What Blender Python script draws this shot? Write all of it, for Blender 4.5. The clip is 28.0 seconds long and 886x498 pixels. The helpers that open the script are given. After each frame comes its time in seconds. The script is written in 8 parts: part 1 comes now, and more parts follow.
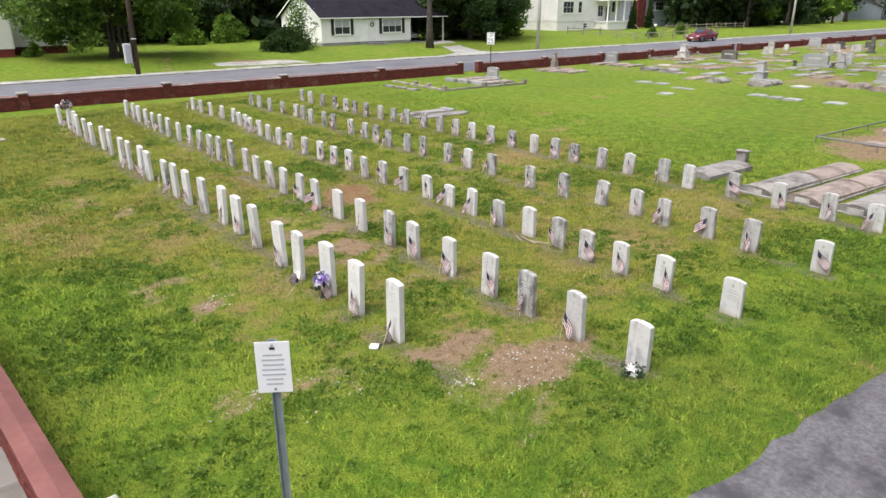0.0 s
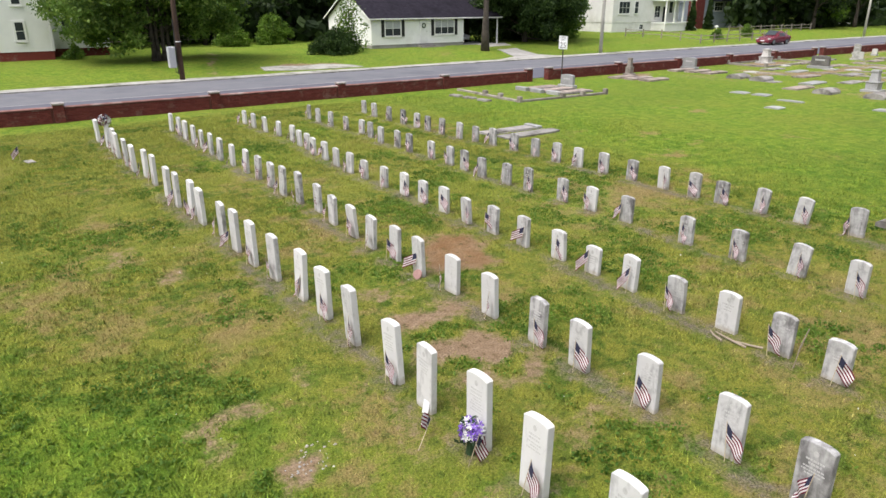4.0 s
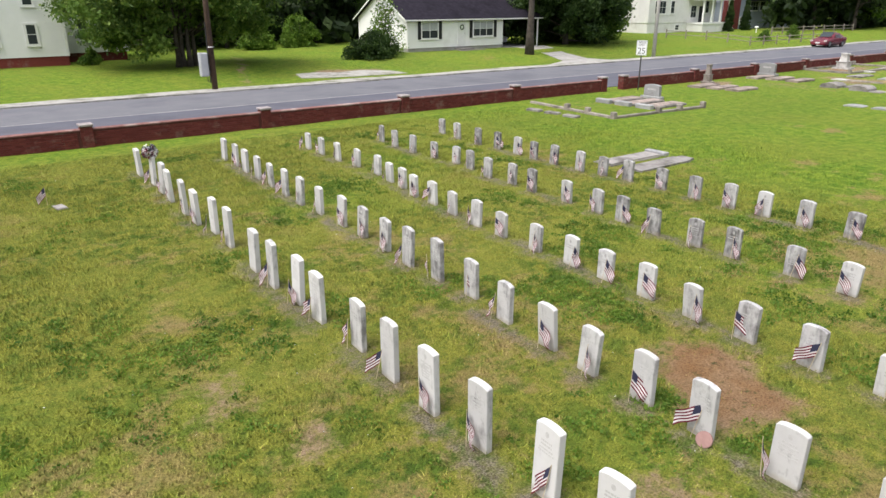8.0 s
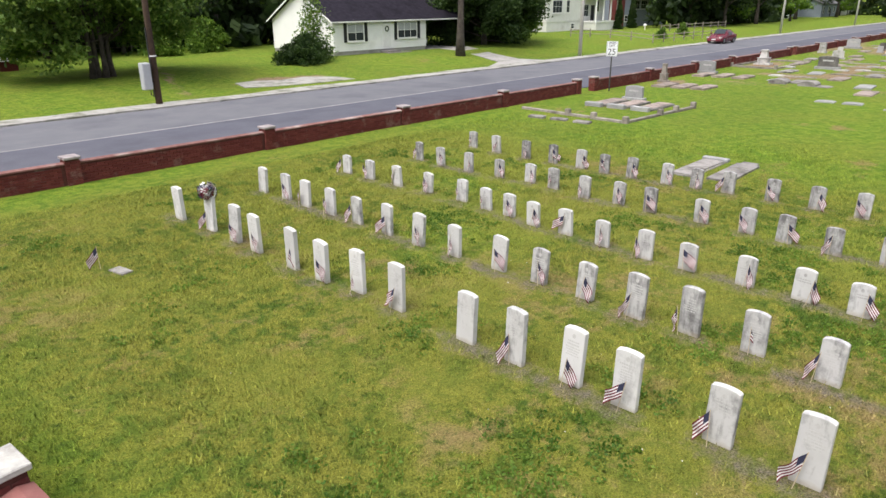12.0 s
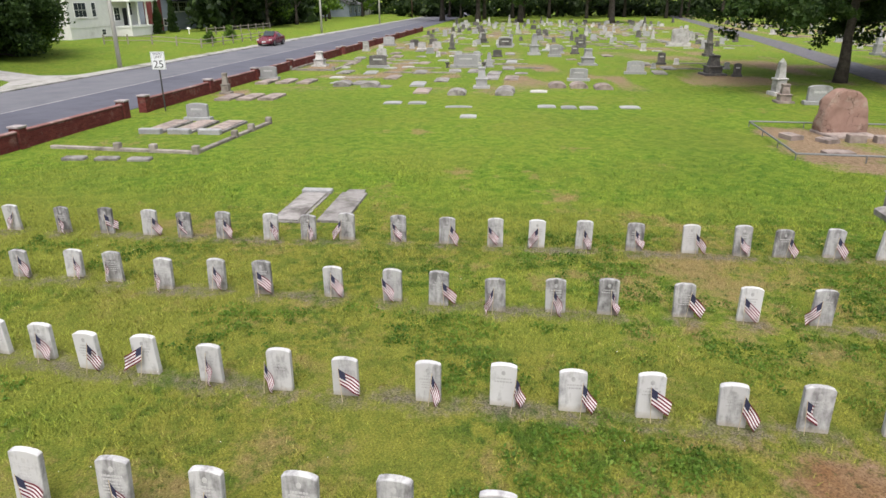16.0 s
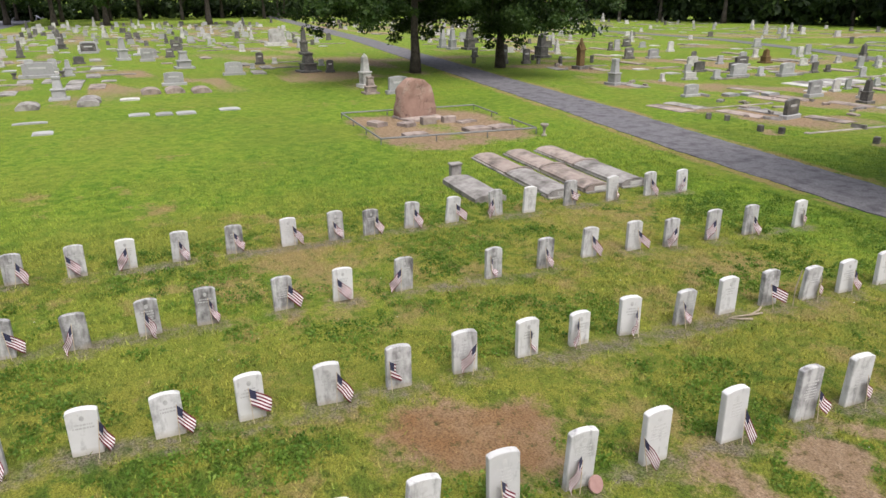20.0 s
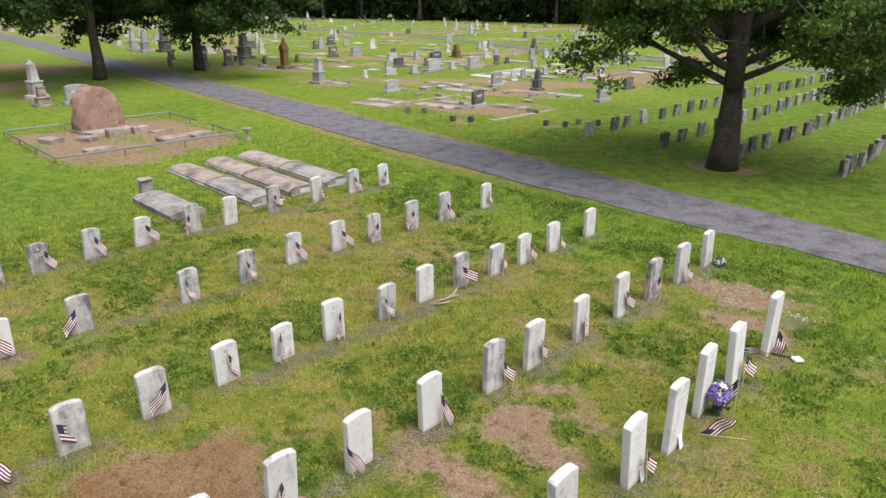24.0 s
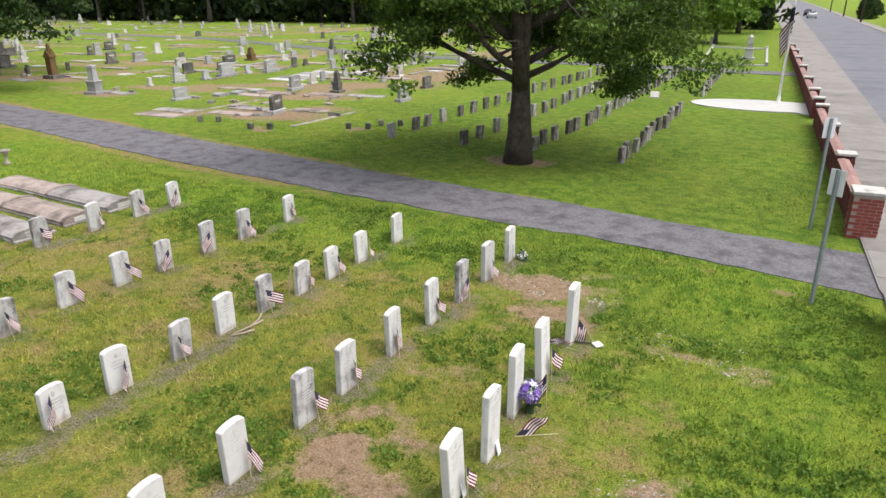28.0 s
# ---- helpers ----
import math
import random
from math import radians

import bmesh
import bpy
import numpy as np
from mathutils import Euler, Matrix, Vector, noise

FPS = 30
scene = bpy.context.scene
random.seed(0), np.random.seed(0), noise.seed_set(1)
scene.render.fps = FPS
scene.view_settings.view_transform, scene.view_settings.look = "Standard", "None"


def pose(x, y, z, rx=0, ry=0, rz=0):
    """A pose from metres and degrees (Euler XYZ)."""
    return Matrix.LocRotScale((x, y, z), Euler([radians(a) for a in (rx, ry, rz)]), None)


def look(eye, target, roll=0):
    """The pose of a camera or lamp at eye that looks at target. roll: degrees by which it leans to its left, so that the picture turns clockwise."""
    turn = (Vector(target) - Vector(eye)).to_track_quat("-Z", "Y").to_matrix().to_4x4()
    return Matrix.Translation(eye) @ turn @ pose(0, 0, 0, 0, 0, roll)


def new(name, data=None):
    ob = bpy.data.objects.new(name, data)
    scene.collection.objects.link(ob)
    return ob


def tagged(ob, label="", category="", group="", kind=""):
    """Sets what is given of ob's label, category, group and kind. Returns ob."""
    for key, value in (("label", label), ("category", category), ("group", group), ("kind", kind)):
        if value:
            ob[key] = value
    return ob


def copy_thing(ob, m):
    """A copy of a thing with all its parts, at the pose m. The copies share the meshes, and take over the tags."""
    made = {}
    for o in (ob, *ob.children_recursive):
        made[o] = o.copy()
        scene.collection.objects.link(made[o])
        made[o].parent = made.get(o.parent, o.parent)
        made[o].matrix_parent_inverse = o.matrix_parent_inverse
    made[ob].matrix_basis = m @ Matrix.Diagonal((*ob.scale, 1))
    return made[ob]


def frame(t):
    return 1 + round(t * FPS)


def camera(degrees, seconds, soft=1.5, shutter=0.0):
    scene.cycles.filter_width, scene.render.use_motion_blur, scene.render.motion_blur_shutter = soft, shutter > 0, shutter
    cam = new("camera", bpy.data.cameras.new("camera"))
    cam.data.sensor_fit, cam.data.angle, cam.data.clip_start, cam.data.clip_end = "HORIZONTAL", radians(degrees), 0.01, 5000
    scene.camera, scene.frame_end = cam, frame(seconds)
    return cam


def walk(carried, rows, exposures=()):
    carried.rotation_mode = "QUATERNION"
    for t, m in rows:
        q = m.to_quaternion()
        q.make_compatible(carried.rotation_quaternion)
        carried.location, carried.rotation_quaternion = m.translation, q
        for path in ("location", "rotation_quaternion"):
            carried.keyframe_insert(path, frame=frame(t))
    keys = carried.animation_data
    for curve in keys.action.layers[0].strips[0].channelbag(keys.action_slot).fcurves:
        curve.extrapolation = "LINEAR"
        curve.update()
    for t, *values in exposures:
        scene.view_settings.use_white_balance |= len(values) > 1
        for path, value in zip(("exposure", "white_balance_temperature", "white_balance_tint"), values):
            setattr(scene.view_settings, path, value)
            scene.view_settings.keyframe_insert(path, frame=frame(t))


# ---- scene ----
cam = camera(66.45, 28.0, soft=1.5)
ROWS = [
    (0, 0.174, 0.989, 4.588, -40.88, -20.11, -0.04),
    (0.5, 0.916, 1.855, 4.614, -40.88, -20.16, -0.03),
    (1, 1.609, 2.710, 4.647, -38.13, -19.97, 0.03),
    (1.5, 2.013, 3.144, 4.645, -38.14, -19.99, 0.06),
    (2, 2.093, 3.244, 4.629, -38.20, -20.07, 0.15),
    (2.5, 1.933, 3.414, 4.624, -38.22, -20.13, 0.16),
    (3, 1.629, 3.871, 4.620, -38.21, -20.13, 0.17),
    (3.5, 1.315, 4.575, 4.620, -38.15, -20.13, 0.08),
    (5.5, 1.719, 7.967, 4.655, -37.91, -20.17, 0.01),
    (6, 2.023, 8.823, 4.665, -37.85, -20.22, -0.00),
    (6.5, 2.277, 9.490, 4.676, -37.87, -20.15, 0.04),
    (7, 2.333, 9.964, 4.676, -37.91, -20.14, 0.12),
    (7.5, 2.117, 10.482, 4.683, -37.92, -20.16, 0.10),
    (8, 1.600, 11.151, 4.691, -37.88, -20.21, -0.01),
    (8.5, 1.031, 11.894, 4.699, -37.80, -20.22, -0.06),
    (9, 0.442, 12.653, 4.712, -37.72, -20.24, -0.06),
    (9.5, -0.175, 13.437, 4.717, -37.64, -20.23, -0.08),
    (10, -0.717, 14.139, 4.727, -40.29, -20.24, -0.18),
    (10.5, -1.115, 14.868, 4.743, -41.94, -20.25, -0.17),
    (11, -1.260, 15.533, 4.761, -46.72, -20.29, -0.15),
    (11.5, -1.237, 16.196, 4.785, -47.16, -20.30, -0.19),
    (13.5, 0.792, 18.296, 4.822, -57.54, -20.33, -0.33),
    (14, 1.678, 18.650, 4.823, -57.67, -20.34, -0.38),
    (14.5, 2.492, 18.969, 4.822, -63.51, -20.34, -0.38),
    (15, 3.194, 19.165, 4.826, -63.54, -20.17, -0.36),
    (15.5, 3.445, 19.138, 4.810, -72.77, -20.32, -0.46),
    (16, 3.457, 19.121, 4.801, -84.71, -20.34, -0.37),
    (16.5, 3.430, 19.070, 4.787, -94.70, -20.32, -0.42),
    (17, 3.412, 19.012, 4.780, -98.43, -20.31, -0.41),
    (17.5, 3.422, 18.926, 4.774, -101.36, -20.32, -0.41),
    (18, 3.415, 18.830, 4.788, -104.30, -20.38, -0.34),
    (18.5, 3.422, 18.694, 4.785, -107.18, -20.40, -0.33),
    (19, 3.435, 18.561, 4.777, -110.08, -20.42, -0.31),
    (19.5, 3.422, 18.411, 4.771, -112.94, -20.43, -0.27),
    (20, 3.411, 18.235, 4.754, -115.83, -20.43, -0.28),
    (20.5, 3.375, 18.072, 4.761, -118.77, -20.49, -0.21),
    (21, 3.358, 17.903, 4.762, -121.51, -20.55, -0.14),
    (21.5, 3.315, 17.717, 4.770, -124.38, -20.55, -0.13),
    (22, 3.298, 17.593, 4.769, -127.34, -20.54, -0.08),
    (22.5, 3.303, 17.548, 4.768, -130.28, -20.55, -0.06),
    (24.5, 3.256, 17.472, 4.780, -141.88, -20.63, -0.00),
    (25, 3.224, 17.463, 4.785, -144.76, -20.66, -0.02),
    (25.5, 3.185, 17.473, 4.795, -147.67, -20.68, -0.08),
    (26, 3.159, 17.478, 4.809, -150.61, -20.70, -0.02),
    (26.5, 3.141, 17.474, 4.812, -153.30, -20.70, -0.00),
    (27, 3.157, 17.432, 4.826, -154.63, -20.76, 0.02),
    (27.5, 3.223, 17.227, 4.820, -154.98, -20.74, -0.01),
    (28, 3.329, 16.926, 4.831, -155.04, -20.64, -0.05),
]


def aim(x, y, z, yaw, pitch, roll):
    """Camera pose from a place and a heading in degrees."""
    a, p = radians(yaw), radians(pitch)
    way = Vector((-math.sin(a) * math.cos(p), math.cos(a) * math.cos(p), math.sin(p)))
    return look((x, y, z), Vector((x, y, z)) + way, roll)


walk(cam, [(t, aim(*row)) for t, *row in ROWS],
     [(0, 0.57), (3, 0.55), (8, 0.53), (11, 0.53), (14, 0.43), (18, 0.42), (22, 0.46), (25, 0.54), (28, 0.60)])

# ---- world, sun, exposure ----
SUN_EL, SUN_AZ = 64.0, 268.0
world = bpy.data.worlds.new("overcast_sky")
scene.world = world
world.use_nodes = True
wn = world.node_tree
wn.nodes.clear()
sky = wn.nodes.new("ShaderNodeTexSky")
sky.sky_type = "NISHITA"
sky.sun_disc = False
sky.sun_elevation, sky.sun_rotation = radians(SUN_EL), radians(SUN_AZ)
sky.air_density, sky.dust_density, sky.ozone_density = 1.0, 6.0, 0.6
bg = wn.nodes.new("ShaderNodeBackground")
bg.inputs["Strength"].default_value = 0.20
out = wn.nodes.new("ShaderNodeOutputWorld")
veil = wn.nodes.new("ShaderNodeHueSaturation")
veil.inputs["Saturation"].default_value = 0.42
wn.links.new(sky.outputs[0], veil.inputs["Color"])
wn.links.new(veil.outputs[0], bg.inputs[0])
wn.links.new(bg.outputs[0], out.inputs[0])

sun = new("sun", bpy.data.lights.new("sun", "SUN"))
sun.data.energy, sun.data.angle, sun.data.color = 1.0, radians(40), (1.0, 0.97, 0.92)
el, az = radians(SUN_EL), radians(SUN_AZ)
sun.matrix_world = look((0, 0, 60), Vector((0, 0, 60)) - Vector((math.sin(az) * math.cos(el), math.cos(az) * math.cos(el), math.sin(el))))

# ---- materials ----
def shader(name):
    m = bpy.data.materials.new(name)
    m.use_nodes = True
    t = m.node_tree
    return m, t, t.nodes["Principled BSDF"]


def noise_node(t, scale, detail=4.0, rough=0.55, vec=None, dist=0.0):
    n = t.nodes.new("ShaderNodeTexNoise")
    n.inputs["Scale"].default_value = scale
    n.inputs["Detail"].default_value = detail
    n.inputs["Roughness"].default_value = rough
    n.inputs["Distortion"].default_value = dist
    if vec is not None:
        t.links.new(vec, n.inputs["Vector"])
    return n.outputs["Fac"]


def ramp(t, fac, stops):
    n = t.nodes.new("ShaderNodeValToRGB")
    e = n.color_ramp.elements
    while len(e) < len(stops):
        e.new(0.5)
    for i, (p, c) in enumerate(stops):
        e[i].position = p
        e[i].color = (*c, 1) if len(c) == 3 else c
    t.links.new(fac, n.inputs[0])
    return n.outputs[0]


def grey(p):
    return (p, p, p)


def mix(t, fac, a, b, mode="MIX"):
    n = t.nodes.new("ShaderNodeMix")
    n.data_type, n.blend_type = "RGBA", mode
    for sock, v in ((n.inputs[0], fac), (n.inputs[6], a), (n.inputs[7], b)):
        if isinstance(v, (int, float)):
            sock.default_value = v
        elif isinstance(v, tuple):
            sock.default_value = (*v, 1)
        else:
            t.links.new(v, sock)
    return n.outputs[2]


def calc(t, op, a, b=0.0, c=0.0):
    n = t.nodes.new("ShaderNodeMath")
    n.operation = op
    for sock, v in zip(n.inputs, (a, b, c)):
        if isinstance(v, (int, float)):
            sock.default_value = v
        else:
            t.links.new(v, sock)
    return n.outputs[0]


def coords(t, world_space=False):
    if world_space:
        return t.nodes.new("ShaderNodeNewGeometry").outputs["Position"]
    return t.nodes.new("ShaderNodeTexCoord").outputs["Object"]


def bump(t, b, height, strength=0.4, dist=0.01):
    n = t.nodes.new("ShaderNodeBump")
    n.inputs["Strength"].default_value = strength
    n.inputs["Distance"].default_value = dist
    t.links.new(height, n.inputs["Height"])
    t.links.new(n.outputs[0], b.inputs["Normal"])


def surface(name, a, b, scale=8.0, stain=None, stain_scale=1.5, stain_cut=(0.5, 0.7), rough=0.8, relief=0.3, fine=60.0, vary=0.0, metal=0.0, world_space=False, spec=0.3):
    """Two-tone mottle, a coarser stain, fine grain relief, and a tone of its own per object."""
    m, t, p = shader(name)
    v = coords(t, world_space)
    if vary:
        info = t.nodes.new("ShaderNodeObjectInfo").outputs["Random"]
        off = t.nodes.new("ShaderNodeVectorMath")
        off.operation = "ADD"
        comb = t.nodes.new("ShaderNodeCombineXYZ")
        s = calc(t, "MULTIPLY", info, 37.0)
        for k in range(3):
            t.links.new(s, comb.inputs[k])
        t.links.new(v, off.inputs[0])
        t.links.new(comb.outputs[0], off.inputs[1])
        v = off.outputs[0]
    n1 = noise_node(t, scale, 5.0, 0.6, v)
    col = mix(t, ramp(t, n1, [(0.3, grey(0)), (0.7, grey(1))]), a, b)
    if stain:
        n2 = noise_node(t, stain_scale, 6.0, 0.65, v)
        col = mix(t, ramp(t, n2, [(stain_cut[0], grey(0)), (stain_cut[1], grey(1))]), col, stain)
    if vary:
        tone = t.nodes.new("ShaderNodeHueSaturation")
        t.links.new(calc(t, "ADD", calc(t, "MULTIPLY", info, 2 * vary), 1.0 - vary), tone.inputs["Value"])
        t.links.new(col, tone.inputs["Color"])
        col = tone.outputs[0]
    t.links.new(col, p.inputs["Base Color"])
    n3 = noise_node(t, fine, 3.0, 0.6, v)
    t.links.new(calc(t, "ADD", calc(t, "MULTIPLY", n3, 0.25), rough - 0.12), p.inputs["Roughness"])
    p.inputs["Metallic"].default_value = metal
    p.inputs["Specular IOR Level"].default_value = spec
    if relief:
        bump(t, p, calc(t, "ADD", n3, calc(t, "MULTIPLY", n1, 0.6)), relief, 0.004)
    return m


def lawn_colour(t):
    """Patchy lawn: lush and worn greens, straw and bare earth by the mesh's own masks."""
    v = coords(t, True)
    big = noise_node(t, 0.30, 5.0, 0.6, v)
    mid = noise_node(t, 1.5, 6.0, 0.66, v)
    small = noise_node(t, 6.5, 6.0, 0.70, v)
    tiny = noise_node(t, 40.0, 4.0, 0.65, v)

    def mask(name):
        a = t.nodes.new("ShaderNodeAttribute")
        a.attribute_name = name
        return a.outputs["Fac"]
    patch = noise_node(t, 2.6, 5.0, 0.62, v, 0.6)
    clump = ramp(t, calc(t, "ADD", calc(t, "MULTIPLY", patch, 0.65), calc(t, "MULTIPLY", small, 0.35)), [(0.43, grey(0)), (0.55, grey(1))])
    worn = mix(t, clump, (0.074, 0.118, 0.018), (0.212, 0.205, 0.038))
    lush = mix(t, clump, (0.098, 0.184, 0.018), (0.186, 0.258, 0.030))
    green = mix(t, mask("lush"), worn, lush)
    green = mix(t, ramp(t, big, [(0.42, grey(0)), (0.62, grey(0.40))]), green, (0.215, 0.225, 0.040))
    # deep: darker green growth, and the shade round the oak as lawn colour
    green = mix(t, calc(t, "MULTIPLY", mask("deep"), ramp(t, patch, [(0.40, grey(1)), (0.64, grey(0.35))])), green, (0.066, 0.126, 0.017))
    dry = calc(t, "ADD", mask("dry"), calc(t, "MULTIPLY", calc(t, "SUBTRACT", mid, 0.5), 2.6))
    dry = calc(t, "ADD", dry, calc(t, "MULTIPLY", calc(t, "SUBTRACT", small, 0.5), 1.3))
    col = mix(t, ramp(t, dry, [(0.42, grey(0)), (0.70, grey(0.55)), (1.1, grey(0.9))]), green, (0.275, 0.205, 0.090))
    moss = mask("moss")
    col = mix(t, calc(t, "MULTIPLY", moss, 0.75), col, mix(t, mid, (0.150, 0.180, 0.026), (0.262, 0.258, 0.050)))
    bare = calc(t, "ADD", mask("bare"), calc(t, "MULTIPLY", calc(t, "SUBTRACT", small, 0.5), 1.5))
    bare = calc(t, "ADD", bare, calc(t, "MULTIPLY", calc(t, "SUBTRACT", mid, 0.5), 0.9))
    earth = mix(t, ramp(t, small, [(0.35, grey(0)), (0.65, grey(1))]), (0.230, 0.145, 0.090), (0.330, 0.238, 0.168))
    litter = ramp(t, calc(t, "ADD", calc(t, "MULTIPLY", tiny, 0.6), calc(t, "MULTIPLY", small, 0.4)), [(0.40, grey(0)), (0.60, grey(1))])
    earth = mix(t, mask("soil"), earth, mix(t, litter, (0.088, 0.075, 0.056), (0.215, 0.188, 0.150)))
    rusty = mix(t, ramp(t, mid, [(0.38, grey(0)), (0.62, grey(1))]), (0.215, 0.108, 0.048), (0.265, 0.165, 0.095))
    rust = mix(t, mask("rust"), earth, rusty)
    col = mix(t, ramp(t, bare, [(0.30, grey(0)), (0.85, grey(0.95))]), col, rust)
    col = mix(t, calc(t, "MULTIPLY", ramp(t, small, [(0.30, grey(0.8)), (0.44, grey(0))]), calc(t, "SUBTRACT", 1.0, calc(t, "MULTIPLY", moss, 0.8))), col, (0.034, 0.062, 0.014))
    col = mix(t, 1.0, col, ramp(t, tiny, [(0.32, grey(0.48)), (0.62, grey(1.16))]), "MULTIPLY")
    return col, tiny, small


def lawn_material():
    m, t, p = shader("lawn")
    col, tiny, small = lawn_colour(t)
    t.links.new(col, p.inputs["Base Color"])
    p.inputs["Roughness"].default_value = 0.95
    p.inputs["Specular IOR Level"].default_value = 0.1
    bump(t, p, calc(t, "ADD", tiny, small), 0.9, 0.05)
    return m


def blade_material():
    m, t, p = shader("grass_blades")
    col, tiny, small = lawn_colour(t)
    isl = t.nodes.new("ShaderNodeNewGeometry").outputs["Random Per Island"]
    tone = t.nodes.new("ShaderNodeHueSaturation")
    t.links.new(calc(t, "ADD", calc(t, "MULTIPLY", isl, 1.15), 0.66), tone.inputs["Value"])
    t.links.new(col, tone.inputs["Color"])
    t.links.new(tone.outputs[0], p.inputs["Base Color"])
    p.inputs["Roughness"].default_value = 0.7
    p.inputs["Specular IOR Level"].default_value = 0.2
    return m


def leaf_material(name, dark, light, yellow):
    m, t, p = shader(name)
    isl = t.nodes.new("ShaderNodeNewGeometry").outputs["Random Per Island"]
    n = noise_node(t, 0.7, 3.0, 0.5, coords(t))
    col = mix(t, ramp(t, n, [(0.38, grey(0)), (0.62, grey(1))]), dark, light)
    col = mix(t, ramp(t, isl, [(0.55, grey(0)), (1.0, grey(0.8))]), col, yellow)
    t.links.new(col, p.inputs["Base Color"])
    p.inputs["Roughness"].default_value = 0.55
    p.inputs["Specular IOR Level"].default_value = 0.25
    tr = t.nodes.new("ShaderNodeBsdfTranslucent")
    t.links.new(col, tr.inputs[0])
    ms = t.nodes.new("ShaderNodeMixShader")
    ms.inputs[0].default_value = 0.42
    t.links.new(p.outputs[0], ms.inputs[1])
    t.links.new(tr.outputs[0], ms.inputs[2])
    t.links.new(ms.outputs[0], t.nodes["Material Output"].inputs[0])
    return m


def brick_material(name="red_brick", base=(0.17, 0.042, 0.032), alt=(0.25, 0.075, 0.052), pale=(0.36, 0.27, 0.22)):
    m, t, p = shader(name)
    info = t.nodes.new("ShaderNodeObjectInfo").outputs["Random"]
    isl = t.nodes.new("ShaderNodeNewGeometry").outputs["Random Per Island"]
    v = coords(t, True)
    n1 = noise_node(t, 14.0, 5.0, 0.6, v)
    n2 = noise_node(t, 1.6, 6.0, 0.7, v)
    r = calc(t, "FRACT", calc(t, "ADD", info, isl))
    col = mix(t, r, base, alt)
    col = mix(t, ramp(t, n1, [(0.35, grey(0)), (0.75, grey(0.5))]), col, (0.11, 0.030, 0.026))
    col = mix(t, ramp(t, n2, [(0.55, grey(0)), (0.74, grey(0.6))]), col, pale)
    t.links.new(col, p.inputs["Base Color"])
    p.inputs["Roughness"].default_value = 0.88
    p.inputs["Specular IOR Level"].default_value = 0.2
    bump(t, p, noise_node(t, 90.0, 3.0, 0.6, v), 0.5, 0.004)
    return m


def marble_material(name, a, b, soot, amount):
    """Upright marble: pale body, grey streaks run down from the top, dark lichen in blotches, soil splash at the foot."""
    m, t, p = shader(name)
    info = t.nodes.new("ShaderNodeObjectInfo").outputs["Random"]
    v = coords(t)
    off = t.nodes.new("ShaderNodeVectorMath")
    off.operation = "ADD"
    comb = t.nodes.new("ShaderNodeCombineXYZ")
    s = calc(t, "MULTIPLY", info, 53.0)
    for k in range(3):
        t.links.new(s, comb.inputs[k])
    t.links.new(v, off.inputs[0])
    t.links.new(comb.outputs[0], off.inputs[1])
    v2 = off.outputs[0]
    stretch = t.nodes.new("ShaderNodeMapping")
    stretch.inputs["Scale"].default_value = (1.0, 1.0, 0.22)
    t.links.new(v2, stretch.inputs["Vector"])
    n1 = noise_node(t, 7.0, 5.0, 0.6, v2)
    col = mix(t, n1, a, b)
    streak = noise_node(t, 10.0, 5.0, 0.6, stretch.outputs[0], 0.4)
    blot = noise_node(t, 4.2, 6.0, 0.68, v2)
    own = calc(t, "MULTIPLY", calc(t, "SUBTRACT", info, 0.5), 0.12)
    k = calc(t, "ADD", calc(t, "MULTIPLY", calc(t, "ADD", streak, blot), 0.5), own)
    col = mix(t, ramp(t, k, [(0.56 - amount, grey(0)), (0.71 - amount * 0.7, grey(0.85))]), col, soot)
    z = t.nodes.new("ShaderNodeSeparateXYZ")
    t.links.new(coords(t), z.inputs[0])
    foot = calc(t, "SUBTRACT", calc(t, "ADD", calc(t, "MULTIPLY", blot, 0.16), 0.0), z.outputs[2])
    col = mix(t, ramp(t, foot, [(0.0, grey(0)), (0.06, grey(0.5))]), col, (0.30, 0.25, 0.18))
    t.links.new(col, p.inputs["Base Color"])
    p.inputs["Roughness"].default_value = 0.75
    p.inputs["Specular IOR Level"].default_value = 0.25
    bump(t, p, noise_node(t, 120.0, 3.0, 0.6, v2), 0.25, 0.003)
    return m


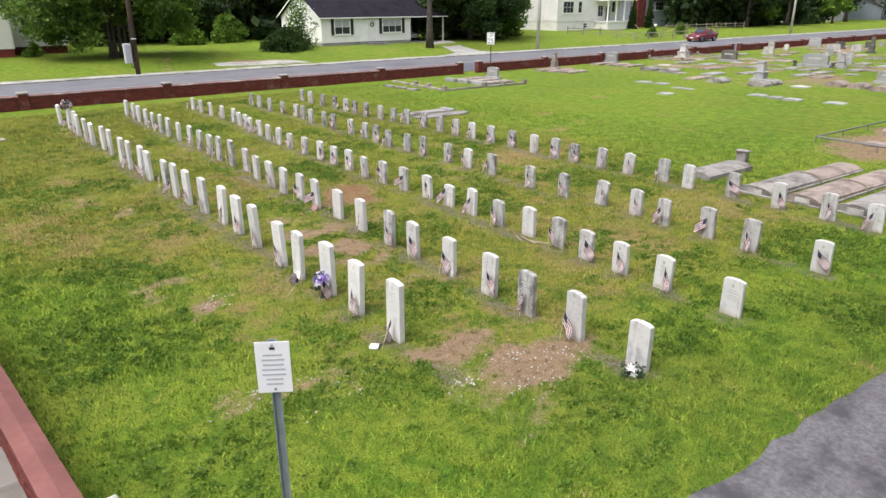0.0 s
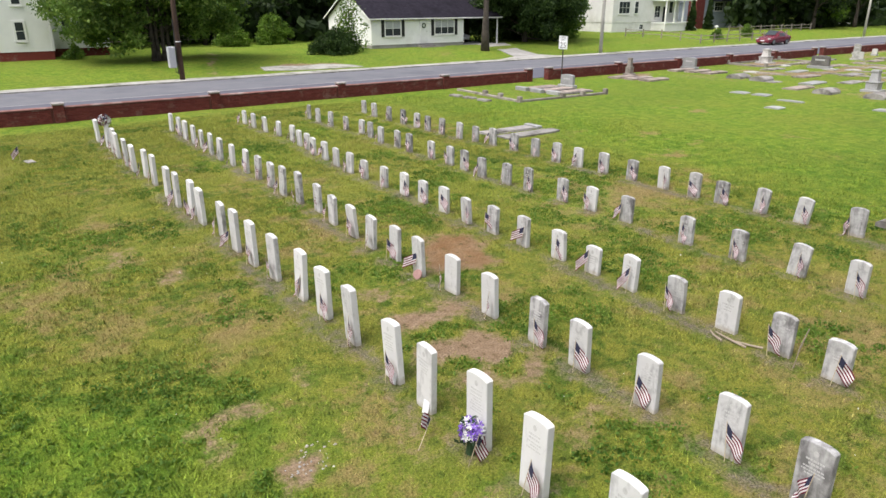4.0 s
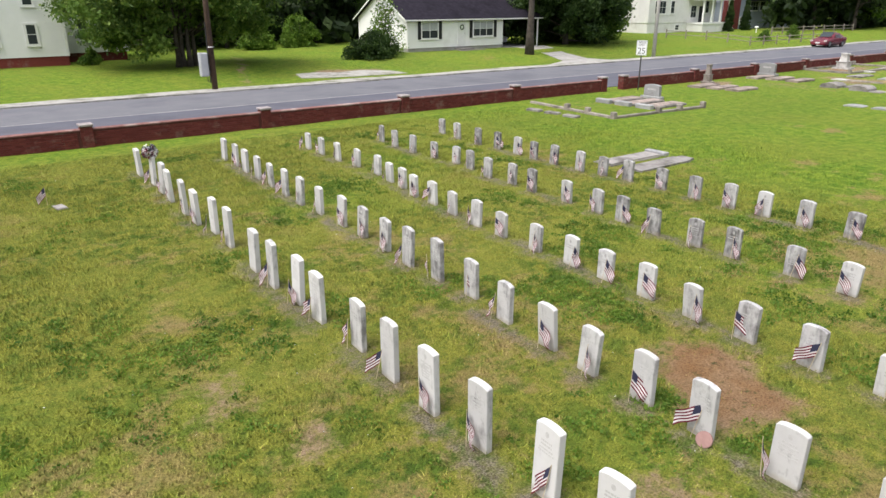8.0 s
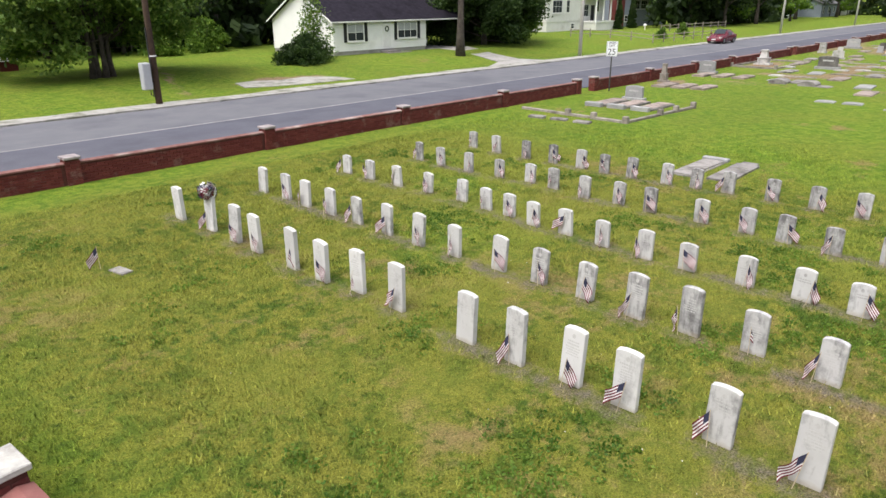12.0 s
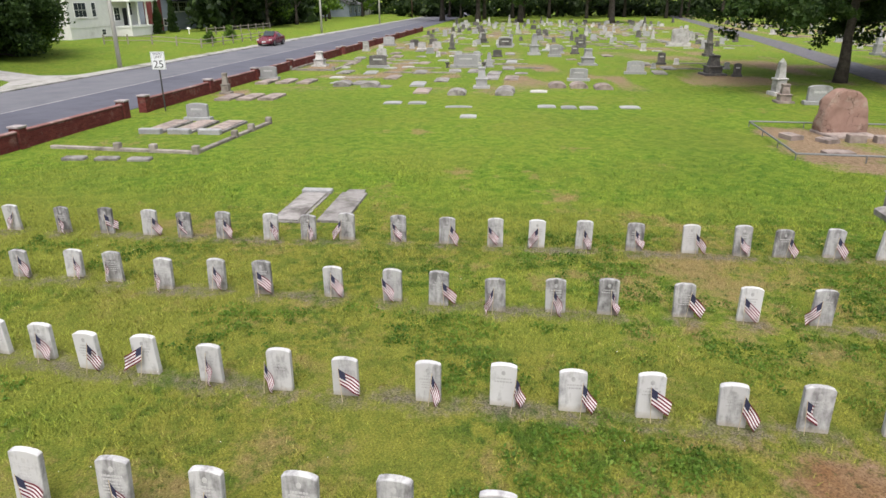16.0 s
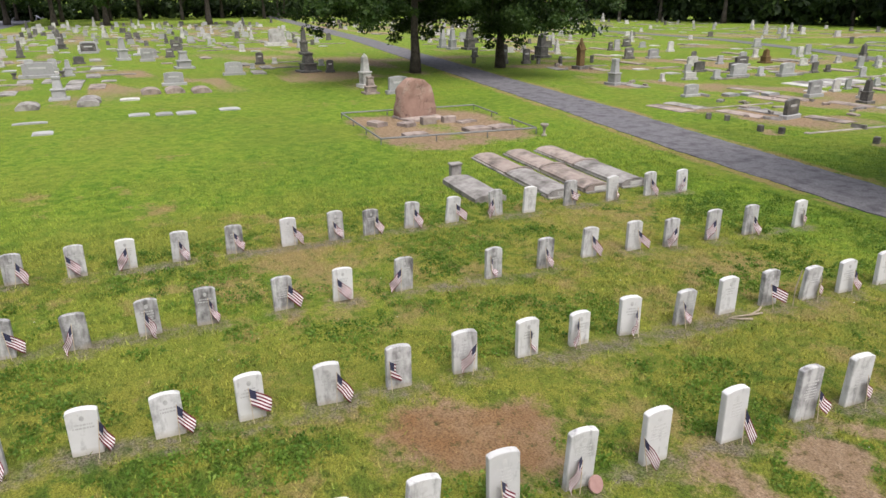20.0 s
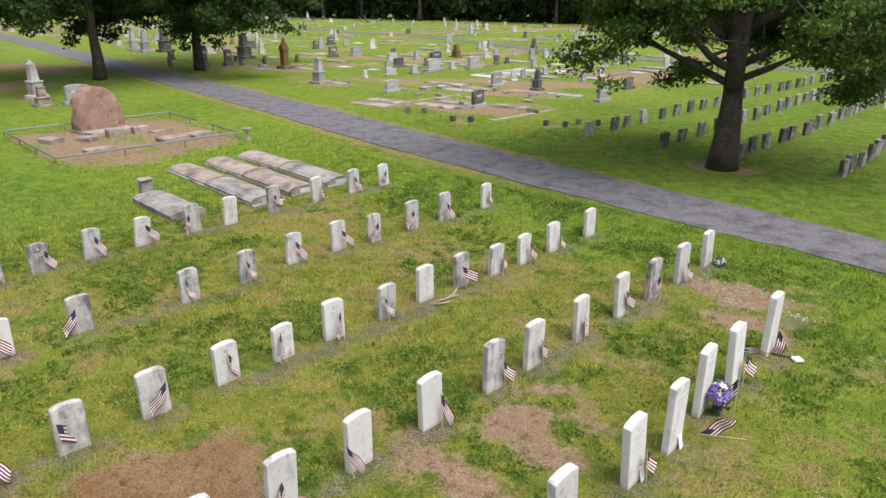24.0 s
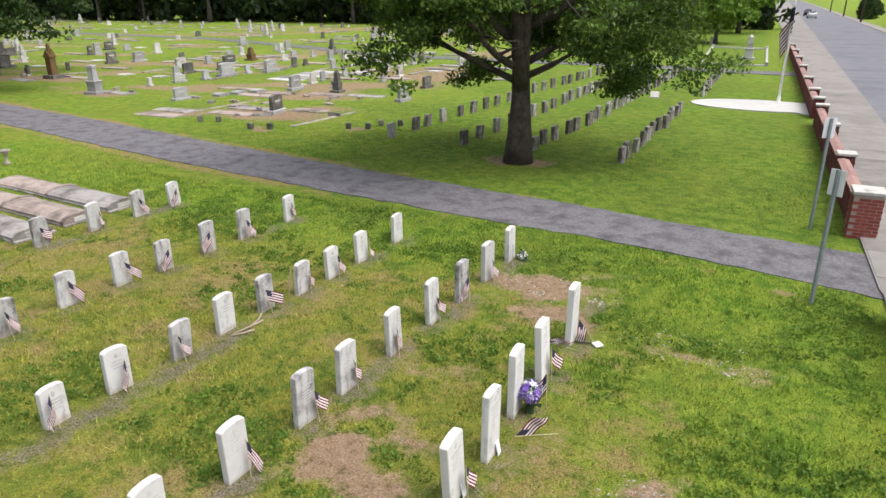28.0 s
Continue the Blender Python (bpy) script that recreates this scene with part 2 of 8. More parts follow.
def cracked_stone(name, a, b, pale, crack):
    """Rough boulder stone: mottled body, paler skin in patches, thin dark seams."""
    m, t, p = shader(name)
    v = coords(t)
    n1 = noise_node(t, 6.0, 6.0, 0.65, v)
    n2 = noise_node(t, 1.7, 5.0, 0.6, v)
    n3 = noise_node(t, 45.0, 4.0, 0.6, v)
    col = mix(t, n1, a, b)
    col = mix(t, ramp(t, n2, [(0.52, grey(0)), (0.68, grey(0.6))]), col, pale)
    vor = t.nodes.new("ShaderNodeTexVoronoi")
    vor.feature = "DISTANCE_TO_EDGE"
    vor.inputs["Scale"].default_value = 1.15
    bend = t.nodes.new("ShaderNodeVectorMath")
    bend.operation = "ADD"
    warp = t.nodes.new("ShaderNodeTexNoise")
    warp.inputs["Scale"].default_value = 2.5
    t.links.new(v, warp.inputs["Vector"])
    t.links.new(v, bend.inputs[0])
    t.links.new(warp.outputs["Color"], bend.inputs[1])
    t.links.new(bend.outputs[0], vor.inputs["Vector"])
    seam = calc(t, "MULTIPLY", ramp(t, vor.outputs["Distance"], [(0.0, grey(0.8)), (0.022, grey(0))]), ramp(t, noise_node(t, 1.3, 3.0, 0.6, v), [(0.38, grey(0)), (0.52, grey(1))]))
    col = mix(t, seam, col, crack)
    t.links.new(col, p.inputs["Base Color"])
    p.inputs["Roughness"].default_value = 0.92
    p.inputs["Specular IOR Level"].default_value = 0.2
    bump(t, p, calc(t, "SUBTRACT", calc(t, "ADD", n1, calc(t, "MULTIPLY", n3, 0.4)), seam), 0.8, 0.03)
    return m


def cloth(name, colour):
    """Thin cotton that lets light through."""
    m, t, p = shader(name)
    n = noise_node(t, 40.0, 3.0, 0.6, coords(t))
    col = mix(t, n, colour, tuple(c * 0.78 for c in colour))
    t.links.new(col, p.inputs["Base Color"])
    p.inputs["Roughness"].default_value = 0.85
    tr = t.nodes.new("ShaderNodeBsdfTranslucent")
    t.links.new(col, tr.inputs[0])
    ms = t.nodes.new("ShaderNodeMixShader")
    ms.inputs[0].default_value = 0.15
    t.links.new(p.outputs[0], ms.inputs[1])
    t.links.new(tr.outputs[0], ms.inputs[2])
    t.links.new(ms.outputs[0], t.nodes["Material Output"].inputs[0])
    return m


M_LAWN = lawn_material()
M_BLADE = blade_material()
M_MARBLE = marble_material("white_marble", (0.58, 0.575, 0.58), (0.47, 0.465, 0.47), (0.15, 0.145, 0.148), 0.062)
M_MARBLE_CLEAN = marble_material("clean_marble", (0.66, 0.655, 0.66), (0.56, 0.555, 0.56), (0.33, 0.325, 0.33), 0.01)
M_MARBLE_OLD = marble_material("weathered_marble", (0.52, 0.515, 0.52), (0.41, 0.405, 0.41), (0.10, 0.095, 0.097), 0.105)
M_MARBLE_GREY = marble_material("lichened_marble", (0.46, 0.455, 0.46), (0.34, 0.335, 0.34), (0.06, 0.055, 0.057), 0.145)
M_STONE_OLD = marble_material("blackened_marble", (0.42, 0.41, 0.40), (0.30, 0.29, 0.28), (0.045, 0.038, 0.034), 0.15)
M_STONE_BLACK = marble_material("lichen_black_marble", (0.44, 0.425, 0.41), (0.30, 0.285, 0.27), (0.034, 0.028, 0.022), 0.235)
M_LETTER_WORN = surface("worn_lettering", (0.30, 0.295, 0.295), (0.46, 0.455, 0.455), 9.0, rough=0.9, relief=0)
M_LETTER = surface("cut_lettering", (0.44, 0.435, 0.435), (0.54, 0.53, 0.53), 30.0, rough=0.9, relief=0)
M_BRICK = brick_material("red_brick", (0.105, 0.024, 0.022), (0.165, 0.043, 0.037), (0.27, 0.195, 0.175))
M_BRICK_BRIGHT = brick_material("clean_red_brick", (0.20, 0.042, 0.036), (0.31, 0.085, 0.066), (0.30, 0.22, 0.19))
M_COPING = surface("brick_coping", (0.165, 0.070, 0.064), (0.235, 0.120, 0.110), 5.0, (0.33, 0.25, 0.235), 1.2, (0.48, 0.66), 0.85, 0.4, 80.0, 0.1)
M_COPING_FADED = surface("faded_coping", (0.22, 0.120, 0.108), (0.29, 0.180, 0.165), 4.0, (0.17, 0.095, 0.085), 1.2, (0.5, 0.7), 0.85, 0.4, 80.0, 0.1)
M_COPING_PINK = surface("painted_coping", (0.175, 0.066, 0.060), (0.230, 0.100, 0.092), 4.0, (0.14, 0.060, 0.055), 1.2, (0.5, 0.7), 0.85, 0.4, 80.0, 0.1)
M_MORTAR = surface("mortar", (0.36, 0.30, 0.27), (0.27, 0.215, 0.19), 12.0, rough=0.95)
M_MORTAR_DARK = surface("stained_mortar", (0.075, 0.024, 0.020), (0.11, 0.044, 0.036), 6.0, (0.21, 0.16, 0.14), 1.1, (0.56, 0.72), 0.95, world_space=True)
M_CAP_GREY = surface("weathered_cap_stone", (0.36, 0.325, 0.325), (0.27, 0.235, 0.235), 10.0, (0.15, 0.125, 0.125), 3.0, (0.5, 0.7), 0.9, 0.5, 90.0, 0.10)
M_CAP = surface("cap_stone", (0.50, 0.485, 0.46), (0.38, 0.37, 0.35), 10.0, (0.22, 0.205, 0.19), 3.0, (0.5, 0.72), 0.9, 0.5, 90.0, 0.06)
M_ASPHALT = surface("street_asphalt", (0.080, 0.081, 0.106), (0.100, 0.101, 0.125), 0.8, (0.068, 0.069, 0.09), 0.25, (0.5, 0.65), 0.85, 0.5, 60.0, world_space=True)
M_ASPHALT_LIGHT = surface("worn_asphalt", (0.118, 0.119, 0.138), (0.145, 0.146, 0.162), 0.8, (0.10, 0.101, 0.12), 0.22, (0.5, 0.65), 0.88, 0.5, 60.0, world_space=True)
M_DRIVE = surface("drive_asphalt", (0.078, 0.075, 0.086), (0.165, 0.158, 0.172), 19.0, (0.058, 0.055, 0.064), 2.0, (0.46, 0.66), 0.9, 1.0, 110.0, world_space=True)
M_CONCRETE = surface("concrete", (0.35, 0.34, 0.325), (0.26, 0.25, 0.24), 2.2, (0.17, 0.16, 0.145), 0.6, (0.50, 0.72), 0.9, 0.5, 70.0, 0.06, world_space=True)
M_PAD = surface("pale_concrete", (0.42, 0.415, 0.40), (0.36, 0.355, 0.345), 2.0, (0.28, 0.27, 0.26), 0.8, (0.55, 0.8), 0.85, 0.3, world_space=True)
M_LINE = surface("faded_road_paint", (0.34, 0.335, 0.33), (0.25, 0.25, 0.255), 2.0, (0.2, 0.2, 0.205), 0.9, (0.4, 0.6), 0.8, world_space=True)
M_GRANITE = surface("grey_granite", (0.23, 0.23, 0.235), (0.33, 0.33, 0.335), 26.0, (0.16, 0.16, 0.16), 2.5, (0.52, 0.76), 0.6, 0.2, 140.0, 0.18)
M_GRANITE_DARK = surface("dark_granite", (0.055, 0.052, 0.052), (0.10, 0.095, 0.09), 20.0, (0.19, 0.175, 0.16), 2.5, (0.48, 0.70), 0.6, 0.2, 140.0, 0.25)
M_GRANITE_PALE = surface("pale_granite", (0.36, 0.35, 0.34), (0.47, 0.46, 0.445), 14.0, (0.17, 0.16, 0.15), 2.0, (0.48, 0.72), 0.75, 0.3, 120.0, 0.2)
M_GRANITE_PINK = surface("pink_granite", (0.36, 0.215, 0.175), (0.44, 0.29, 0.24), 18.0, (0.28, 0.20, 0.165), 1.6, (0.5, 0.72), 0.75, 0.4, 110.0, 0.1)
M_BOULDER = cracked_stone("rough_pink_granite", (0.215, 0.130, 0.105), (0.310, 0.205, 0.165), (0.36, 0.30, 0.24), (0.075, 0.048, 0.040))
M_RUST_STONE = surface("brown_stone", (0.105, 0.066, 0.028), (0.165, 0.105, 0.046), 8.0, (0.06, 0.042, 0.026), 2.0, (0.5, 0.7), 0.9, 0.5)
M_LEDGER = surface("weathered_ledger_stone", (0.20, 0.187, 0.180), (0.295, 0.278, 0.270), 5.0, (0.09, 0.08, 0.075), 1.6, (0.46, 0.66), 0.9, 0.6, 70.0, 0.12)
M_LEDGER_PINK = surface("stained_ledger_stone", (0.245, 0.192, 0.172), (0.32, 0.27, 0.245), 5.0, (0.115, 0.095, 0.085), 1.5, (0.46, 0.66), 0.9, 0.6, 70.0, 0.12)
M_KERB = surface("plot_kerb_stone", (0.30, 0.27, 0.24), (0.22, 0.195, 0.175), 5.0, (0.12, 0.105, 0.09), 1.6, (0.46, 0.68), 0.95, 0.5, 60.0, 0.15)
M_METAL = surface("galvanised_steel", (0.16, 0.165, 0.17), (0.22, 0.225, 0.23), 12.0, rough=0.5, relief=0.05, metal=0.5)
M_GREEN_POST = surface("green_steel", (0.20, 0.24, 0.25), (0.27, 0.31, 0.32), 12.0, rough=0.55, relief=0.05, metal=0.3)
M_DARK_METAL = surface("dark_iron", (0.05, 0.05, 0.05), (0.09, 0.085, 0.08), 12.0, rough=0.6, relief=0.1, metal=0.6)
M_SIGN = surface("white_sign_face", (0.72, 0.73, 0.76), (0.66, 0.67, 0.70), 3.0, rough=0.5, relief=0)
M_INK = surface("sign_ink", (0.02, 0.02, 0.022), (0.03, 0.03, 0.03), 5.0, rough=0.6, relief=0)
M_INK_PALE = surface("faded_print", (0.36, 0.37, 0.42), (0.42, 0.43, 0.48), 9.0, rough=0.6, relief=0)
M_WHITE = surface("white_siding", (0.83, 0.83, 0.82), (0.78, 0.78, 0.77), 1.2, (0.66, 0.66, 0.64), 0.4, (0.58, 0.8), 0.7, 0.1)
M_CREAM = surface("off_white_siding", (0.72, 0.715, 0.70), (0.64, 0.635, 0.62), 1.2, (0.5, 0.49, 0.46), 0.4, (0.55, 0.8), 0.75, 0.1)
M_BLUEGREY = surface("blue_grey_siding", (0.25, 0.29, 0.35), (0.30, 0.34, 0.40), 1.2, rough=0.75, relief=0.1)
M_TRIM = surface("white_trim", (0.78, 0.78, 0.77), (0.72, 0.72, 0.71), 4.0, rough=0.6, relief=0.05)
M_SHUTTER = surface("black_shutter", (0.018, 0.018, 0.02), (0.03, 0.03, 0.033), 8.0, rough=0.6, relief=0.1)
M_ROOF = surface("dark_shingle_roof", (0.016, 0.014, 0.021), (0.028, 0.025, 0.034), 3.0, (0.012, 0.011, 0.015), 0.6, (0.5, 0.7), 0.95, 0.6, 30.0, spec=0.06)
M_ROOF_GREY = surface("grey_shingle_roof", (0.10, 0.10, 0.105), (0.14, 0.14, 0.145), 3.0, rough=0.9, relief=0.6)
M_BARK = surface("tree_bark", (0.052, 0.043, 0.037), (0.095, 0.080, 0.068), 9.0, (0.030, 0.025, 0.022), 2.5, (0.45, 0.7), 0.95, 1.0, 30.0)
M_POLE = surface("creosoted_pole", (0.060, 0.038, 0.027), (0.095, 0.062, 0.044), 7.0, (0.035, 0.025, 0.02), 1.2, (0.5, 0.7), 0.9, 0.5)
M_POLE_PALE = surface("pale_pole", (0.40, 0.385, 0.36), (0.48, 0.46, 0.43), 5.0, rough=0.85, relief=0.2)
M_LEAF = leaf_material("oak_leaves", (0.052, 0.112, 0.017), (0.118, 0.205, 0.030), (0.23, 0.33, 0.052))
# M_LEAF darkened by about a third: the crown's own shade as leaf colour
M_LEAF_OAK = leaf_material("shade_darkened_oak_leaves", (0.036, 0.076, 0.014), (0.080, 0.145, 0.024), (0.18, 0.26, 0.045))
M_LEAF_DARK = leaf_material("dark_leaves", (0.020, 0.044, 0.011), (0.042, 0.080, 0.018), (0.07, 0.115, 0.026))
M_LEAF_LIGHT = leaf_material("spring_leaves", (0.065, 0.135, 0.014), (0.125, 0.225, 0.026), (0.22, 0.32, 0.045))
M_FLAG_RED = cloth("flag_red", (0.150, 0.006, 0.026))
M_FLAG_WHITE = cloth("flag_white", (0.74, 0.71, 0.73))
M_FLAG_BLUE = cloth("flag_blue", (0.028, 0.030, 0.070))
M_STICK = surface("flag_stick", (0.50, 0.42, 0.30), (0.42, 0.34, 0.24), 20.0, rough=0.7, relief=0)
M_BLACK = surface("black_paint", (0.015, 0.015, 0.016), (0.025, 0.025, 0.025), 9.0, rough=0.5, relief=0)
M_CAR_RED = surface("maroon_car_paint", (0.115, 0.010, 0.022), (0.13, 0.014, 0.026), 2.0, rough=0.25, relief=0, spec=0.6)
M_CAR_GREY = surface("silver_car_paint", (0.42, 0.43, 0.44), (0.46, 0.47, 0.48), 2.0, rough=0.3, relief=0, spec=0.6)
M_TYRE = surface("tyre_rubber", (0.02, 0.02, 0.02), (0.03, 0.03, 0.03), 9.0, rough=0.9)
M_LAMP_RED = surface("tail_lamp", (0.3, 0.01, 0.01), (0.35, 0.02, 0.02), 5.0, rough=0.2, relief=0)
M_GLASS, gt, gp = shader("window_glass")
gp.inputs["Base Color"].default_value = (0.035, 0.042, 0.048, 1)
gp.inputs["Roughness"].default_value = 0.08
gp.inputs["Specular IOR Level"].default_value = 0.35
M_CURTAIN = surface("pale_curtain", (0.42, 0.43, 0.45), (0.34, 0.35, 0.37), 6.0, rough=0.9, relief=0)
M_PURPLE = surface("purple_petals", (0.11, 0.045, 0.33), (0.24, 0.13, 0.52), 30.0, (0.62, 0.56, 0.76), 14.0, (0.55, 0.62), 0.7, 0)
M_PETAL_WHITE = surface("white_petals", (0.74, 0.74, 0.74), (0.66, 0.66, 0.68), 30.0, rough=0.7, relief=0)
M_GREEN_STEM = surface("artificial_leaves", (0.02, 0.045, 0.02), (0.035, 0.07, 0.03), 20.0, rough=0.7, relief=0)
M_FENCE = surface("weathered_fence_wood", (0.20, 0.175, 0.15), (0.28, 0.25, 0.22), 6.0, rough=0.9)
M_GRAVEL = surface("pale_gravel", (0.48, 0.45, 0.41), (0.36, 0.33, 0.29), 25.0, (0.22, 0.19, 0.15), 3.0, (0.5, 0.7), 0.95, 0.8, world_space=True)
M_PAVEMENT = surface("worn_pavement", (0.205, 0.192, 0.182), (0.165, 0.154, 0.146), 2.2, (0.12, 0.11, 0.102), 0.6, (0.50, 0.72), 0.9, 0.5, 70.0, 0.10, world_space=True)
M_PAVEMENT_PALE = surface("chalky_kerb_concrete", (0.36, 0.35, 0.33), (0.28, 0.27, 0.25), 2.6, (0.13, 0.13, 0.10), 0.9, (0.48, 0.66), 0.9, 0.5, 70.0, 0.10, world_space=True)
# woodland leaves with the shade among the trees put into their colour
M_LEAF_SHADE = leaf_material("shade_dark_woodland_leaves", (0.014, 0.028, 0.010), (0.032, 0.058, 0.016), (0.065, 0.105, 0.026))
M_BOX = surface("pale_box_paint", (0.42, 0.43, 0.45), (0.36, 0.37, 0.39), 6.0, rough=0.5, relief=0.05)
M_CLOVER = leaf_material("clover_leaves", (0.050, 0.118, 0.014), (0.120, 0.215, 0.028), (0.23, 0.31, 0.05))
M_TWIG = surface("dry_twig", (0.24, 0.195, 0.15), (0.32, 0.27, 0.21), 14.0, rough=0.9, relief=0.2)
M_MAPLE = leaf_material("maple_leaves", (0.058, 0.115, 0.022), (0.125, 0.210, 0.038), (0.25, 0.33, 0.070))
M_PLAQUE = surface("dusty_pink_stone", (0.25, 0.145, 0.135), (0.31, 0.19, 0.175), 14.0, rough=0.85, relief=0.2)

# ---- building helpers ----
def finish(bm, name, material, smooth=False):
    me = bpy.data.meshes.new(name)
    bmesh.ops.recalc_face_normals(bm, faces=bm.faces)
    bm.to_mesh(me)
    bm.free()
    for m in (material if isinstance(material, (list, tuple)) else [material]):
        me.materials.append(m)
    if smooth:
        me.polygons.foreach_set("use_smooth", [True] * len(me.polygons))
    return me


def part(name, bm, material, parent, label="", smooth=False):
    ob = new(name, bm if isinstance(bm, bpy.types.Mesh) else finish(bm, name, material, smooth))
    ob.parent = parent
    if label:
        ob["label"] = label
    return ob


def empty(name, m, label, category, group="", kind=""):
    ob = new(name)
    ob.empty_display_size = 0.1
    ob.matrix_basis = m
    return tagged(ob, label, category, group, kind)


def box(bm, x0, x1, y0, y1, z0, z1, bevel=0.0, m=None):
    r = bmesh.ops.create_cube(bm, size=1.0)
    vs = r["verts"]
    bmesh.ops.scale(bm, vec=(x1 - x0, y1 - y0, z1 - z0), verts=vs)
    bmesh.ops.translate(bm, vec=((x0 + x1) / 2, (y0 + y1) / 2, (z0 + z1) / 2), verts=vs)
    if bevel:
        es = list({e for v in vs for e in v.link_edges})
        out = bmesh.ops.bevel(bm, geom=es, offset=bevel, segments=1, affect="EDGES", profile=0.5)
        vs = list({v for f in out["faces"] for v in f.verts} | {v for v in vs if v.is_valid})
    if m is not None:
        bmesh.ops.transform(bm, matrix=m, verts=vs)
    return vs


def cube(x0, x1, y0, y1, z0, z1, bevel=0.0, m=None):
    bm = bmesh.new()
    box(bm, x0, x1, y0, y1, z0, z1, bevel, m)
    return bm


def tube(bm, pts, radii, n=8, cap=True):
    """A tapered round bar along a line of points."""
    rings = []
    pts = [Vector(p) for p in pts]
    for i, p in enumerate(pts):
        d = (pts[min(i + 1, len(pts) - 1)] - pts[max(i - 1, 0)]).normalized()
        a = d.orthogonal().normalized() if abs(d.z) > 0.95 else d.cross(Vector((0, 0, 1))).normalized()
        b = d.cross(a)
        r = radii[i] if isinstance(radii, (list, tuple)) else radii
        rings.append([bm.verts.new(p + (a * math.cos(k * math.tau / n) + b * math.sin(k * math.tau / n)) * r) for k in range(n)])
    for r0, r1 in zip(rings, rings[1:]):
        best = min(range(n), key=lambda s: (r0[0].co - r1[s].co).length)
        for k in range(n):
            bm.faces.new((r0[k], r0[(k + 1) % n], r1[(k + 1 + best) % n], r1[(k + best) % n]))
    if cap:
        bm.faces.new(rings[0][::-1])
        bm.faces.new(rings[-1])


def lathe(bm, profile, n=16, centre=(0, 0)):
    rings = [[bm.verts.new((centre[0] + r * math.cos(k * math.tau / n), centre[1] + r * math.sin(k * math.tau / n), z)) for k in range(n)] for r, z in profile]
    for a, b in zip(rings, rings[1:]):
        for k in range(n):
            bm.faces.new((a[k], a[(k + 1) % n], b[(k + 1) % n], b[k]))
    bm.faces.new(rings[0][::-1])
    bm.faces.new(rings[-1])


def outline(bm, pts, depth, m=None):
    """A flat outline in x and z, given a thickness along y and centred on it."""
    front = [bm.verts.new((x, -depth / 2, z)) for x, z in pts]
    back = [bm.verts.new((x, depth / 2, z)) for x, z in pts]
    n = len(pts)
    bm.faces.new(front)
    bm.faces.new(back[::-1])
    for k in range(n):
        bm.faces.new((front[k], back[k], back[(k + 1) % n], front[(k + 1) % n]))
    if m is not None:
        bmesh.ops.transform(bm, matrix=m, verts=front + back)
    return front + back


def smoothstep(a, b, v):
    k = np.clip((np.asarray(v, float) - a) / (b - a), 0, 1)
    return k * k * (3 - 2 * k)


def north_line(x):
    """The y of the street wall's inner face."""
    return 36.45 - 0.040 * x


def west_line(y):
    """The x of the side wall's inner face."""
    return 1.12 - 0.035 * y if y > 5 else 1.15 - 0.012 * (y - 5)


def rise(x, y):
    """Height of the ground: level lawn, a yard that rises beyond the street."""
    return 0.45 * smoothstep(50.5, 59.0, np.asarray(y) + 0.03 * np.asarray(x))


HASH = np.random.RandomState(5).rand(256, 256)


def field(x, y, size):
    """Smooth value noise over the plan."""
    u, w = np.asarray(x, float) / size, np.asarray(y, float) / size
    i, j = np.floor(u).astype(int), np.floor(w).astype(int)
    a, b = u - i, w - j
    a, b = a * a * (3 - 2 * a), b * b * (3 - 2 * b)
    h = lambda p, q: HASH[p % 256, q % 256]
    return (h(i, j) * (1 - a) + h(i + 1, j) * a) * (1 - b) + (h(i, j + 1) * (1 - a) + h(i + 1, j + 1) * a) * b


# headstone rows: slope and offset of the line, then place along it, then how far each stone stands off it
ROW_A = (0.039, 5.163, (31.29, 30, 28.94, 28.09, 26.82, 25.91, 25.04, 24.03, 22.46, 21.54, 20.66, 19.86, 18.71, 17.75, 16.83, 15.91, 14.89, 14.03, 13.03, 11.81, 11.02, 10.09, 9.17, 8.04),
         (-3, 3, 0, -4, -6, -6, 6, 3, -4, -6, 1, -1, 6, 0, -1, 4, 7, 7, 2, -4, -9, -2, -6, -10))
ROW_B = (0.066, 6.986, (31.83, 30.77, 29.91, 28.91, 27.91, 26.87, 25.87, 24.89, 23.77, 22.85, 21.88, 20.92, 20.03, 19.09, 18.07, 17.07, 16.25, 15.36, 14.51, 13.53, 12.47, 11.37, 10.53, 9.4, 8.3, 7.38, 6.37, 5.29),
         (-7, -3, -5, -3, -2, -4, -6, 1, 4, 6, 6, 0, 8, 14, 2, 1, -3, 1, 1, 4, 2, 1, 1, 0, -1, -4, -5, -2))
ROW_C = (0.080, 9.352, (31.67, 30.64, 29.53, 28.45, 27.23, 26.33, 25.59, 24.77, 23.9, 22.94, 21.95, 21.07, 20, 19.06, 18.2, 17.28, 16.34, 15.43, 14.48, 13.5, 12.64, 11.78, 10.8, 9.91, 9.06, 8.26, 7.44, 6.54, 5.28),
         (-4, -2, 5, 17, 21, 11, 8, -7, -6, -13, -18, -16, -14, -7, -5, -4, -6, -4, 0, 7, 9, 9, 7, 12, 10, 3, 2, 2, 3))
ROW_D = (0.066, 12.438, (31.22, 30.22, 29.08, 27.99, 26.99, 26.13, 25.05, 24.11, 23.22, 21.97, 20.94, 20.15, 19.2, 18.23, 17.4, 16.21, 15.24, 14.17, 12.51, 11.4, 10.32, 9.29, 8.48, 7.41, 6.46, 5.09),
         (-2, -6, -6, 7, 21, 11, -9, 3, -5, -1, -2, -8, -16, -7, -3, 4, 1, 2, -10, -2, 14, 12, 0, 0, -5, -8))
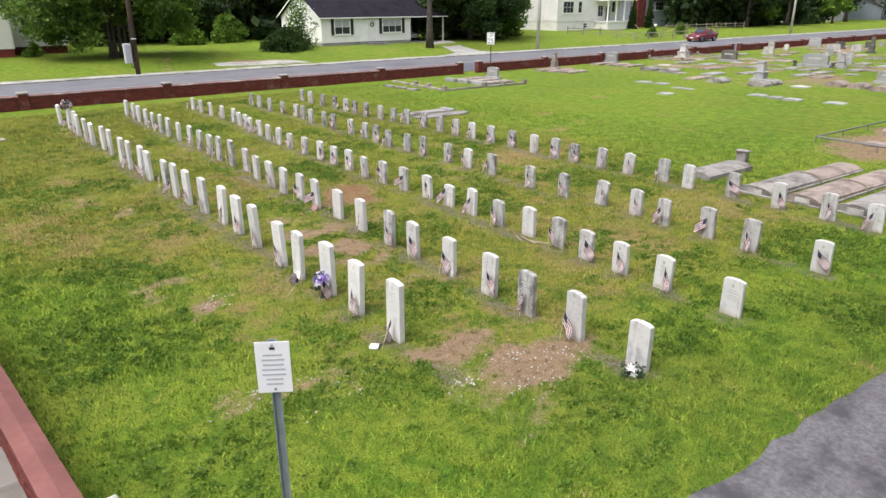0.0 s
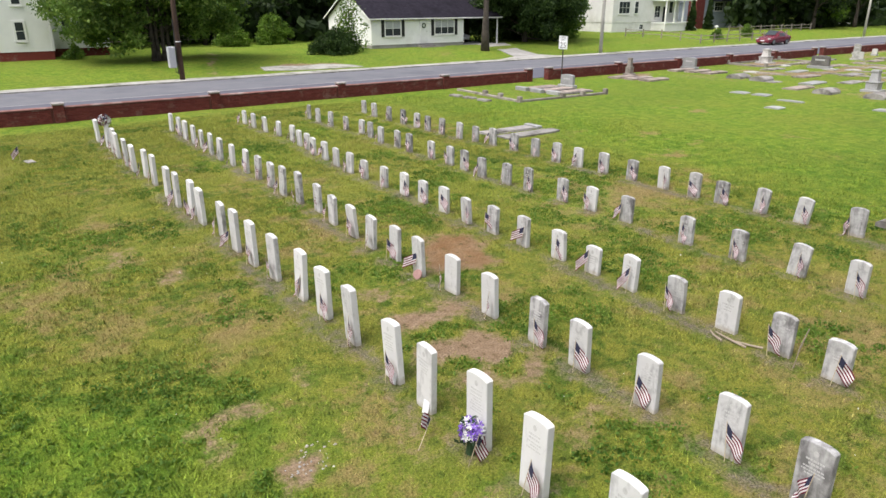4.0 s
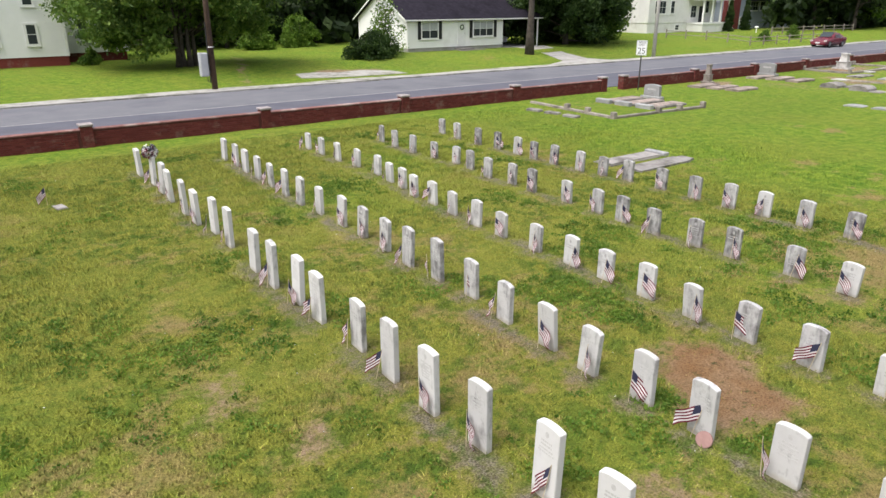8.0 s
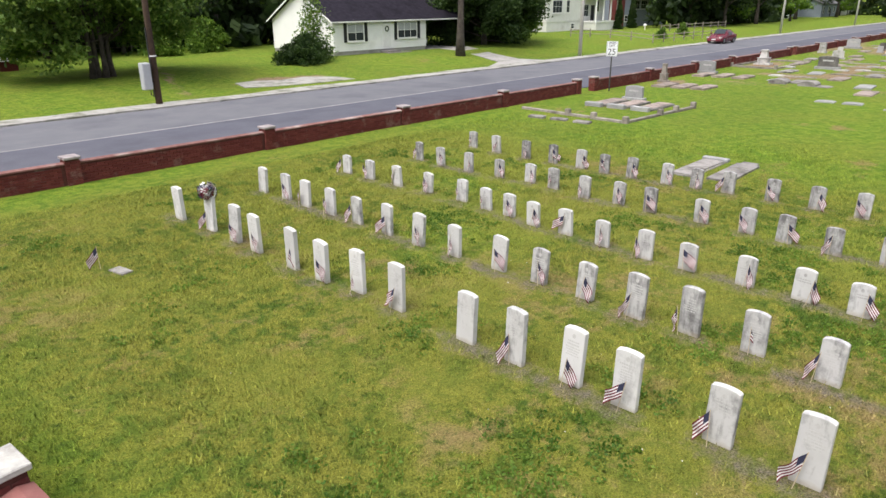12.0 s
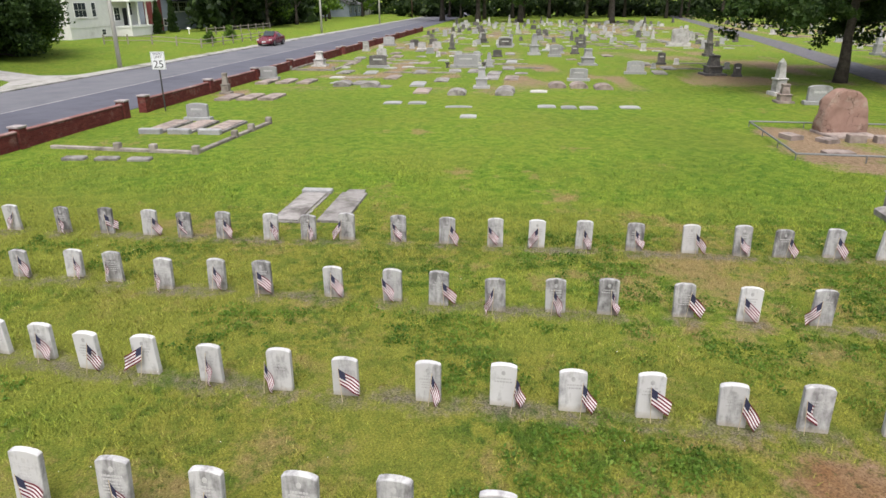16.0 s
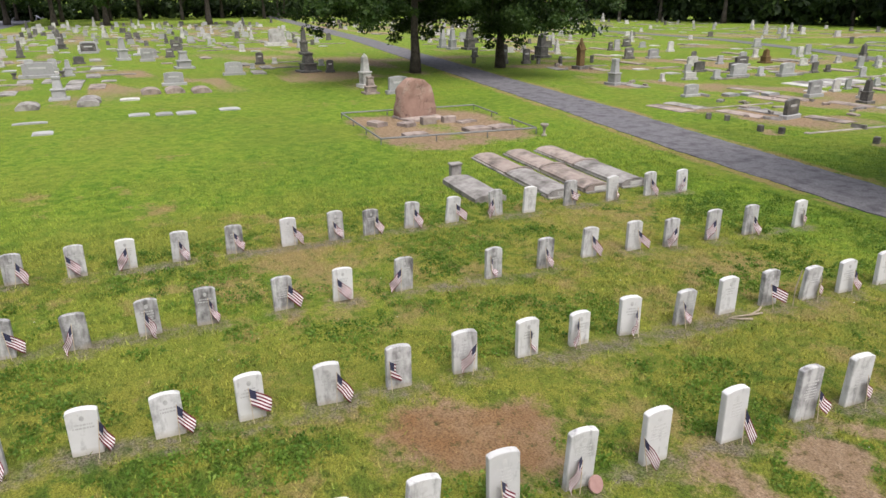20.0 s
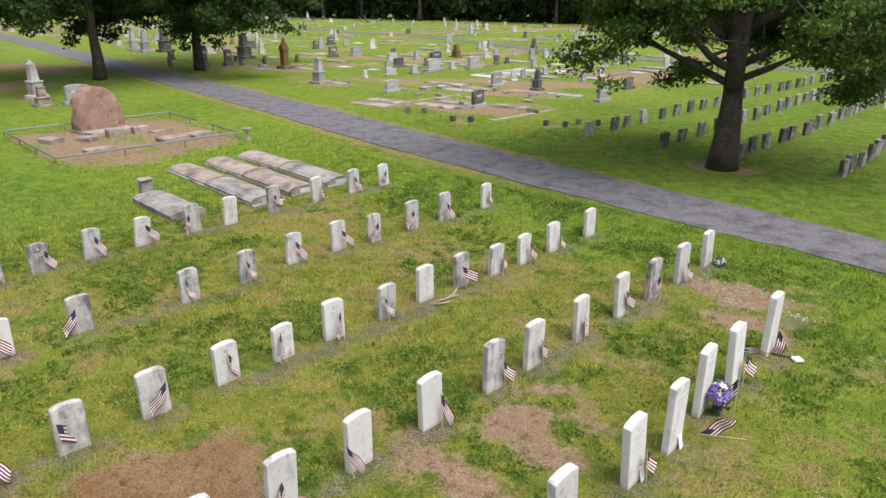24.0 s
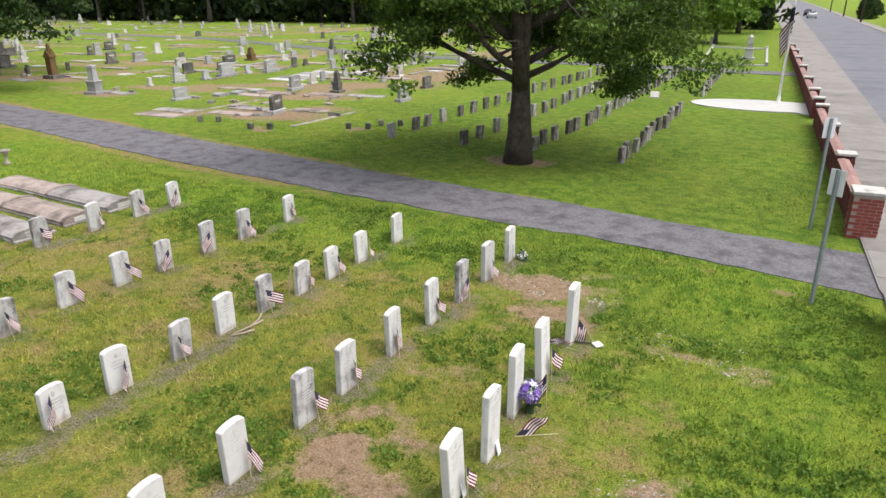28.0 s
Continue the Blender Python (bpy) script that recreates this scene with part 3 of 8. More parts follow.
ROW_E = (0.034, 15.941, (31.11, 30, 28.77, 27.76, 26.74, 25.92, 25.06, 24.02, 23.22, 22.41, 21.29, 20.26, 19.26, 18.42, 17.47, 16.46, 15.38, 14.42, 13.66, 12.7, 11.73, 10.59, 9.78, 8.59, 7.39, 6.26, 5.29),
         (9, -3, -7, -5, -8, -13, -10, -8, 1, 13, 10, 8, 1, 7, 9, 10, 5, -2, -2, 7, 5, 8, -3, 4, -3, -8, -15))


def stones_of(row):
    a, b, ys, offs = row
    return [(a * y + b + o / 100, y) for y, o in zip(ys, offs)]


STONES = {k: stones_of(r) for k, r in zip("ABCDE", (ROW_A, ROW_B, ROW_C, ROW_D, ROW_E))}
STONE_X = np.array([p[0] for r in STONES.values() for p in r])
STONE_Y = np.array([p[1] for r in STONES.values() for p in r])

# worn patches of the lawn: x, y, half length, half width, turn in degrees, strength
PATCHES = ((9.2, 14.95, 0.95, 0.85, 80, 0.95), (6.1, 7.25, 1.0, 0.40, 0, 0.9), (6.3, 6.3, 1.05, 0.45, 0, 0.95), (5.6, 5.5, 0.5, 0.25, 10, 0.5), (6.9, 11.9, 0.95, 0.33, 0, 0.85),
           (6.9, 10.9, 0.7, 0.25, 0, 0.6), (6.75, 13.2, 0.95, 0.33, 0, 0.8), (6.7, 14.3, 0.8, 0.3, 0, 0.5), (6.9, 9.6, 0.7, 0.25, 0, 0.45), (3.75, 7.8, 0.95, 0.22, -6, 0.62),
           (4.0, 18.6, 0.8, 0.3, 30, 0.45), (4.6, 17.3, 0.6, 0.35, 0, 0.5), (26.0, 5.4, 2.2, 1.5, 0, 1.0), (26.2, 8.5, 2.2, 1.6, 0, 1.0), (28.8, 5.2, 2.3, 1.6, 0, 1.0), (29.0, 8.4, 2.0, 1.4, 0, 1.0), (24.2, 7.6, 1.0, 1.9, 0, 0.7), (3.3, 12.0, 0.5, 0.3, 30, 0.5), (3.85, 10.9, 0.5, 0.28, 25, 0.75), (5.05, 9.6, 0.3, 0.3, 0, 0.4), (5.0, 10.7, 0.3, 0.45, 0, 0.35), (4.9, 12.4, 0.35, 0.5, 0, 0.45), (2.35, 5.0, 0.35, 0.14, 10, 0.8))
PLOTS = ((22.6, -6.6, 3.4, 1.7, 0, 0.75), (26.2, -5.4, 1.9, 0.9, 0, 0.7), (34.8, -8.0, 2.2, 0.9, 0, 0.8), (43.5, -11.4, 4.2, 1.4, 0, 0.75), (50.4, 6.0, 2.2, 1.1, 0, 0.8), (40.6, 5.2, 2.0, 0.9, 0, 0.6),
         (55.4, 33.0, 3.6, 1.3, 0, 0.85), (39.6, 33.9, 1.9, 0.9, 0, 0.7), (24.6, -12.0, 4.2, 1.6, 0, 0.65), (30.0, -14.0, 2.0, 0.8, 0, 0.6), (46.5, -9.0, 1.6, 1.3, 0, 0.8), (46.2, -0.6, 1.3, 1.0, 0, 0.6),
         (9.9, -2.6, 0.9, 0.8, 0, 0.8), (42.0, 20.0, 2.6, 1.2, 0, 0.5), (52.0, 25.0, 3.0, 1.0, 0, 0.5), (20.6, -3.6, 0.7, 0.35, 0, 0.7), (17.2, -5.2, 0.9, 0.35, 0, 0.6), (49.0, -18.5, 4.0, 1.0, 0, 0.6), (18.1, 52.0, 1.6, 0.22, 72, 0.6), (20.0, 57.0, 3.4, 0.25, 66, 0.7), (25.0, 52.4, 3.2, 1.1, 0, 1.0), (22.3, 63.5, 3.4, 0.25, 75, 0.5))
RUSTY = PATCHES[:1]
STRAW = ((22.9, 20.2, 1.1, 0.7, 20, 0.8), (20.8, 19.7, 0.9, 0.6, 0, 0.7), (22.6, 18.2, 0.9, 0.5, 0, 0.7), (29.2, 23.9, 1.0, 0.5, 0, 0.7), (29.2, 22.6, 0.9, 0.5, 0, 0.6), (20.6, 17.7, 0.8, 0.6, 0, 0.5),
         (17.8, 27.0, 1.2, 0.6, 40, 0.6), (24.0, 14.0, 1.0, 0.5, 10, 0.5), (26.5, 17.0, 1.4, 0.5, 60, 0.5), (4.3, 22.0, 1.2, 0.5, 60, 0.6), (4.2, 14.0, 0.9, 0.5, 30, 0.5), (4.3, 9.9, 0.7, 1.2, 0, 0.2))


def blobs(x, y, patches):
    v = np.zeros(np.shape(x))
    for px, py, a, b, turn, s in patches:
        c, w = math.cos(radians(turn)), math.sin(radians(turn))
        u, q = (x - px) * c + (y - py) * w, -(x - px) * w + (y - py) * c
        v = np.maximum(v, s * (1 - smoothstep(0.25, 1.5, np.sqrt((u / a) ** 2 + (q / b) ** 2))))
    return v


def foot_wear(x, y):
    """Worn earth round the stones and along the rows in front of them."""
    v = np.zeros(np.shape(x))
    for sx, sy in zip(STONE_X, STONE_Y):
        near = (np.abs(x - sx) < 1.2) & (np.abs(y - sy) < 1.0)
        if near.any():
            d = np.sqrt(((x[near] - sx + 0.12) / 0.42) ** 2 + ((y[near] - sy) / 0.5) ** 2)
            v[near] = np.maximum(v[near], 0.62 * (1 - smoothstep(0.3, 1.25, d)))
    return v


def masks(x, y):
    x, y = np.asarray(x, float), np.asarray(y, float)
    wx = x + 0.7 * (field(x, y, 0.7) - 0.5) + 0.4 * (field(x + 5, y, 0.3) - 0.5)
    wy = y + 0.7 * (field(x, y + 50, 0.7) - 0.5) + 0.4 * (field(x, y + 90, 0.3) - 0.5)
    bare = np.maximum(1.35 * blobs(wx, wy, PATCHES + PLOTS), foot_wear(x, y))
    for a, b, ys, offs in (ROW_A, ROW_B, ROW_C, ROW_D, ROW_E):
        strip = np.exp(-((x - a * y - b + 0.13) / 0.30) ** 2) * smoothstep(4.6, 5.4, y) * (1 - smoothstep(31.5, 32.5, y))
        bare = np.maximum(bare, strip * 0.80 * smoothstep(0.36, 0.70, 0.6 * field(x + 11, y + 7, 0.9) + 0.4 * field(x, y + 31, 0.33)))
    soil = np.clip(2.2 * (bare - 1.35 * blobs(wx, wy, PATCHES + PLOTS)), 0, 1)
    old = smoothstep(36, 48, x + 0.25 * np.minimum(y, 0)) * (1 - smoothstep(150, 200, x)) * smoothstep(-95, -80, y) * (1 - smoothstep(33, 35, y))
    old = np.maximum(old, smoothstep(17, 22, x) * smoothstep(-95, -80, y) * (1 - smoothstep(-6, -3.5, y + 0.09 * x)))
    bare = np.maximum(bare, 0.85 * old * smoothstep(0.50, 0.80, field(x * 0.6, y + 13, 2.1)))
    rust = blobs(wx, wy, RUSTY)
    inside = smoothstep(4.5, 8.0, y) * smoothstep(3.6, 6.2, x + 0.05 * y + 2.6 * smoothstep(10, 16, y)) * (1 - smoothstep(33, 36, y)) * (1 - smoothstep(16, 21, x))
    dry = (0.39 - 0.20 * smoothstep(15, 25, y) - 0.15 * (1 - smoothstep(5.0, 8.0, x)) * (1 - smoothstep(11, 17, y))) * inside + 0.70 * (field(x, y, 2.2) - 0.45) + 0.40 * (field(x + 40, y, 0.8) - 0.5)
    dry += 0.10 * smoothstep(60, 120, np.abs(x)) - 0.10 * (1 - inside)
    mid = np.interp(x, (-2, 1, 4, 7, 13, 20, 28, 46, 85, 150, 260), (3.3, 3.25, 2.85, 2.3, 1.55, 0.5, -1.0, -3.9, -10.2, -18.5, -32))
    dry += (0.45 + 0.55 * smoothstep(9, 16, x)) * np.exp(-((np.abs(y - mid) - 1.30 - 0.2 * smoothstep(8, 25, x)) / 0.25) ** 2)
    dry += 0.45 * (1 - inside) * smoothstep(14, 18, x) * (field(x + 20, y + 80, 3.1) - 0.48)
    dry += 1.0 * blobs(wx, wy, STRAW)
    dry += 0.16 * np.sin(math.tau * (y + 0.06 * x) / 1.15) * (1 - smoothstep(-1.0, 0.5, y + 0.1 * x)) * (1 - smoothstep(13, 18, x))
    dry += 0.16 * old
    lush = 1 - inside * (0.85 - 0.5 * smoothstep(0.45, 0.8, field(x + 70, y + 20, 3.5)))
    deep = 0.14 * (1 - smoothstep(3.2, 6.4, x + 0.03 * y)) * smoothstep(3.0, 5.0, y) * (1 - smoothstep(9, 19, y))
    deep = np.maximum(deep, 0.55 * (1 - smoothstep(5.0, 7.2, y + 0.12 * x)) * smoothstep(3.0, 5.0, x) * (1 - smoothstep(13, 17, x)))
    # across the drive: darker green with the oak's shade put into the colour
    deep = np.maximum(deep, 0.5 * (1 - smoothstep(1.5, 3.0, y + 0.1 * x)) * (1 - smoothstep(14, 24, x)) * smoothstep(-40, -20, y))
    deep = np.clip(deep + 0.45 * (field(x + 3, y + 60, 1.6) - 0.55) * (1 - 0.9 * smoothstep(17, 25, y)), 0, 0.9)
    deep = np.clip(deep + 0.7 * (1 - inside) * smoothstep(14, 18, x) * (field(x + 9, y + 20, 4.6) - 0.45), 0, 0.9)
    return bare, np.clip(dry - 0.25 * deep, 0, 1), rust, np.clip(lush, 0, 1), deep, soil


def moss_mask(x, y):
    """Smooth yellow-green moss in soft drifts among the rows, thickest toward the street."""
    x, y = np.asarray(x, float), np.asarray(y, float)
    inside = smoothstep(5.0, 8.0, y) * smoothstep(2.2, 5.2, x + 0.05 * y) * (1 - smoothstep(33, 36, y)) * (1 - smoothstep(17, 22, x))
    drift = 0.65 * field(x + 21, y + 5, 1.7) + 0.35 * field(x + 60, y + 44, 0.55)
    return inside * (0.45 + 0.5 * smoothstep(15, 24, y)) * smoothstep(0.50 - 0.22 * smoothstep(15, 24, y), 0.68, drift)


# ---- ground: one sheet out to the horizon ----
def stretch(lo, hi, step, far, grow=1.18):
    v = list(np.arange(lo, hi + 1e-6, step))
    s = step
    while v[-1] < far:
        s *= 1.04 if s < 0.9 else grow
        v.append(v[-1] + s)
    s = step
    while v[0] > -far:
        s *= 1.04 if s < 0.9 else grow
        v.insert(0, v[0] - s)
    return np.array(v)


def build_ground():
    gx, gy = stretch(-2.0, 24.0, 0.2, 2600), stretch(-4.0, 38.0, 0.2, 2600)
    x, y = np.meshgrid(gx, gy)
    z = rise(x, y) + 0.012 * (field(x, y, 0.7) - 0.5) + 0.02 * (field(x + 9, y + 3, 2.3) - 0.5)
    n, m = len(gx), len(gy)
    me = bpy.data.meshes.new("ground")
    me.vertices.add(n * m)
    me.vertices.foreach_set("co", np.stack([x, y, z], -1).ravel().astype(np.float32))
    i = (np.arange(m - 1)[:, None] * n + np.arange(n - 1)[None]).ravel()
    quads = np.stack([i, i + 1, i + n + 1, i + n], -1)
    me.loops.add(quads.size)
    me.loops.foreach_set("vertex_index", quads.ravel().astype(np.int32))
    me.polygons.add(len(quads))
    me.polygons.foreach_set("loop_start", (np.arange(len(quads)) * 4).astype(np.int32))
    me.polygons.foreach_set("use_smooth", np.ones(len(quads), bool))
    me.update()
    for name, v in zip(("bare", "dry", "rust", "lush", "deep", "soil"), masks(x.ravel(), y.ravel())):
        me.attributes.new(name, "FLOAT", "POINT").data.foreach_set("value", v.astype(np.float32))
    me.attributes.new("moss", "FLOAT", "POINT").data.foreach_set("value", moss_mask(x.ravel(), y.ravel()).astype(np.float32))
    me.materials.append(M_LAWN)
    return tagged(new("ground", me), "patchy mown lawn with worn earth and straw-coloured spots", "lawn", kind="structure")


build_ground()


def ribbon(name, left, right, z, thick, material, label, category):
    """A paved strip between two edges given as points, with a real edge."""
    bm = bmesh.new()
    top = [[bm.verts.new((x, y, z + float(rise(x, y)))) for x, y in side] for side in (left, right)]
    low = [[bm.verts.new((x, y, z - thick + float(rise(x, y)))) for x, y in side] for side in (left, right)]
    for k in range(len(left) - 1):
        bm.faces.new((top[0][k], top[1][k], top[1][k + 1], top[0][k + 1]))
        for s in (0, 1):
            bm.faces.new((top[s][k], top[s][k + 1], low[s][k + 1], low[s][k]))
    for k in (0, -1):
        bm.faces.new((top[0][k], top[1][k], low[1][k], low[0][k]))
    return tagged(new(name, finish(bm, name, material)), label, category, kind="structure")


def street_edge(off, wob=0.0, seed=0, xs=None):
    r = random.Random(seed)
    xs = xs or [-400, -200, -100, -50] + list(range(-20, 110, 2)) + [130, 170, 230, 320, 500, 900]
    return [(x, north_line(0) - 0.033 * x + off + r.uniform(-wob, wob)) for x in xs]


ribbon("road", street_edge(1.2, 0.05, 1), street_edge(6.35, 0.0, 2), 0.030, 0.1, M_ASPHALT, "dark asphalt near lane of the street", "road")
ribbon("road", street_edge(6.45, 0.0, 3), street_edge(11.75, 0.06, 4), 0.030, 0.1, M_ASPHALT_LIGHT, "worn paler asphalt far lane of the street", "road")
ribbon("road_seam", street_edge(6.33), street_edge(6.47), 0.034, 0.06, M_LINE, "faded pale line along the middle of the street", "road marking")
ribbon("kerb", street_edge(11.73, 0.06, 5), street_edge(13.0, 0.24, 6), 0.10, 0.2, M_PAVEMENT_PALE, "cracked concrete kerb strip beside the street", "kerb")

WY = [-600, -300, -150, -90, -60, -45] + list(range(-36, 40, 2)) + [60, 120, 300]
ribbon("pavement", [(-1.15 + 0.004 * y, y) for y in WY if y < 38], [(west_line(y) - 0.16, y) for y in WY if y < 38], 0.05, 0.2, M_PAVEMENT, "pale concrete pavement outside the brick wall", "pavement")
ribbon("road", [(-9.6 + 0.004 * y, y) for y in WY if y < 38], [(-1.17 + 0.004 * y, y) for y in WY if y < 38], 0.026, 0.1, M_ASPHALT_LIGHT, "grey asphalt side street", "road")
ribbon("pavement", [(-11.2 + 0.004 * y, y) for y in WY if y < 38], [(-9.62 + 0.004 * y, y) for y in WY if y < 38], 0.08, 0.2, M_PAVEMENT, "concrete pavement across the side street", "pavement")


def drive_mid(x):
    return float(np.interp(x, (-2, 1, 4, 7, 13, 20, 28, 46, 85, 150, 260), (3.3, 3.25, 2.85, 2.3, 1.55, 0.5, -1.0, -3.9, -10.2, -18.5, -32)))


def drive_edge(side, seed):
    r = random.Random(seed)
    xs = list(np.arange(-1.0, 40, 0.35)) + list(range(40, 100, 2)) + list(range(100, 270, 15))
    return [(x, drive_mid(x) + side * (1.10 + 0.22 * float(smoothstep(8, 25, x)) + 0.5 * (1 - float(smoothstep(-0.5, 1.2, x)))) - (0.2 * float(smoothstep(1, 4, x)) * (1 - float(smoothstep(5.5, 8, x))) if side > 0 else 0) + r.uniform(-0.05, 0.05)) for x in xs]


ribbon("drive", drive_edge(-1, 7), drive_edge(1, 8), 0.018, 0.08, M_DRIVE, "patched grey asphalt cemetery drive", "drive")


# ---- brick walls ----
PILLARS = []


def pillar(m, w, h, label, group):
    ob = empty("wall_pillar", m, label, "pillar", group, "structure")
    e = 0.012 if w < 0.5 else 0.005
    part("pillar_body", cube(-w / 2 + e, w / 2 - e, -w / 2 + e, w / 2 - e, -0.05, h - 0.1, 0.0), M_MORTAR_DARK if w < 0.5 else M_MORTAR, ob)
    bm = cube(-w / 2 - 0.03, w / 2 + 0.03, -w / 2 - 0.03, w / 2 + 0.03, h - 0.1, h - 0.025, 0.012)
    part("cap", bm, M_CAP_GREY if w < 0.4 else M_CAP, ob, "pale cast-stone cap")
    PILLARS.append((ob, w, h))
    return ob


NORTH_P = [-0.2, 6.1, 12.4, 18.8, 25.3, 31.6, 33.3, 39.8, 46.3, 52.8, 59.3, 65.8, 67.3, 73.8, 80.3, 86.8, 93.3, 99.8, 106.3, 112.8]
SIDE_P = [36.3, 29.8, 23.2, 16.6, 10.6]
SIDE_GATE = [5.55, 0.82]
SOUTH_P = [-3.8, -8.6, -13.1, -15.2, -18.4, -23.4, -30.0, -36.6, -43.2, -50.0]


def wall_run(name, p, q, h, t, label):
    """One stretch of wall between two pillars: mortar body and a sloped coping."""
    p, q = Vector((*p, 0)), Vector((*q, 0))
    d = q - p
    m = Matrix.Translation(p) @ Matrix.Rotation(math.atan2(d.y, d.x), 4, "Z")
    n = d.length
    ob = tagged(new(name, finish(cube(0, n, 0.012, t - 0.012, -0.05, h - 0.07), name, M_MORTAR_DARK)), label, "wall", kind="structure")
    ob.matrix_basis = m
    bm = bmesh.new()
    outline(bm, [(-0.02, 0), (t + 0.02, 0), (t + 0.02, 0.04), (t / 2, 0.075), (-0.02, 0.04)], n, Matrix.Translation((n / 2, 0, h - 0.07)) @ Matrix.Rotation(radians(90), 4, "Z"))
    bmesh.ops.rotate(bm, cent=(n / 2, 0, 0), matrix=Matrix.Identity(3), verts=bm.verts)
    part("coping", bm, M_COPING if "north" in name else M_COPING_FADED if h > 0.72 else M_COPING_PINK, ob, "painted red coping")
    return ob, m, n


WALLS = []
for a, b in zip(NORTH_P, NORTH_P[1:]):
    if (a, b) not in ((31.6, 33.3), (65.8, 67.3)):
        WALLS.append((wall_run("wall_north", (a + 0.20, north_line(a + 0.20) + 0.28), (b - 0.20, north_line(b - 0.20) + 0.28), 0.64, 0.22, "low red brick boundary wall along the street"), "north", a))
for x in NORTH_P:
    pillar(pose(x, north_line(x) + 0.39, 0, 0, 0, -2.3), 0.39, 0.81, "red brick wall pillar with a pale cap", "wall pillars")
for a, b in zip(SIDE_P + SIDE_GATE[:1], (SIDE_P + SIDE_GATE[:1])[1:]):
    WALLS.append((wall_run("wall_west", (west_line(b + 0.22), b + 0.22), (west_line(a - 0.22), a - 0.22), 0.70, 0.24, "low red brick boundary wall beside the pavement"), "west", a))
for a, b in zip(SIDE_GATE[1:] + SOUTH_P, SOUTH_P):
    if (a, b) != (-13.1, -15.2):
        WALLS.append((wall_run("wall_west", (west_line(b + 0.22), b + 0.22), (west_line(a - 0.22), a - 0.22), 0.75, 0.24, "low red brick boundary wall beside the pavement"), "south", a))
for y in SIDE_P[1:] + SOUTH_P:
    pillar(pose(west_line(y) - 0.20, y, 0, 0, 0, 2.0 if y > 5 else 0.7), 0.42, 0.90, "red brick wall pillar with a pale cap", "wall pillars")
for y in SIDE_GATE:
    pillar(pose(west_line(y) - 0.18, y, 0, 0, 0, 0.7), 0.56, 1.05, "stout red brick gate pillar with a white cap", "gate pillars")

# ---- headstones ----
def stone_mesh(w, d, h, arc):
    """An upright slab: its face turned to -x, the head a shallow curve, its edges eased."""
    bm = bmesh.new()
    pts = [(-w / 2, -0.12), (w / 2, -0.12), (w / 2, h - arc)]
    pts += [(w / 2 * math.cos(a), h - arc + arc * math.sin(a)) for a in np.linspace(0.25, math.pi - 0.25, 9)]
    pts += [(-w / 2, h - arc)]
    outline(bm, pts, d, Matrix.Rotation(radians(90), 4, "Z"))
    es = [e for e in bm.edges if abs(e.calc_face_angle(0)) > radians(60)]
    bmesh.ops.bevel(bm, geom=es, offset=0.008, segments=1, affect="EDGES")
    return bm


def letter_mesh(r, w, d, h, lines):
    """Shallow cut ornament and lines that cannot be read, on the west face."""
    bm = bmesh.new()
    x0, x1 = -d / 2 - 0.0015, -d / 2 + 0.004
    lathe_z = h - 0.11
    ring = [(0.026 * math.cos(a), 0.034 * math.sin(a)) for a in np.linspace(0, math.tau, 10, endpoint=False)]
    outline(bm, [(y, lathe_z + z) for y, z in ring], 0.0055, Matrix.Translation(((x0 + x1) / 2, 0, 0)) @ Matrix.Rotation(radians(90), 4, "Z"))
    z = h - 0.20
    for k in range(lines):
        u = r.uniform(0.06, 0.115)
        y = -u
        while y < u - 0.012:
            n = r.uniform(0.012, 0.035)
            box(bm, x0, x1, y, min(y + n, u), z, z + (0.022 if k < 2 else 0.016))
            y += n + 0.007
        z -= 0.042 if k < 2 else 0.036
        if z < 0.16:
            break
    return bm


def flag_mesh(r, droop, furl):
    """A small striped flag hanging from its stick, in three cloths by stripe."""
    bm = bmesh.new()
    nu, nv, fly, hoist = 9, 9, 0.32, 0.215
    grid = []
    for j in range(nv + 1):
        row = []
        for i in range(nu + 1):
            u, v = i / nu, j / nv
            out = fly * u * math.cos(droop) * (1 - 0.45 * furl * v)
            z = -hoist * v * (1 - 0.35 * furl * u) - fly * u * math.sin(droop)
            x = 0.035 * math.sin(u * 7 + v * 3) * u * (0.5 + furl)
            row.append(bm.verts.new((x, out, z)))
        grid.append(row)
    for j in range(nv):
        for i in range(nu):
            f = bm.faces.new((grid[j][i], grid[j + 1][i], grid[j + 1][i + 1], grid[j][i + 1]))
            f.material_index = 2 if (i < 3 and j < 5) else (0 if j % 2 == 0 else 1)
            f.smooth = True
    return bm


FLAG_R = random.Random(4)
FLAG_MESHES = [finish(flag_mesh(FLAG_R, radians(dr), fu), "cloth", [M_FLAG_RED, M_FLAG_WHITE, M_FLAG_BLUE]) for dr, fu in ((46, 0.35), (55, 0.45), (64, 0.6), (50, 0.4), (38, 0.25))]
bm = bmesh.new()
tube(bm, [(0, 0, -0.08), (0, 0, 0.46)], 0.0045, 6)
STICK_MESH = finish(bm, "stick", M_STICK)


def flag(x, y, lean_x, lean_y, turn, kind):
    """A grave flag stuck in the turf; it leans toward +x by lean_x and +y by lean_y, in degrees."""
    ob = empty("grave_flag", pose(x, y, 0, -lean_y, lean_x, 0), "small striped flag on a thin wooden stick in the turf", "flag", "grave flags")
    part("stick", STICK_MESH, None, ob)
    cloth = part("cloth", FLAG_MESHES[kind], None, ob, "red, white and blue cotton cloth")
    cloth.matrix_basis = pose(0, 0, 0.45, 0, 0, turn)
    return ob


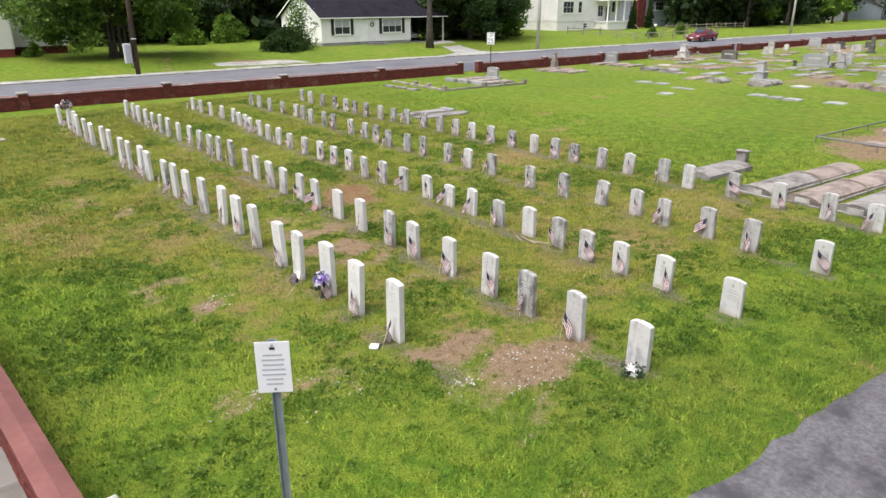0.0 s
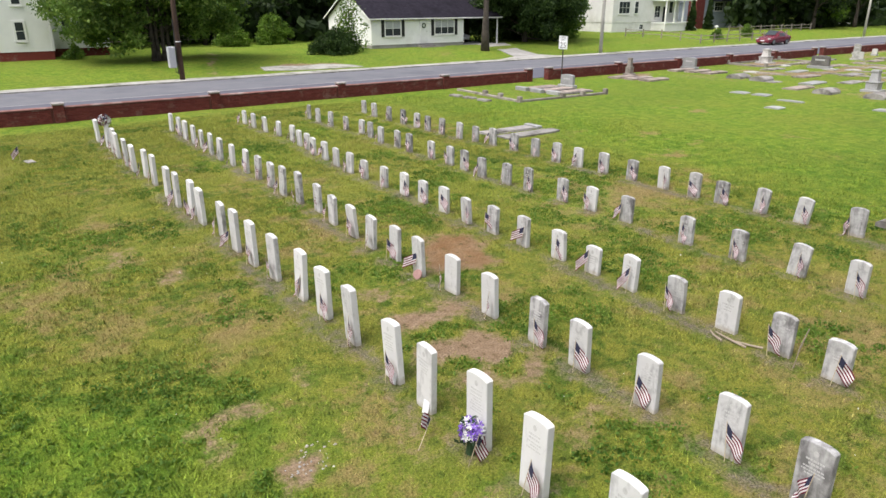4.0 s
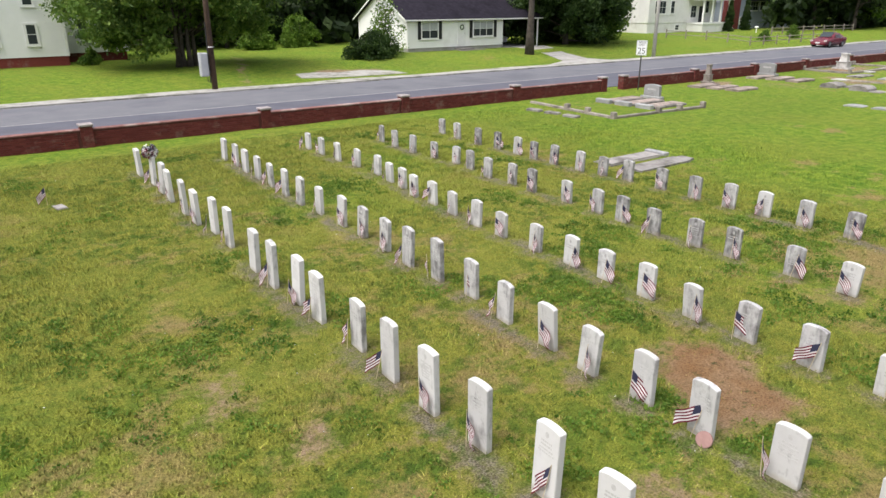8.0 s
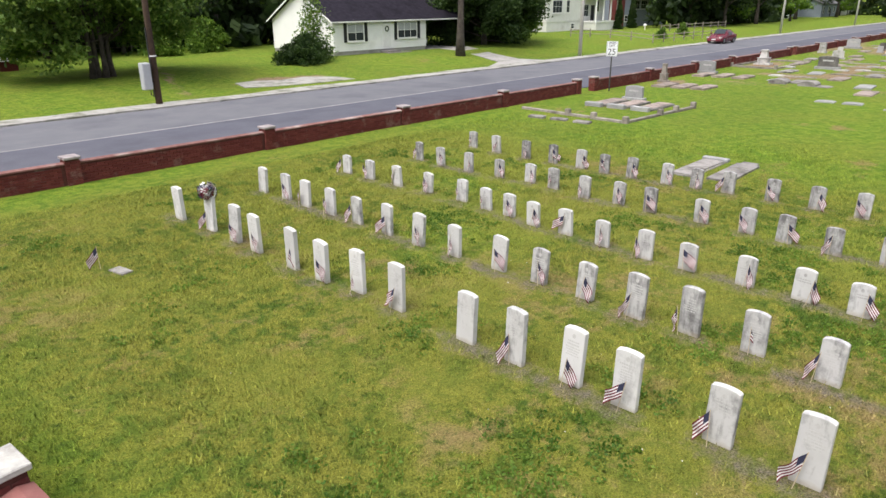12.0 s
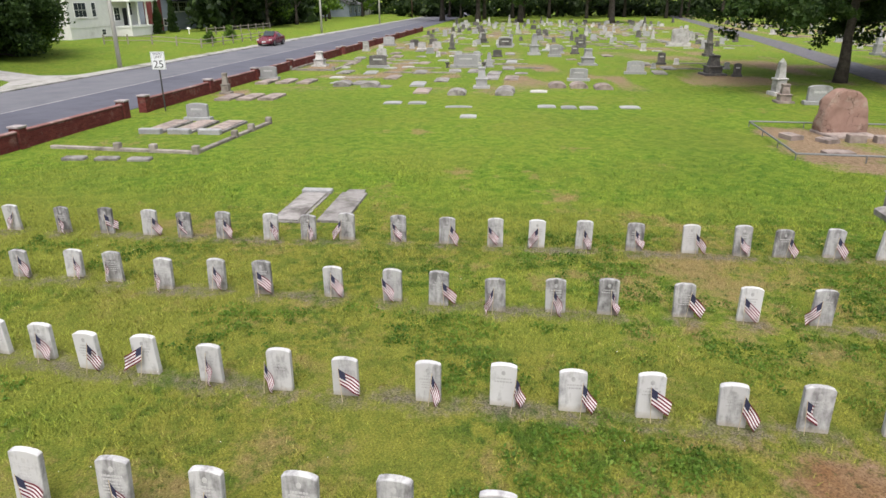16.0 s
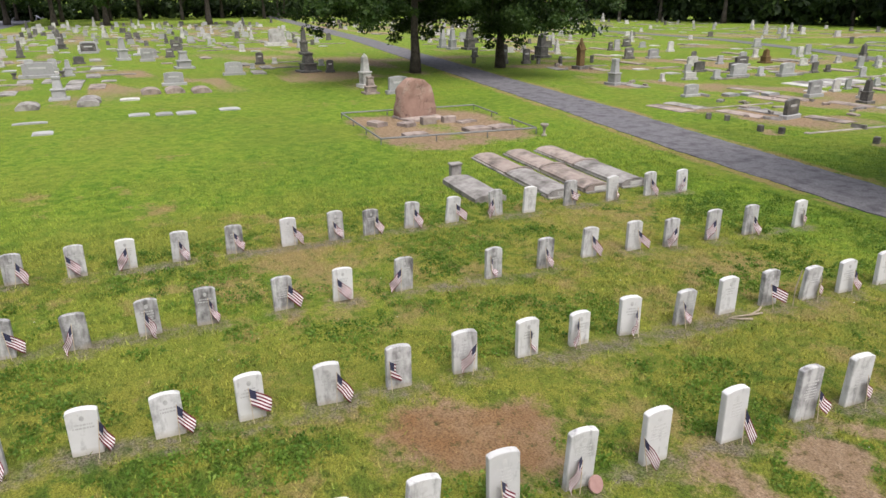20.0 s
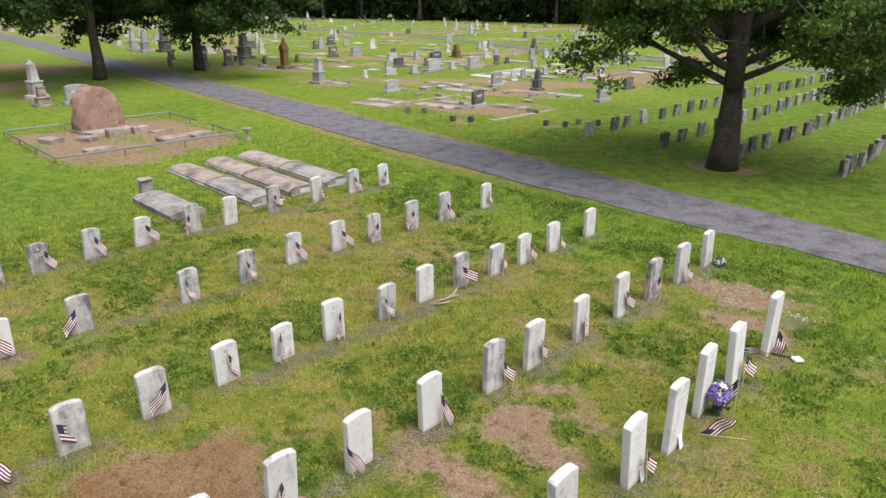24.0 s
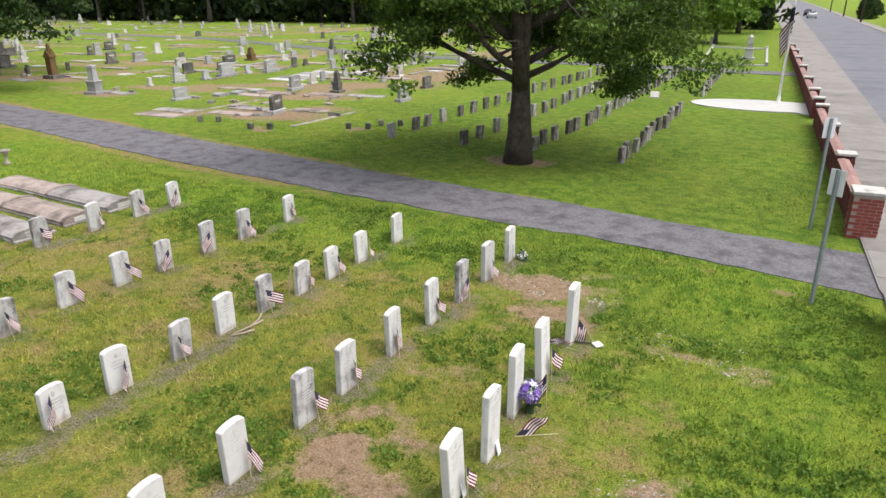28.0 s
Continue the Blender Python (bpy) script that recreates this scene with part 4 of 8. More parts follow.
ROW_LOOK = {"A": (0.825, 0.33, 0.092, (M_MARBLE_CLEAN, M_MARBLE_CLEAN, M_MARBLE), 0.04), "B": (0.685, 0.33, 0.085, (M_MARBLE, M_MARBLE, M_MARBLE_OLD), 0.046), "C": (0.572, 0.33, 0.085, (M_MARBLE, M_MARBLE_OLD, M_MARBLE), 0.046),
            "D": (0.595, 0.325, 0.083, (M_MARBLE_OLD, M_MARBLE_GREY, M_MARBLE_OLD), 0.046), "E": (0.585, 0.325, 0.083, (M_MARBLE_GREY, M_MARBLE_OLD, M_MARBLE_GREY), 0.046)}
ROW_TURN = {"A": -2.2, "B": -3.8, "C": -4.6, "D": -3.8, "E": -2.0}
ROW_WORDS = {"A": "tall clean white marble headstone with a curved top", "B": "white marble military headstone with grey streaks", "C": "short white marble headstone with a curved top, streaked grey",
             "D": "grey weathered marble headstone with dark stains", "E": "lichen-darkened old marble headstone with a curved top"}
LEANS = {("A", 5): (-2, 3), ("A", 6): (-2, 3), ("A", 19): (-1, -5), ("A", 20): (0, -6), ("C", 4): (0, 4), ("D", 21): (2, 4), ("B", 7): (1, 3), ("B", 11): (0, 3), ("B", 17): (0, 4), ("E", 21): (0, 6), ("E", 20): (2, 4), ("C", 9): (0, -3)}
WHITER = {("D", 17), ("E", 23), ("E", 14), ("D", 26), ("E", 27)}
NO_FLAG = {("A", 1), ("A", 21), ("C", 24), ("E", 23), ("B", 1), ("C", 29), ("B", 28), ("A", 24), ("A", 9)}
HEIGHTS = {("A", 24): 0.93, ("A", 22): 0.90, ("A", 13): 0.76, ("A", 9): 0.80, ("C", 21): 0.52, ("C", 13): 0.56, ("B", 28): 0.68, ("B", 13): 0.78, ("B", 12): 0.76, ("D", 5): 0.52, ("D", 4): 0.52}


def build_stones():
    r = random.Random(11)
    for key, places in STONES.items():
        h0, w0, d0, mats, arc = ROW_LOOK[key]
        for i, (x, y) in enumerate(places, 1):
            h = HEIGHTS.get((key, i), h0 + r.uniform(-0.03, 0.03) + 0.0026 * (18 - y))
            w, d = w0 + r.uniform(-0.012, 0.012), d0 + r.uniform(-0.008, 0.008)
            mat = M_MARBLE if (key, i) in WHITER else mats[r.randrange(len(mats))]
            ax, ay = LEANS.get((key, i), (r.gauss(0, 1.2), r.gauss(0, 1.3)))
            m = pose(x, y, 0, ay, ax, ROW_TURN[key] + r.gauss(0, 2.0))
            ob = tagged(new("headstone", finish(stone_mesh(w, d, h, arc), "headstone", mat)), ROW_WORDS[key], "headstone", "headstones in row " + key.lower())
            ob.matrix_basis = m
            lines = r.randint(4, 8) if key in "AB" else r.randint(2, 5)
            tagged(part("inscription", letter_mesh(r, w, d, h, lines), M_LETTER if key in "AB" else M_LETTER_WORN, ob, "shallow cut lettering, too worn to read"), kind="stuff")
            if (key, i) not in NO_FLAG:
                side = r.gauss(0.02, 0.065)
                flag(x - d / 2 - r.uniform(0.06, 0.15), y + side, r.uniform(3, 10), r.uniform(-10, 10), r.choice((0, 180, 180)) + r.uniform(-40, 40), r.randrange(5))


build_stones()

# ---- trees ----
def leaf_mesh(name, centres, spread, per, size, seed, material, flat=0.75):
    """Many small leaves in clumps round the given centres."""
    r = np.random.RandomState(seed)
    c = np.repeat(np.asarray(centres, float), per, 0)
    sp = np.repeat(np.asarray(spread, float) * np.ones(len(centres)), per)[:, None]
    d = r.normal(size=c.shape)
    d /= np.linalg.norm(d, axis=1)[:, None]
    p = c + d * (r.rand(len(c), 1) ** 0.45) * sp * np.array([1, 1, flat])
    a = r.normal(size=p.shape)
    a /= np.linalg.norm(a, axis=1)[:, None]
    b = np.cross(a, r.normal(size=p.shape))
    b /= np.linalg.norm(b, axis=1)[:, None]
    s = size * (0.6 + 0.8 * r.rand(len(p), 1))
    v = np.stack([p - a * s, p + b * s * 0.55, p + a * s, p - b * s * 0.55], 1).reshape(-1, 3)
    n = len(p)
    me = bpy.data.meshes.new(name)
    me.vertices.add(4 * n)
    me.vertices.foreach_set("co", v.ravel().astype(np.float32))
    me.loops.add(4 * n)
    me.loops.foreach_set("vertex_index", np.arange(4 * n, dtype=np.int32))
    me.polygons.add(n)
    me.polygons.foreach_set("loop_start", np.arange(n, dtype=np.int32) * 4)
    me.update()
    me.materials.append(material)
    return me


def limb(bm, r, p, way, length, radius, depth, tips, sag=0.0):
    """A bending limb that forks; the ends are gathered as places for leaves."""
    pts, rad = [Vector(p)], [radius]
    d = Vector(way).normalized()
    n = 5
    for k in range(n):
        d = (d + Vector((r.gauss(0, 0.13), r.gauss(0, 0.13), r.gauss(0, 0.10) + 0.05 - sag * (k / n)))).normalized()
        pts.append(pts[-1] + d * length / n)
        rad.append(radius * (1 - 0.72 * (k + 1) / n))
        if depth and k >= 1:
            for _ in range(2 if k > 2 else 1):
                side = Vector((r.gauss(0, 1), r.gauss(0, 1), r.gauss(0, 0.45))).normalized()
                limb(bm, r, pts[-1], (d * 0.6 + side).normalized(), length * r.uniform(0.35, 0.55), rad[-1] * 0.6, depth - 1, tips, sag)
        if k >= 2:
            tips.append(tuple(pts[-1]))
    tube(bm, pts, rad, 7 if radius > 0.05 else 4)


def tree(x, y, seed, trunk_h, trunk_r, limbs, label, mat, per=30, size=0.13, spread=0.65, lean=(0.0, 0.0), limb_len=(3.5, 5.0), limb_from=0.55, sag=0.1, z=None, extra=(), category="tree", group="", depth=2, up=(0.15, 0.7), stems=1, dome=None, flat=0.75, open_side=None):
    r = random.Random(seed)
    z = float(rise(x, y)) if z is None else z
    ob = empty("tree", pose(x, y, z), label, category, group)
    bm, tips = bmesh.new(), []
    for s in range(stems):
        ox, oy = (0, 0) if stems == 1 else (r.uniform(-0.7, 0.7), r.uniform(-0.5, 0.5))
        k = 8
        pts = [(ox + lean[0] * i / k + r.gauss(0, 0.02), oy + lean[1] * i / k + r.gauss(0, 0.02), -0.15 + (trunk_h + 0.15) * i / k) for i in range(k + 1)]
        rad = [trunk_r * (1.55 if i == 0 else 1.0 - 0.55 * i / k) for i in range(k + 1)]
        rad[1] = trunk_r * 1.12
        tube(bm, pts, rad, 14 if stems == 1 else 8)
        count = max(2, limbs // stems)
        for q in range(count):
            f = limb_from + (1 - limb_from) * (q + 0.5) / count
            i = min(int(f * k), k - 1)
            p = Vector(pts[i]).lerp(Vector(pts[i + 1]), f * k - i)
            a = q * 2.4 + r.uniform(-0.4, 0.4)
            limb(bm, r, p, (math.cos(a), math.sin(a), r.uniform(*up)), r.uniform(*limb_len) * (1.1 - 0.45 * f), trunk_r * 0.42 * (1.15 - 0.6 * f), depth, tips, sag)
    for (px, py, pz), way, length, radius in extra:
        limb(bm, r, (px, py, pz), way, length, radius, depth, tips, sag)
    if dome:
        count, reach, low, droop, top = dome
        for k in range(count):
            a, f = r.uniform(0, math.tau), math.sqrt(r.uniform(0.02, 1.0))
            edge = reach * (1 + 0.13 * math.sin(3 * a + seed) + 0.09 * math.sin(7 * a + 1.3 * seed))
            z0 = low - droop * f * f + 0.35 * math.sin(5 * a + 9 * f)
            q = r.random() ** 1.6
            if f < 0.55 and q < 0.5:
                continue
            if math.sin(4.1 * a + 6 * q) * math.cos(7 * f + 5 * q + a) > 0.2:
                continue
            tips.append((edge * f * (1 - 0.35 * q) * math.cos(a), edge * f * (1 - 0.35 * q) * math.sin(a), z0 + (top - z0) * q * (1 - 0.5 * f * f)))
            if k % 9 == 0:
                h = min(max(low + 0.5, z0 + 0.8), trunk_h * 0.9)
                tube(bm, [(0, 0, h), Vector(tips[-1]).lerp(Vector((0, 0, h)), 0.5) + Vector((0, 0, 0.15)), tips[-1]], [0.055, 0.035, 0.01], 5)
    if open_side:
        (ux, uy), half, clear = open_side
        tips = [p for p in tips if not (p[0] * ux + p[1] * uy > -0.4 and abs(p[0] * uy - p[1] * ux) < half and p[2] < clear)]
    part("trunk", bm, M_BARK, ob, "grey-brown trunk and limbs", True)
    part("crown", leaf_mesh("crown", tips, [spread * r.uniform(0.6, 1.25) for _ in tips], per, size, seed, mat, flat), None, ob, "leafy crown")
    return ob


tree(9.86, -2.6, 3, 8.5, 0.32, 8, "broad oak with low spreading limbs beside the drive", M_LEAF_OAK, 88, 0.062, 0.62, flat=0.5, limb_len=(2.6, 3.8), limb_from=0.56, sag=0.05, up=(0.35, 0.9), dome=(580, 5.4, 5.0, 2.4, 9.6), open_side=((-0.33, 0.94), 1.1, 4.6),
     extra=(((0.0, 0, 2.35), (0.92, 0.43, 0.34), 4.9, 0.115), ((0, 0, 2.5), (-0.9, -0.3, 0.42), 4.6, 0.11), ((0, 0, 2.3), (0.6, -0.9, 0.45), 3.4, 0.14), ((-0.05, 0.1, 2.2), (0.22, 0.1, 2.0), 5.4, 0.22), ((0, 0, 2.9), (-0.8, -0.7, 0.5), 3.2, 0.13), ((0, 0, 2.8), (0.3, 1.0, 0.45), 3.2, 0.14), ((0, 0, 3.9), (-0.9, -0.43, 0.35), 5.8, 0.14), ((0, 0, 3.4), (0.7, 0.7, 0.6), 4.2, 0.14)))
tree(46.1, -0.45, 21, 11.0, 0.28, 16, "large dark cedar beside the cemetery drive", M_LEAF_DARK, 44, 0.13, 0.80, limb_len=(6.3, 9.0), limb_from=0.31, sag=0.17, up=(0.03, 0.5), flat=0.5)
tree(46.6, -7.3, 22, 11.0, 0.28, 16, "large dark cedar among old graves by the drive", M_LEAF_DARK, 44, 0.13, 0.80, limb_len=(6.3, 9.0), limb_from=0.31, sag=0.17, up=(0.03, 0.5), flat=0.5)
for i, (x, y, s) in enumerate(((158, 25.5, 31), (153, 16.5, 32), (146, -1.2, 33), (166, 34, 34))):
    tree(x, y, s, 11.0, 0.5, 10, "distant shade tree over the older graves", M_LEAF_DARK, 22, 0.42, 1.5, limb_len=(6, 9), limb_from=0.4, sag=0.18, depth=1, up=(0.05, 0.5), group="distant trees")

# street and yard trees
tree(17.0, 59.6, 41, 6.0, 0.17, 20, "multi-stemmed maple with a low dense crown in the yard", M_MAPLE, 34, 0.13, 0.9, limb_len=(4.2, 6.0), limb_from=0.25, sag=0.18, up=(0.1, 0.8), stems=5,
     extra=(((-0.3, 0, 1.9), (-1.0, 0.1, 0.25), 4.3, 0.09), ((-0.3, -0.2, 2.0), (-0.9, -0.4, 0.5), 5.0, 0.09), ((0, 0, 2.4), (-1.0, 0.3, 0.55), 4.6, 0.1), ((0.2, 0, 2.0), (1.0, -0.1, 0.45), 4.6, 0.09), ((-0.4, 0, 3.0), (-0.9, 0.0, 0.9), 4.4, 0.09)))
tree(44.7, 54.4, 42, 14.0, 0.29, 8, "tall pine with a bare straight trunk in the front yard", M_LEAF_DARK, 30, 0.2, 1.0, limb_len=(3, 4), limb_from=0.62, sag=0.1, depth=1)
tree(55.6, 60.3, 43, 7.0, 0.25, 26, "dense dark holly beside the driveway", M_LEAF_DARK, 26, 0.155, 0.9, limb_len=(3.6, 5.2), limb_from=0.06, sag=0.15, up=(-0.05, 0.5))
tree(61.5, 62.5, 44, 7.0, 0.25, 18, "dense leafy tree beside the driveway", M_LEAF, 26, 0.16, 0.9, limb_len=(3.0, 4.2), limb_from=0.1, sag=0.15, up=(-0.05, 0.5))


def shrub(x, y, rx, ry, h, seed, mat, label, per=26, size=0.09, stems=True, z=None):
    """A shrub: short stems and clumps of leaves over an uneven dome."""
    r = random.Random(seed)
    ob = empty("shrub", pose(x, y, float(rise(x, y)) if z is None else z), label, "shrub")
    tips = []
    for k in range(7):
        bm = bmesh.new()
        a, f = r.uniform(0, math.tau), r.uniform(0.2, 0.7)
        tube(bm, [(0.1 * math.cos(a), 0.1 * math.sin(a), -0.05), (rx * f * 0.5 * math.cos(a), ry * f * 0.5 * math.sin(a), h * 0.4), (rx * f * math.cos(a), ry * f * math.sin(a), h * 0.8)], [0.035, 0.025, 0.012], 5)
        part("stem", bm, M_BARK, ob)
    n = int(60 * max(rx, 1) * max(h, 1))
    for k in range(n):
        a, f, q = r.uniform(0, math.tau), math.sqrt(r.random()), r.random()
        rr = (1 - 0.75 * q ** 2.2) * (0.75 + 0.25 * math.sin(3 * a + seed))
        tips.append((rx * f * rr * math.cos(a), ry * f * rr * math.sin(a), 0.12 + q * h * (0.85 + 0.2 * math.sin(2 * a + seed))))
    part("foliage", leaf_mesh("foliage", tips, 0.28 * min(rx, 1.4), per, size, seed, mat), None, ob)
    return ob


shrub(30.6, 57.2, 2.9, 1.7, 1.75, 51, M_LEAF_DARK, "wide dark green evergreen shrub in front of the white house", 34, 0.09)
shrub(33.0, 59.2, 2.3, 1.0, 4.3, 52, M_LEAF, "tall loose shrub against the gable wall", 4, 0.10)
shrub(32.3, 73.5, 2.4, 2.0, 2.6, 53, M_LEAF_LIGHT, "rounded bright green shrub in the back yard", 30, 0.11)
shrub(27.5, 72.0, 2.0, 1.6, 1.8, 54, M_LEAF_LIGHT, "rounded bright green shrub in the back yard", 30, 0.11)
shrub(12.2, 64.4, 0.9, 0.5, 0.9, 55, M_LEAF, "low weeds against the brick foundation", 20, 0.1)
shrub(101.8, 67.0, 0.8, 0.8, 4.2, 56, M_LEAF_DARK, "narrow clipped evergreen beside the porch steps", 34, 0.12)
shrub(96.5, 66.5, 0.8, 0.8, 4.0, 57, M_LEAF_DARK, "narrow clipped evergreen beside the porch", 34, 0.12)
shrub(80.5, 52.5, 0.9, 0.8, 1.1, 58, M_LEAF, "small round garden shrub behind the rail fence", 24, 0.1)
shrub(89.0, 53.5, 1.0, 0.9, 1.3, 59, M_LEAF, "small round garden shrub behind the rail fence", 24, 0.1)
shrub(-13.4, -150.0, 1.9, 2.4, 5.6, 61, M_LEAF_DARK, "tall dark shrub beyond the side street", 26, 0.14)
shrub(-17.0, -185.0, 3.4, 5.0, 6.0, 62, M_LEAF_DARK, "tall dark shrub beyond the side street", 26, 0.15)
shrub(-18.0, -134.0, 2.4, 2.6, 5.2, 63, M_LEAF, "broad green shrub beyond the side street", 26, 0.13)

# woods that close the view behind the houses and round the cemetery
WOOD_R = random.Random(77)


def wood_tree(x, y, kind, h):
    src = WOOD[kind]
    t = copy_thing(src, pose(x, y, float(rise(x, y)), 0, 0, WOOD_R.uniform(0, 360)) @ Matrix.Diagonal((h, h, h, 1)))
    return t


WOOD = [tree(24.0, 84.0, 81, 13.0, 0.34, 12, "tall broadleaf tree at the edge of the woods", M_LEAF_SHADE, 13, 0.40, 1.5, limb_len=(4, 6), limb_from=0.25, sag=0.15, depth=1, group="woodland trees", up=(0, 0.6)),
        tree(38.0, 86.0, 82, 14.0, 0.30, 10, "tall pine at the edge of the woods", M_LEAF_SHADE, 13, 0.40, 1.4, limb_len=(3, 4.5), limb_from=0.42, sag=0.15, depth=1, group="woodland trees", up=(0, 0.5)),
        tree(31.0, 82.0, 83, 9.0, 0.22, 12, "light green young tree at the edge of the woods", M_LEAF_LIGHT, 14, 0.32, 1.2, limb_len=(3, 4.5), limb_from=0.12, sag=0.12, depth=1, group="woodland trees", up=(0, 0.6))]
for k in range(30):
    wood_tree(-24 + k * 4.3 + WOOD_R.uniform(-2, 2), 83 + WOOD_R.uniform(-2, 9), WOOD_R.choice((0, 0, 1, 2)), WOOD_R.uniform(0.8, 1.15))
for x, y, k, h in ((52.6, 66.5, 0, 0.75), (58.8, 67.0, 0, 0.85), (26.5, 76.5, 2, 0.7), (20.5, 77, 2, 0.8), (36.5, 78, 0, 0.8), (66, 70, 0, 0.9), (70, 74, 2, 0.8), (112, 62, 0, 0.9), (118, 58.5, 0, 0.8), (124, 60, 2, 0.75), (131, 57.5, 0, 0.8), (109, 72, 0, 0.9), (150, 57, 2, 0.8), (165, 60, 0, 0.9), (188, 57, 0, 0.9), (205, 60, 2, 0.8), (140, 66, 0, 1.0), (230, 58, 0, 1.0), (178, 66, 0, 1.0)):
    wood_tree(x, y, k, h)
for k in range(52):
    x = 3 + k * 3.5 + WOOD_R.uniform(-1.5, 1.5)
    wood_tree(x, -92 - WOOD_R.uniform(0, 12) + 0.03 * x + 10 * float(smoothstep(60, 140, x)), WOOD_R.choice((0, 1, 1)), WOOD_R.uniform(0.85, 1.2))
for k in range(22):
    wood_tree(186 + WOOD_R.uniform(-8, 16), -74 + k * 5.2 + WOOD_R.uniform(-2, 2), WOOD_R.choice((0, 0, 1)), WOOD_R.uniform(0.85, 1.2))
for k in range(16):
    wood_tree(-19 - WOOD_R.uniform(0, 10), -95 + k * 8 + WOOD_R.uniform(-2, 2), WOOD_R.choice((0, 2, 0)), WOOD_R.uniform(0.6, 0.9))
for x, y, h in ((8.6, -61.5, 0.8), (12.0, -66.0, 0.95), (17.5, -80, 1.1), (7.5, -84, 1.1)):
    wood_tree(x, y, 2, h)


def far_woods(name, pts, seed, h, label):
    """Undergrowth behind the first trees; its deep shade is put into the leaf colour."""
    r = random.Random(seed)
    tips = []
    for (x0, y0), (x1, y1) in zip(pts, pts[1:]):
        n = int(math.hypot(x1 - x0, y1 - y0) * (1.5 + 0.55 * h))
        for k in range(n):
            f = r.random()
            tips.append((x0 + (x1 - x0) * f + r.gauss(0, 1.2), y0 + (y1 - y0) * f + r.gauss(0, 1.2), 0.3 + r.random() ** 0.8 * h))
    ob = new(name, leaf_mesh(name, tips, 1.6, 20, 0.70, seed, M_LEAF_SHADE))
    return tagged(ob, label, "woods", kind="stuff")


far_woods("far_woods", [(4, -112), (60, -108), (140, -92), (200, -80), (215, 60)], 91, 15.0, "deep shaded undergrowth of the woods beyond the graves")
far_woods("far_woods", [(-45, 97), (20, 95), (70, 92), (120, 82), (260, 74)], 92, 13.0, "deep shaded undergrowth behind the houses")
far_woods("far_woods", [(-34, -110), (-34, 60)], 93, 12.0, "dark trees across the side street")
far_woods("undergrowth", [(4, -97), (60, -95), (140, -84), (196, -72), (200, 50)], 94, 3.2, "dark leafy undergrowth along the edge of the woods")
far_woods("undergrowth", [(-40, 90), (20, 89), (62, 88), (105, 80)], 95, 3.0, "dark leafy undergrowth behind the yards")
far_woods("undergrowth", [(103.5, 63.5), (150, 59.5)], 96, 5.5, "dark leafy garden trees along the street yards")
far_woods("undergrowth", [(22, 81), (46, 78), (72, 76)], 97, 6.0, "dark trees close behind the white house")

# ---- houses and the street side ----
def window_unit(parent, x0, x1, z0, z1, y, panes=1, curtain=False, name="window", trim=0.09):
    """A sash window on a wall that faces -y: frame, sill, panes with a meeting rail."""
    ob = part(name, cube(x0 - trim, x1 + trim, y - 0.05, y + 0.02, z0 - trim, z1 + trim, 0.006), M_TRIM, parent, "white painted window")
    w = (x1 - x0) / panes
    for k in range(panes):
        a, b, zm = x0 + k * w + 0.03, x0 + (k + 1) * w - 0.03, (z0 + z1) / 2
        for lo, hi in ((z0 + 0.02, zm - 0.02), (zm + 0.02, z1 - 0.02)):
            part("pane", cube(a, b, y - 0.058, y - 0.048, lo, hi), M_CURTAIN if curtain and lo > zm else M_GLASS, ob)
    part("sill", cube(x0 - trim - 0.03, x1 + trim + 0.03, y - 0.11, y - 0.04, z0 - trim - 0.04, z0 - trim, 0.005), M_TRIM, ob)
    return ob


def siding(x0, x1, y0, y1, z0, z1, step=0.2):
    """Four walls of lapped boards round a rectangle."""
    bm = bmesh.new()
    ring = lambda o, z: [bm.verts.new((x, y, z)) for x, y in ((x0 - o, y0 - o), (x1 + o, y0 - o), (x1 + o, y1 + o), (x0 - o, y1 + o))]
    z, prev = z0, None
    while z < z1 - 0.01:
        t = min(z + step, z1)
        lo, hi = ring(0.03, z), ring(0.006, t)
        for a, b in ([(prev, lo)] if prev else []) + [(lo, hi)]:
            for k in range(4):
                bm.faces.new((a[k], a[(k + 1) % 4], b[(k + 1) % 4], b[k]))
        if not prev:
            bm.faces.new(lo[::-1])
        prev, z = hi, t
    bm.faces.new(prev)
    return bm


def gable_roof(x0, x1, y0, y1, z, h, over=0.35, thick=0.16):
    """A ridge along x, with eaves and a real thickness."""
    bm = bmesh.new()
    ym = (y0 + y1) / 2
    s = h / (ym - y0)
    pts = [(y0 - over, z - s * over), (ym, z + h), (y1 + over, z - s * over), (y1 + over, z - s * over + thick), (ym, z + h + thick), (y0 - over, z - s * over + thick)]
    rows = [[bm.verts.new((x, y, q)) for y, q in pts] for x in (x0 - over, x1 + over)]
    n = len(pts)
    for k in range(n):
        bm.faces.new((rows[0][k], rows[0][(k + 1) % n], rows[1][(k + 1) % n], rows[1][k]))
    for r in rows:
        bm.faces.new((r[0], r[1], r[4], r[5]))
        bm.faces.new((r[1], r[2], r[3], r[4]))
    return bm


def gable_end(x, y0, y1, z, h, thick=0.12):
    bm = bmesh.new()
    outline(bm, [(y0, z), (y1, z), ((y0 + y1) / 2, z + h)], thick, Matrix.Translation((x, 0, 0)) @ Matrix.Rotation(radians(90), 4, "Z"))
    return bm


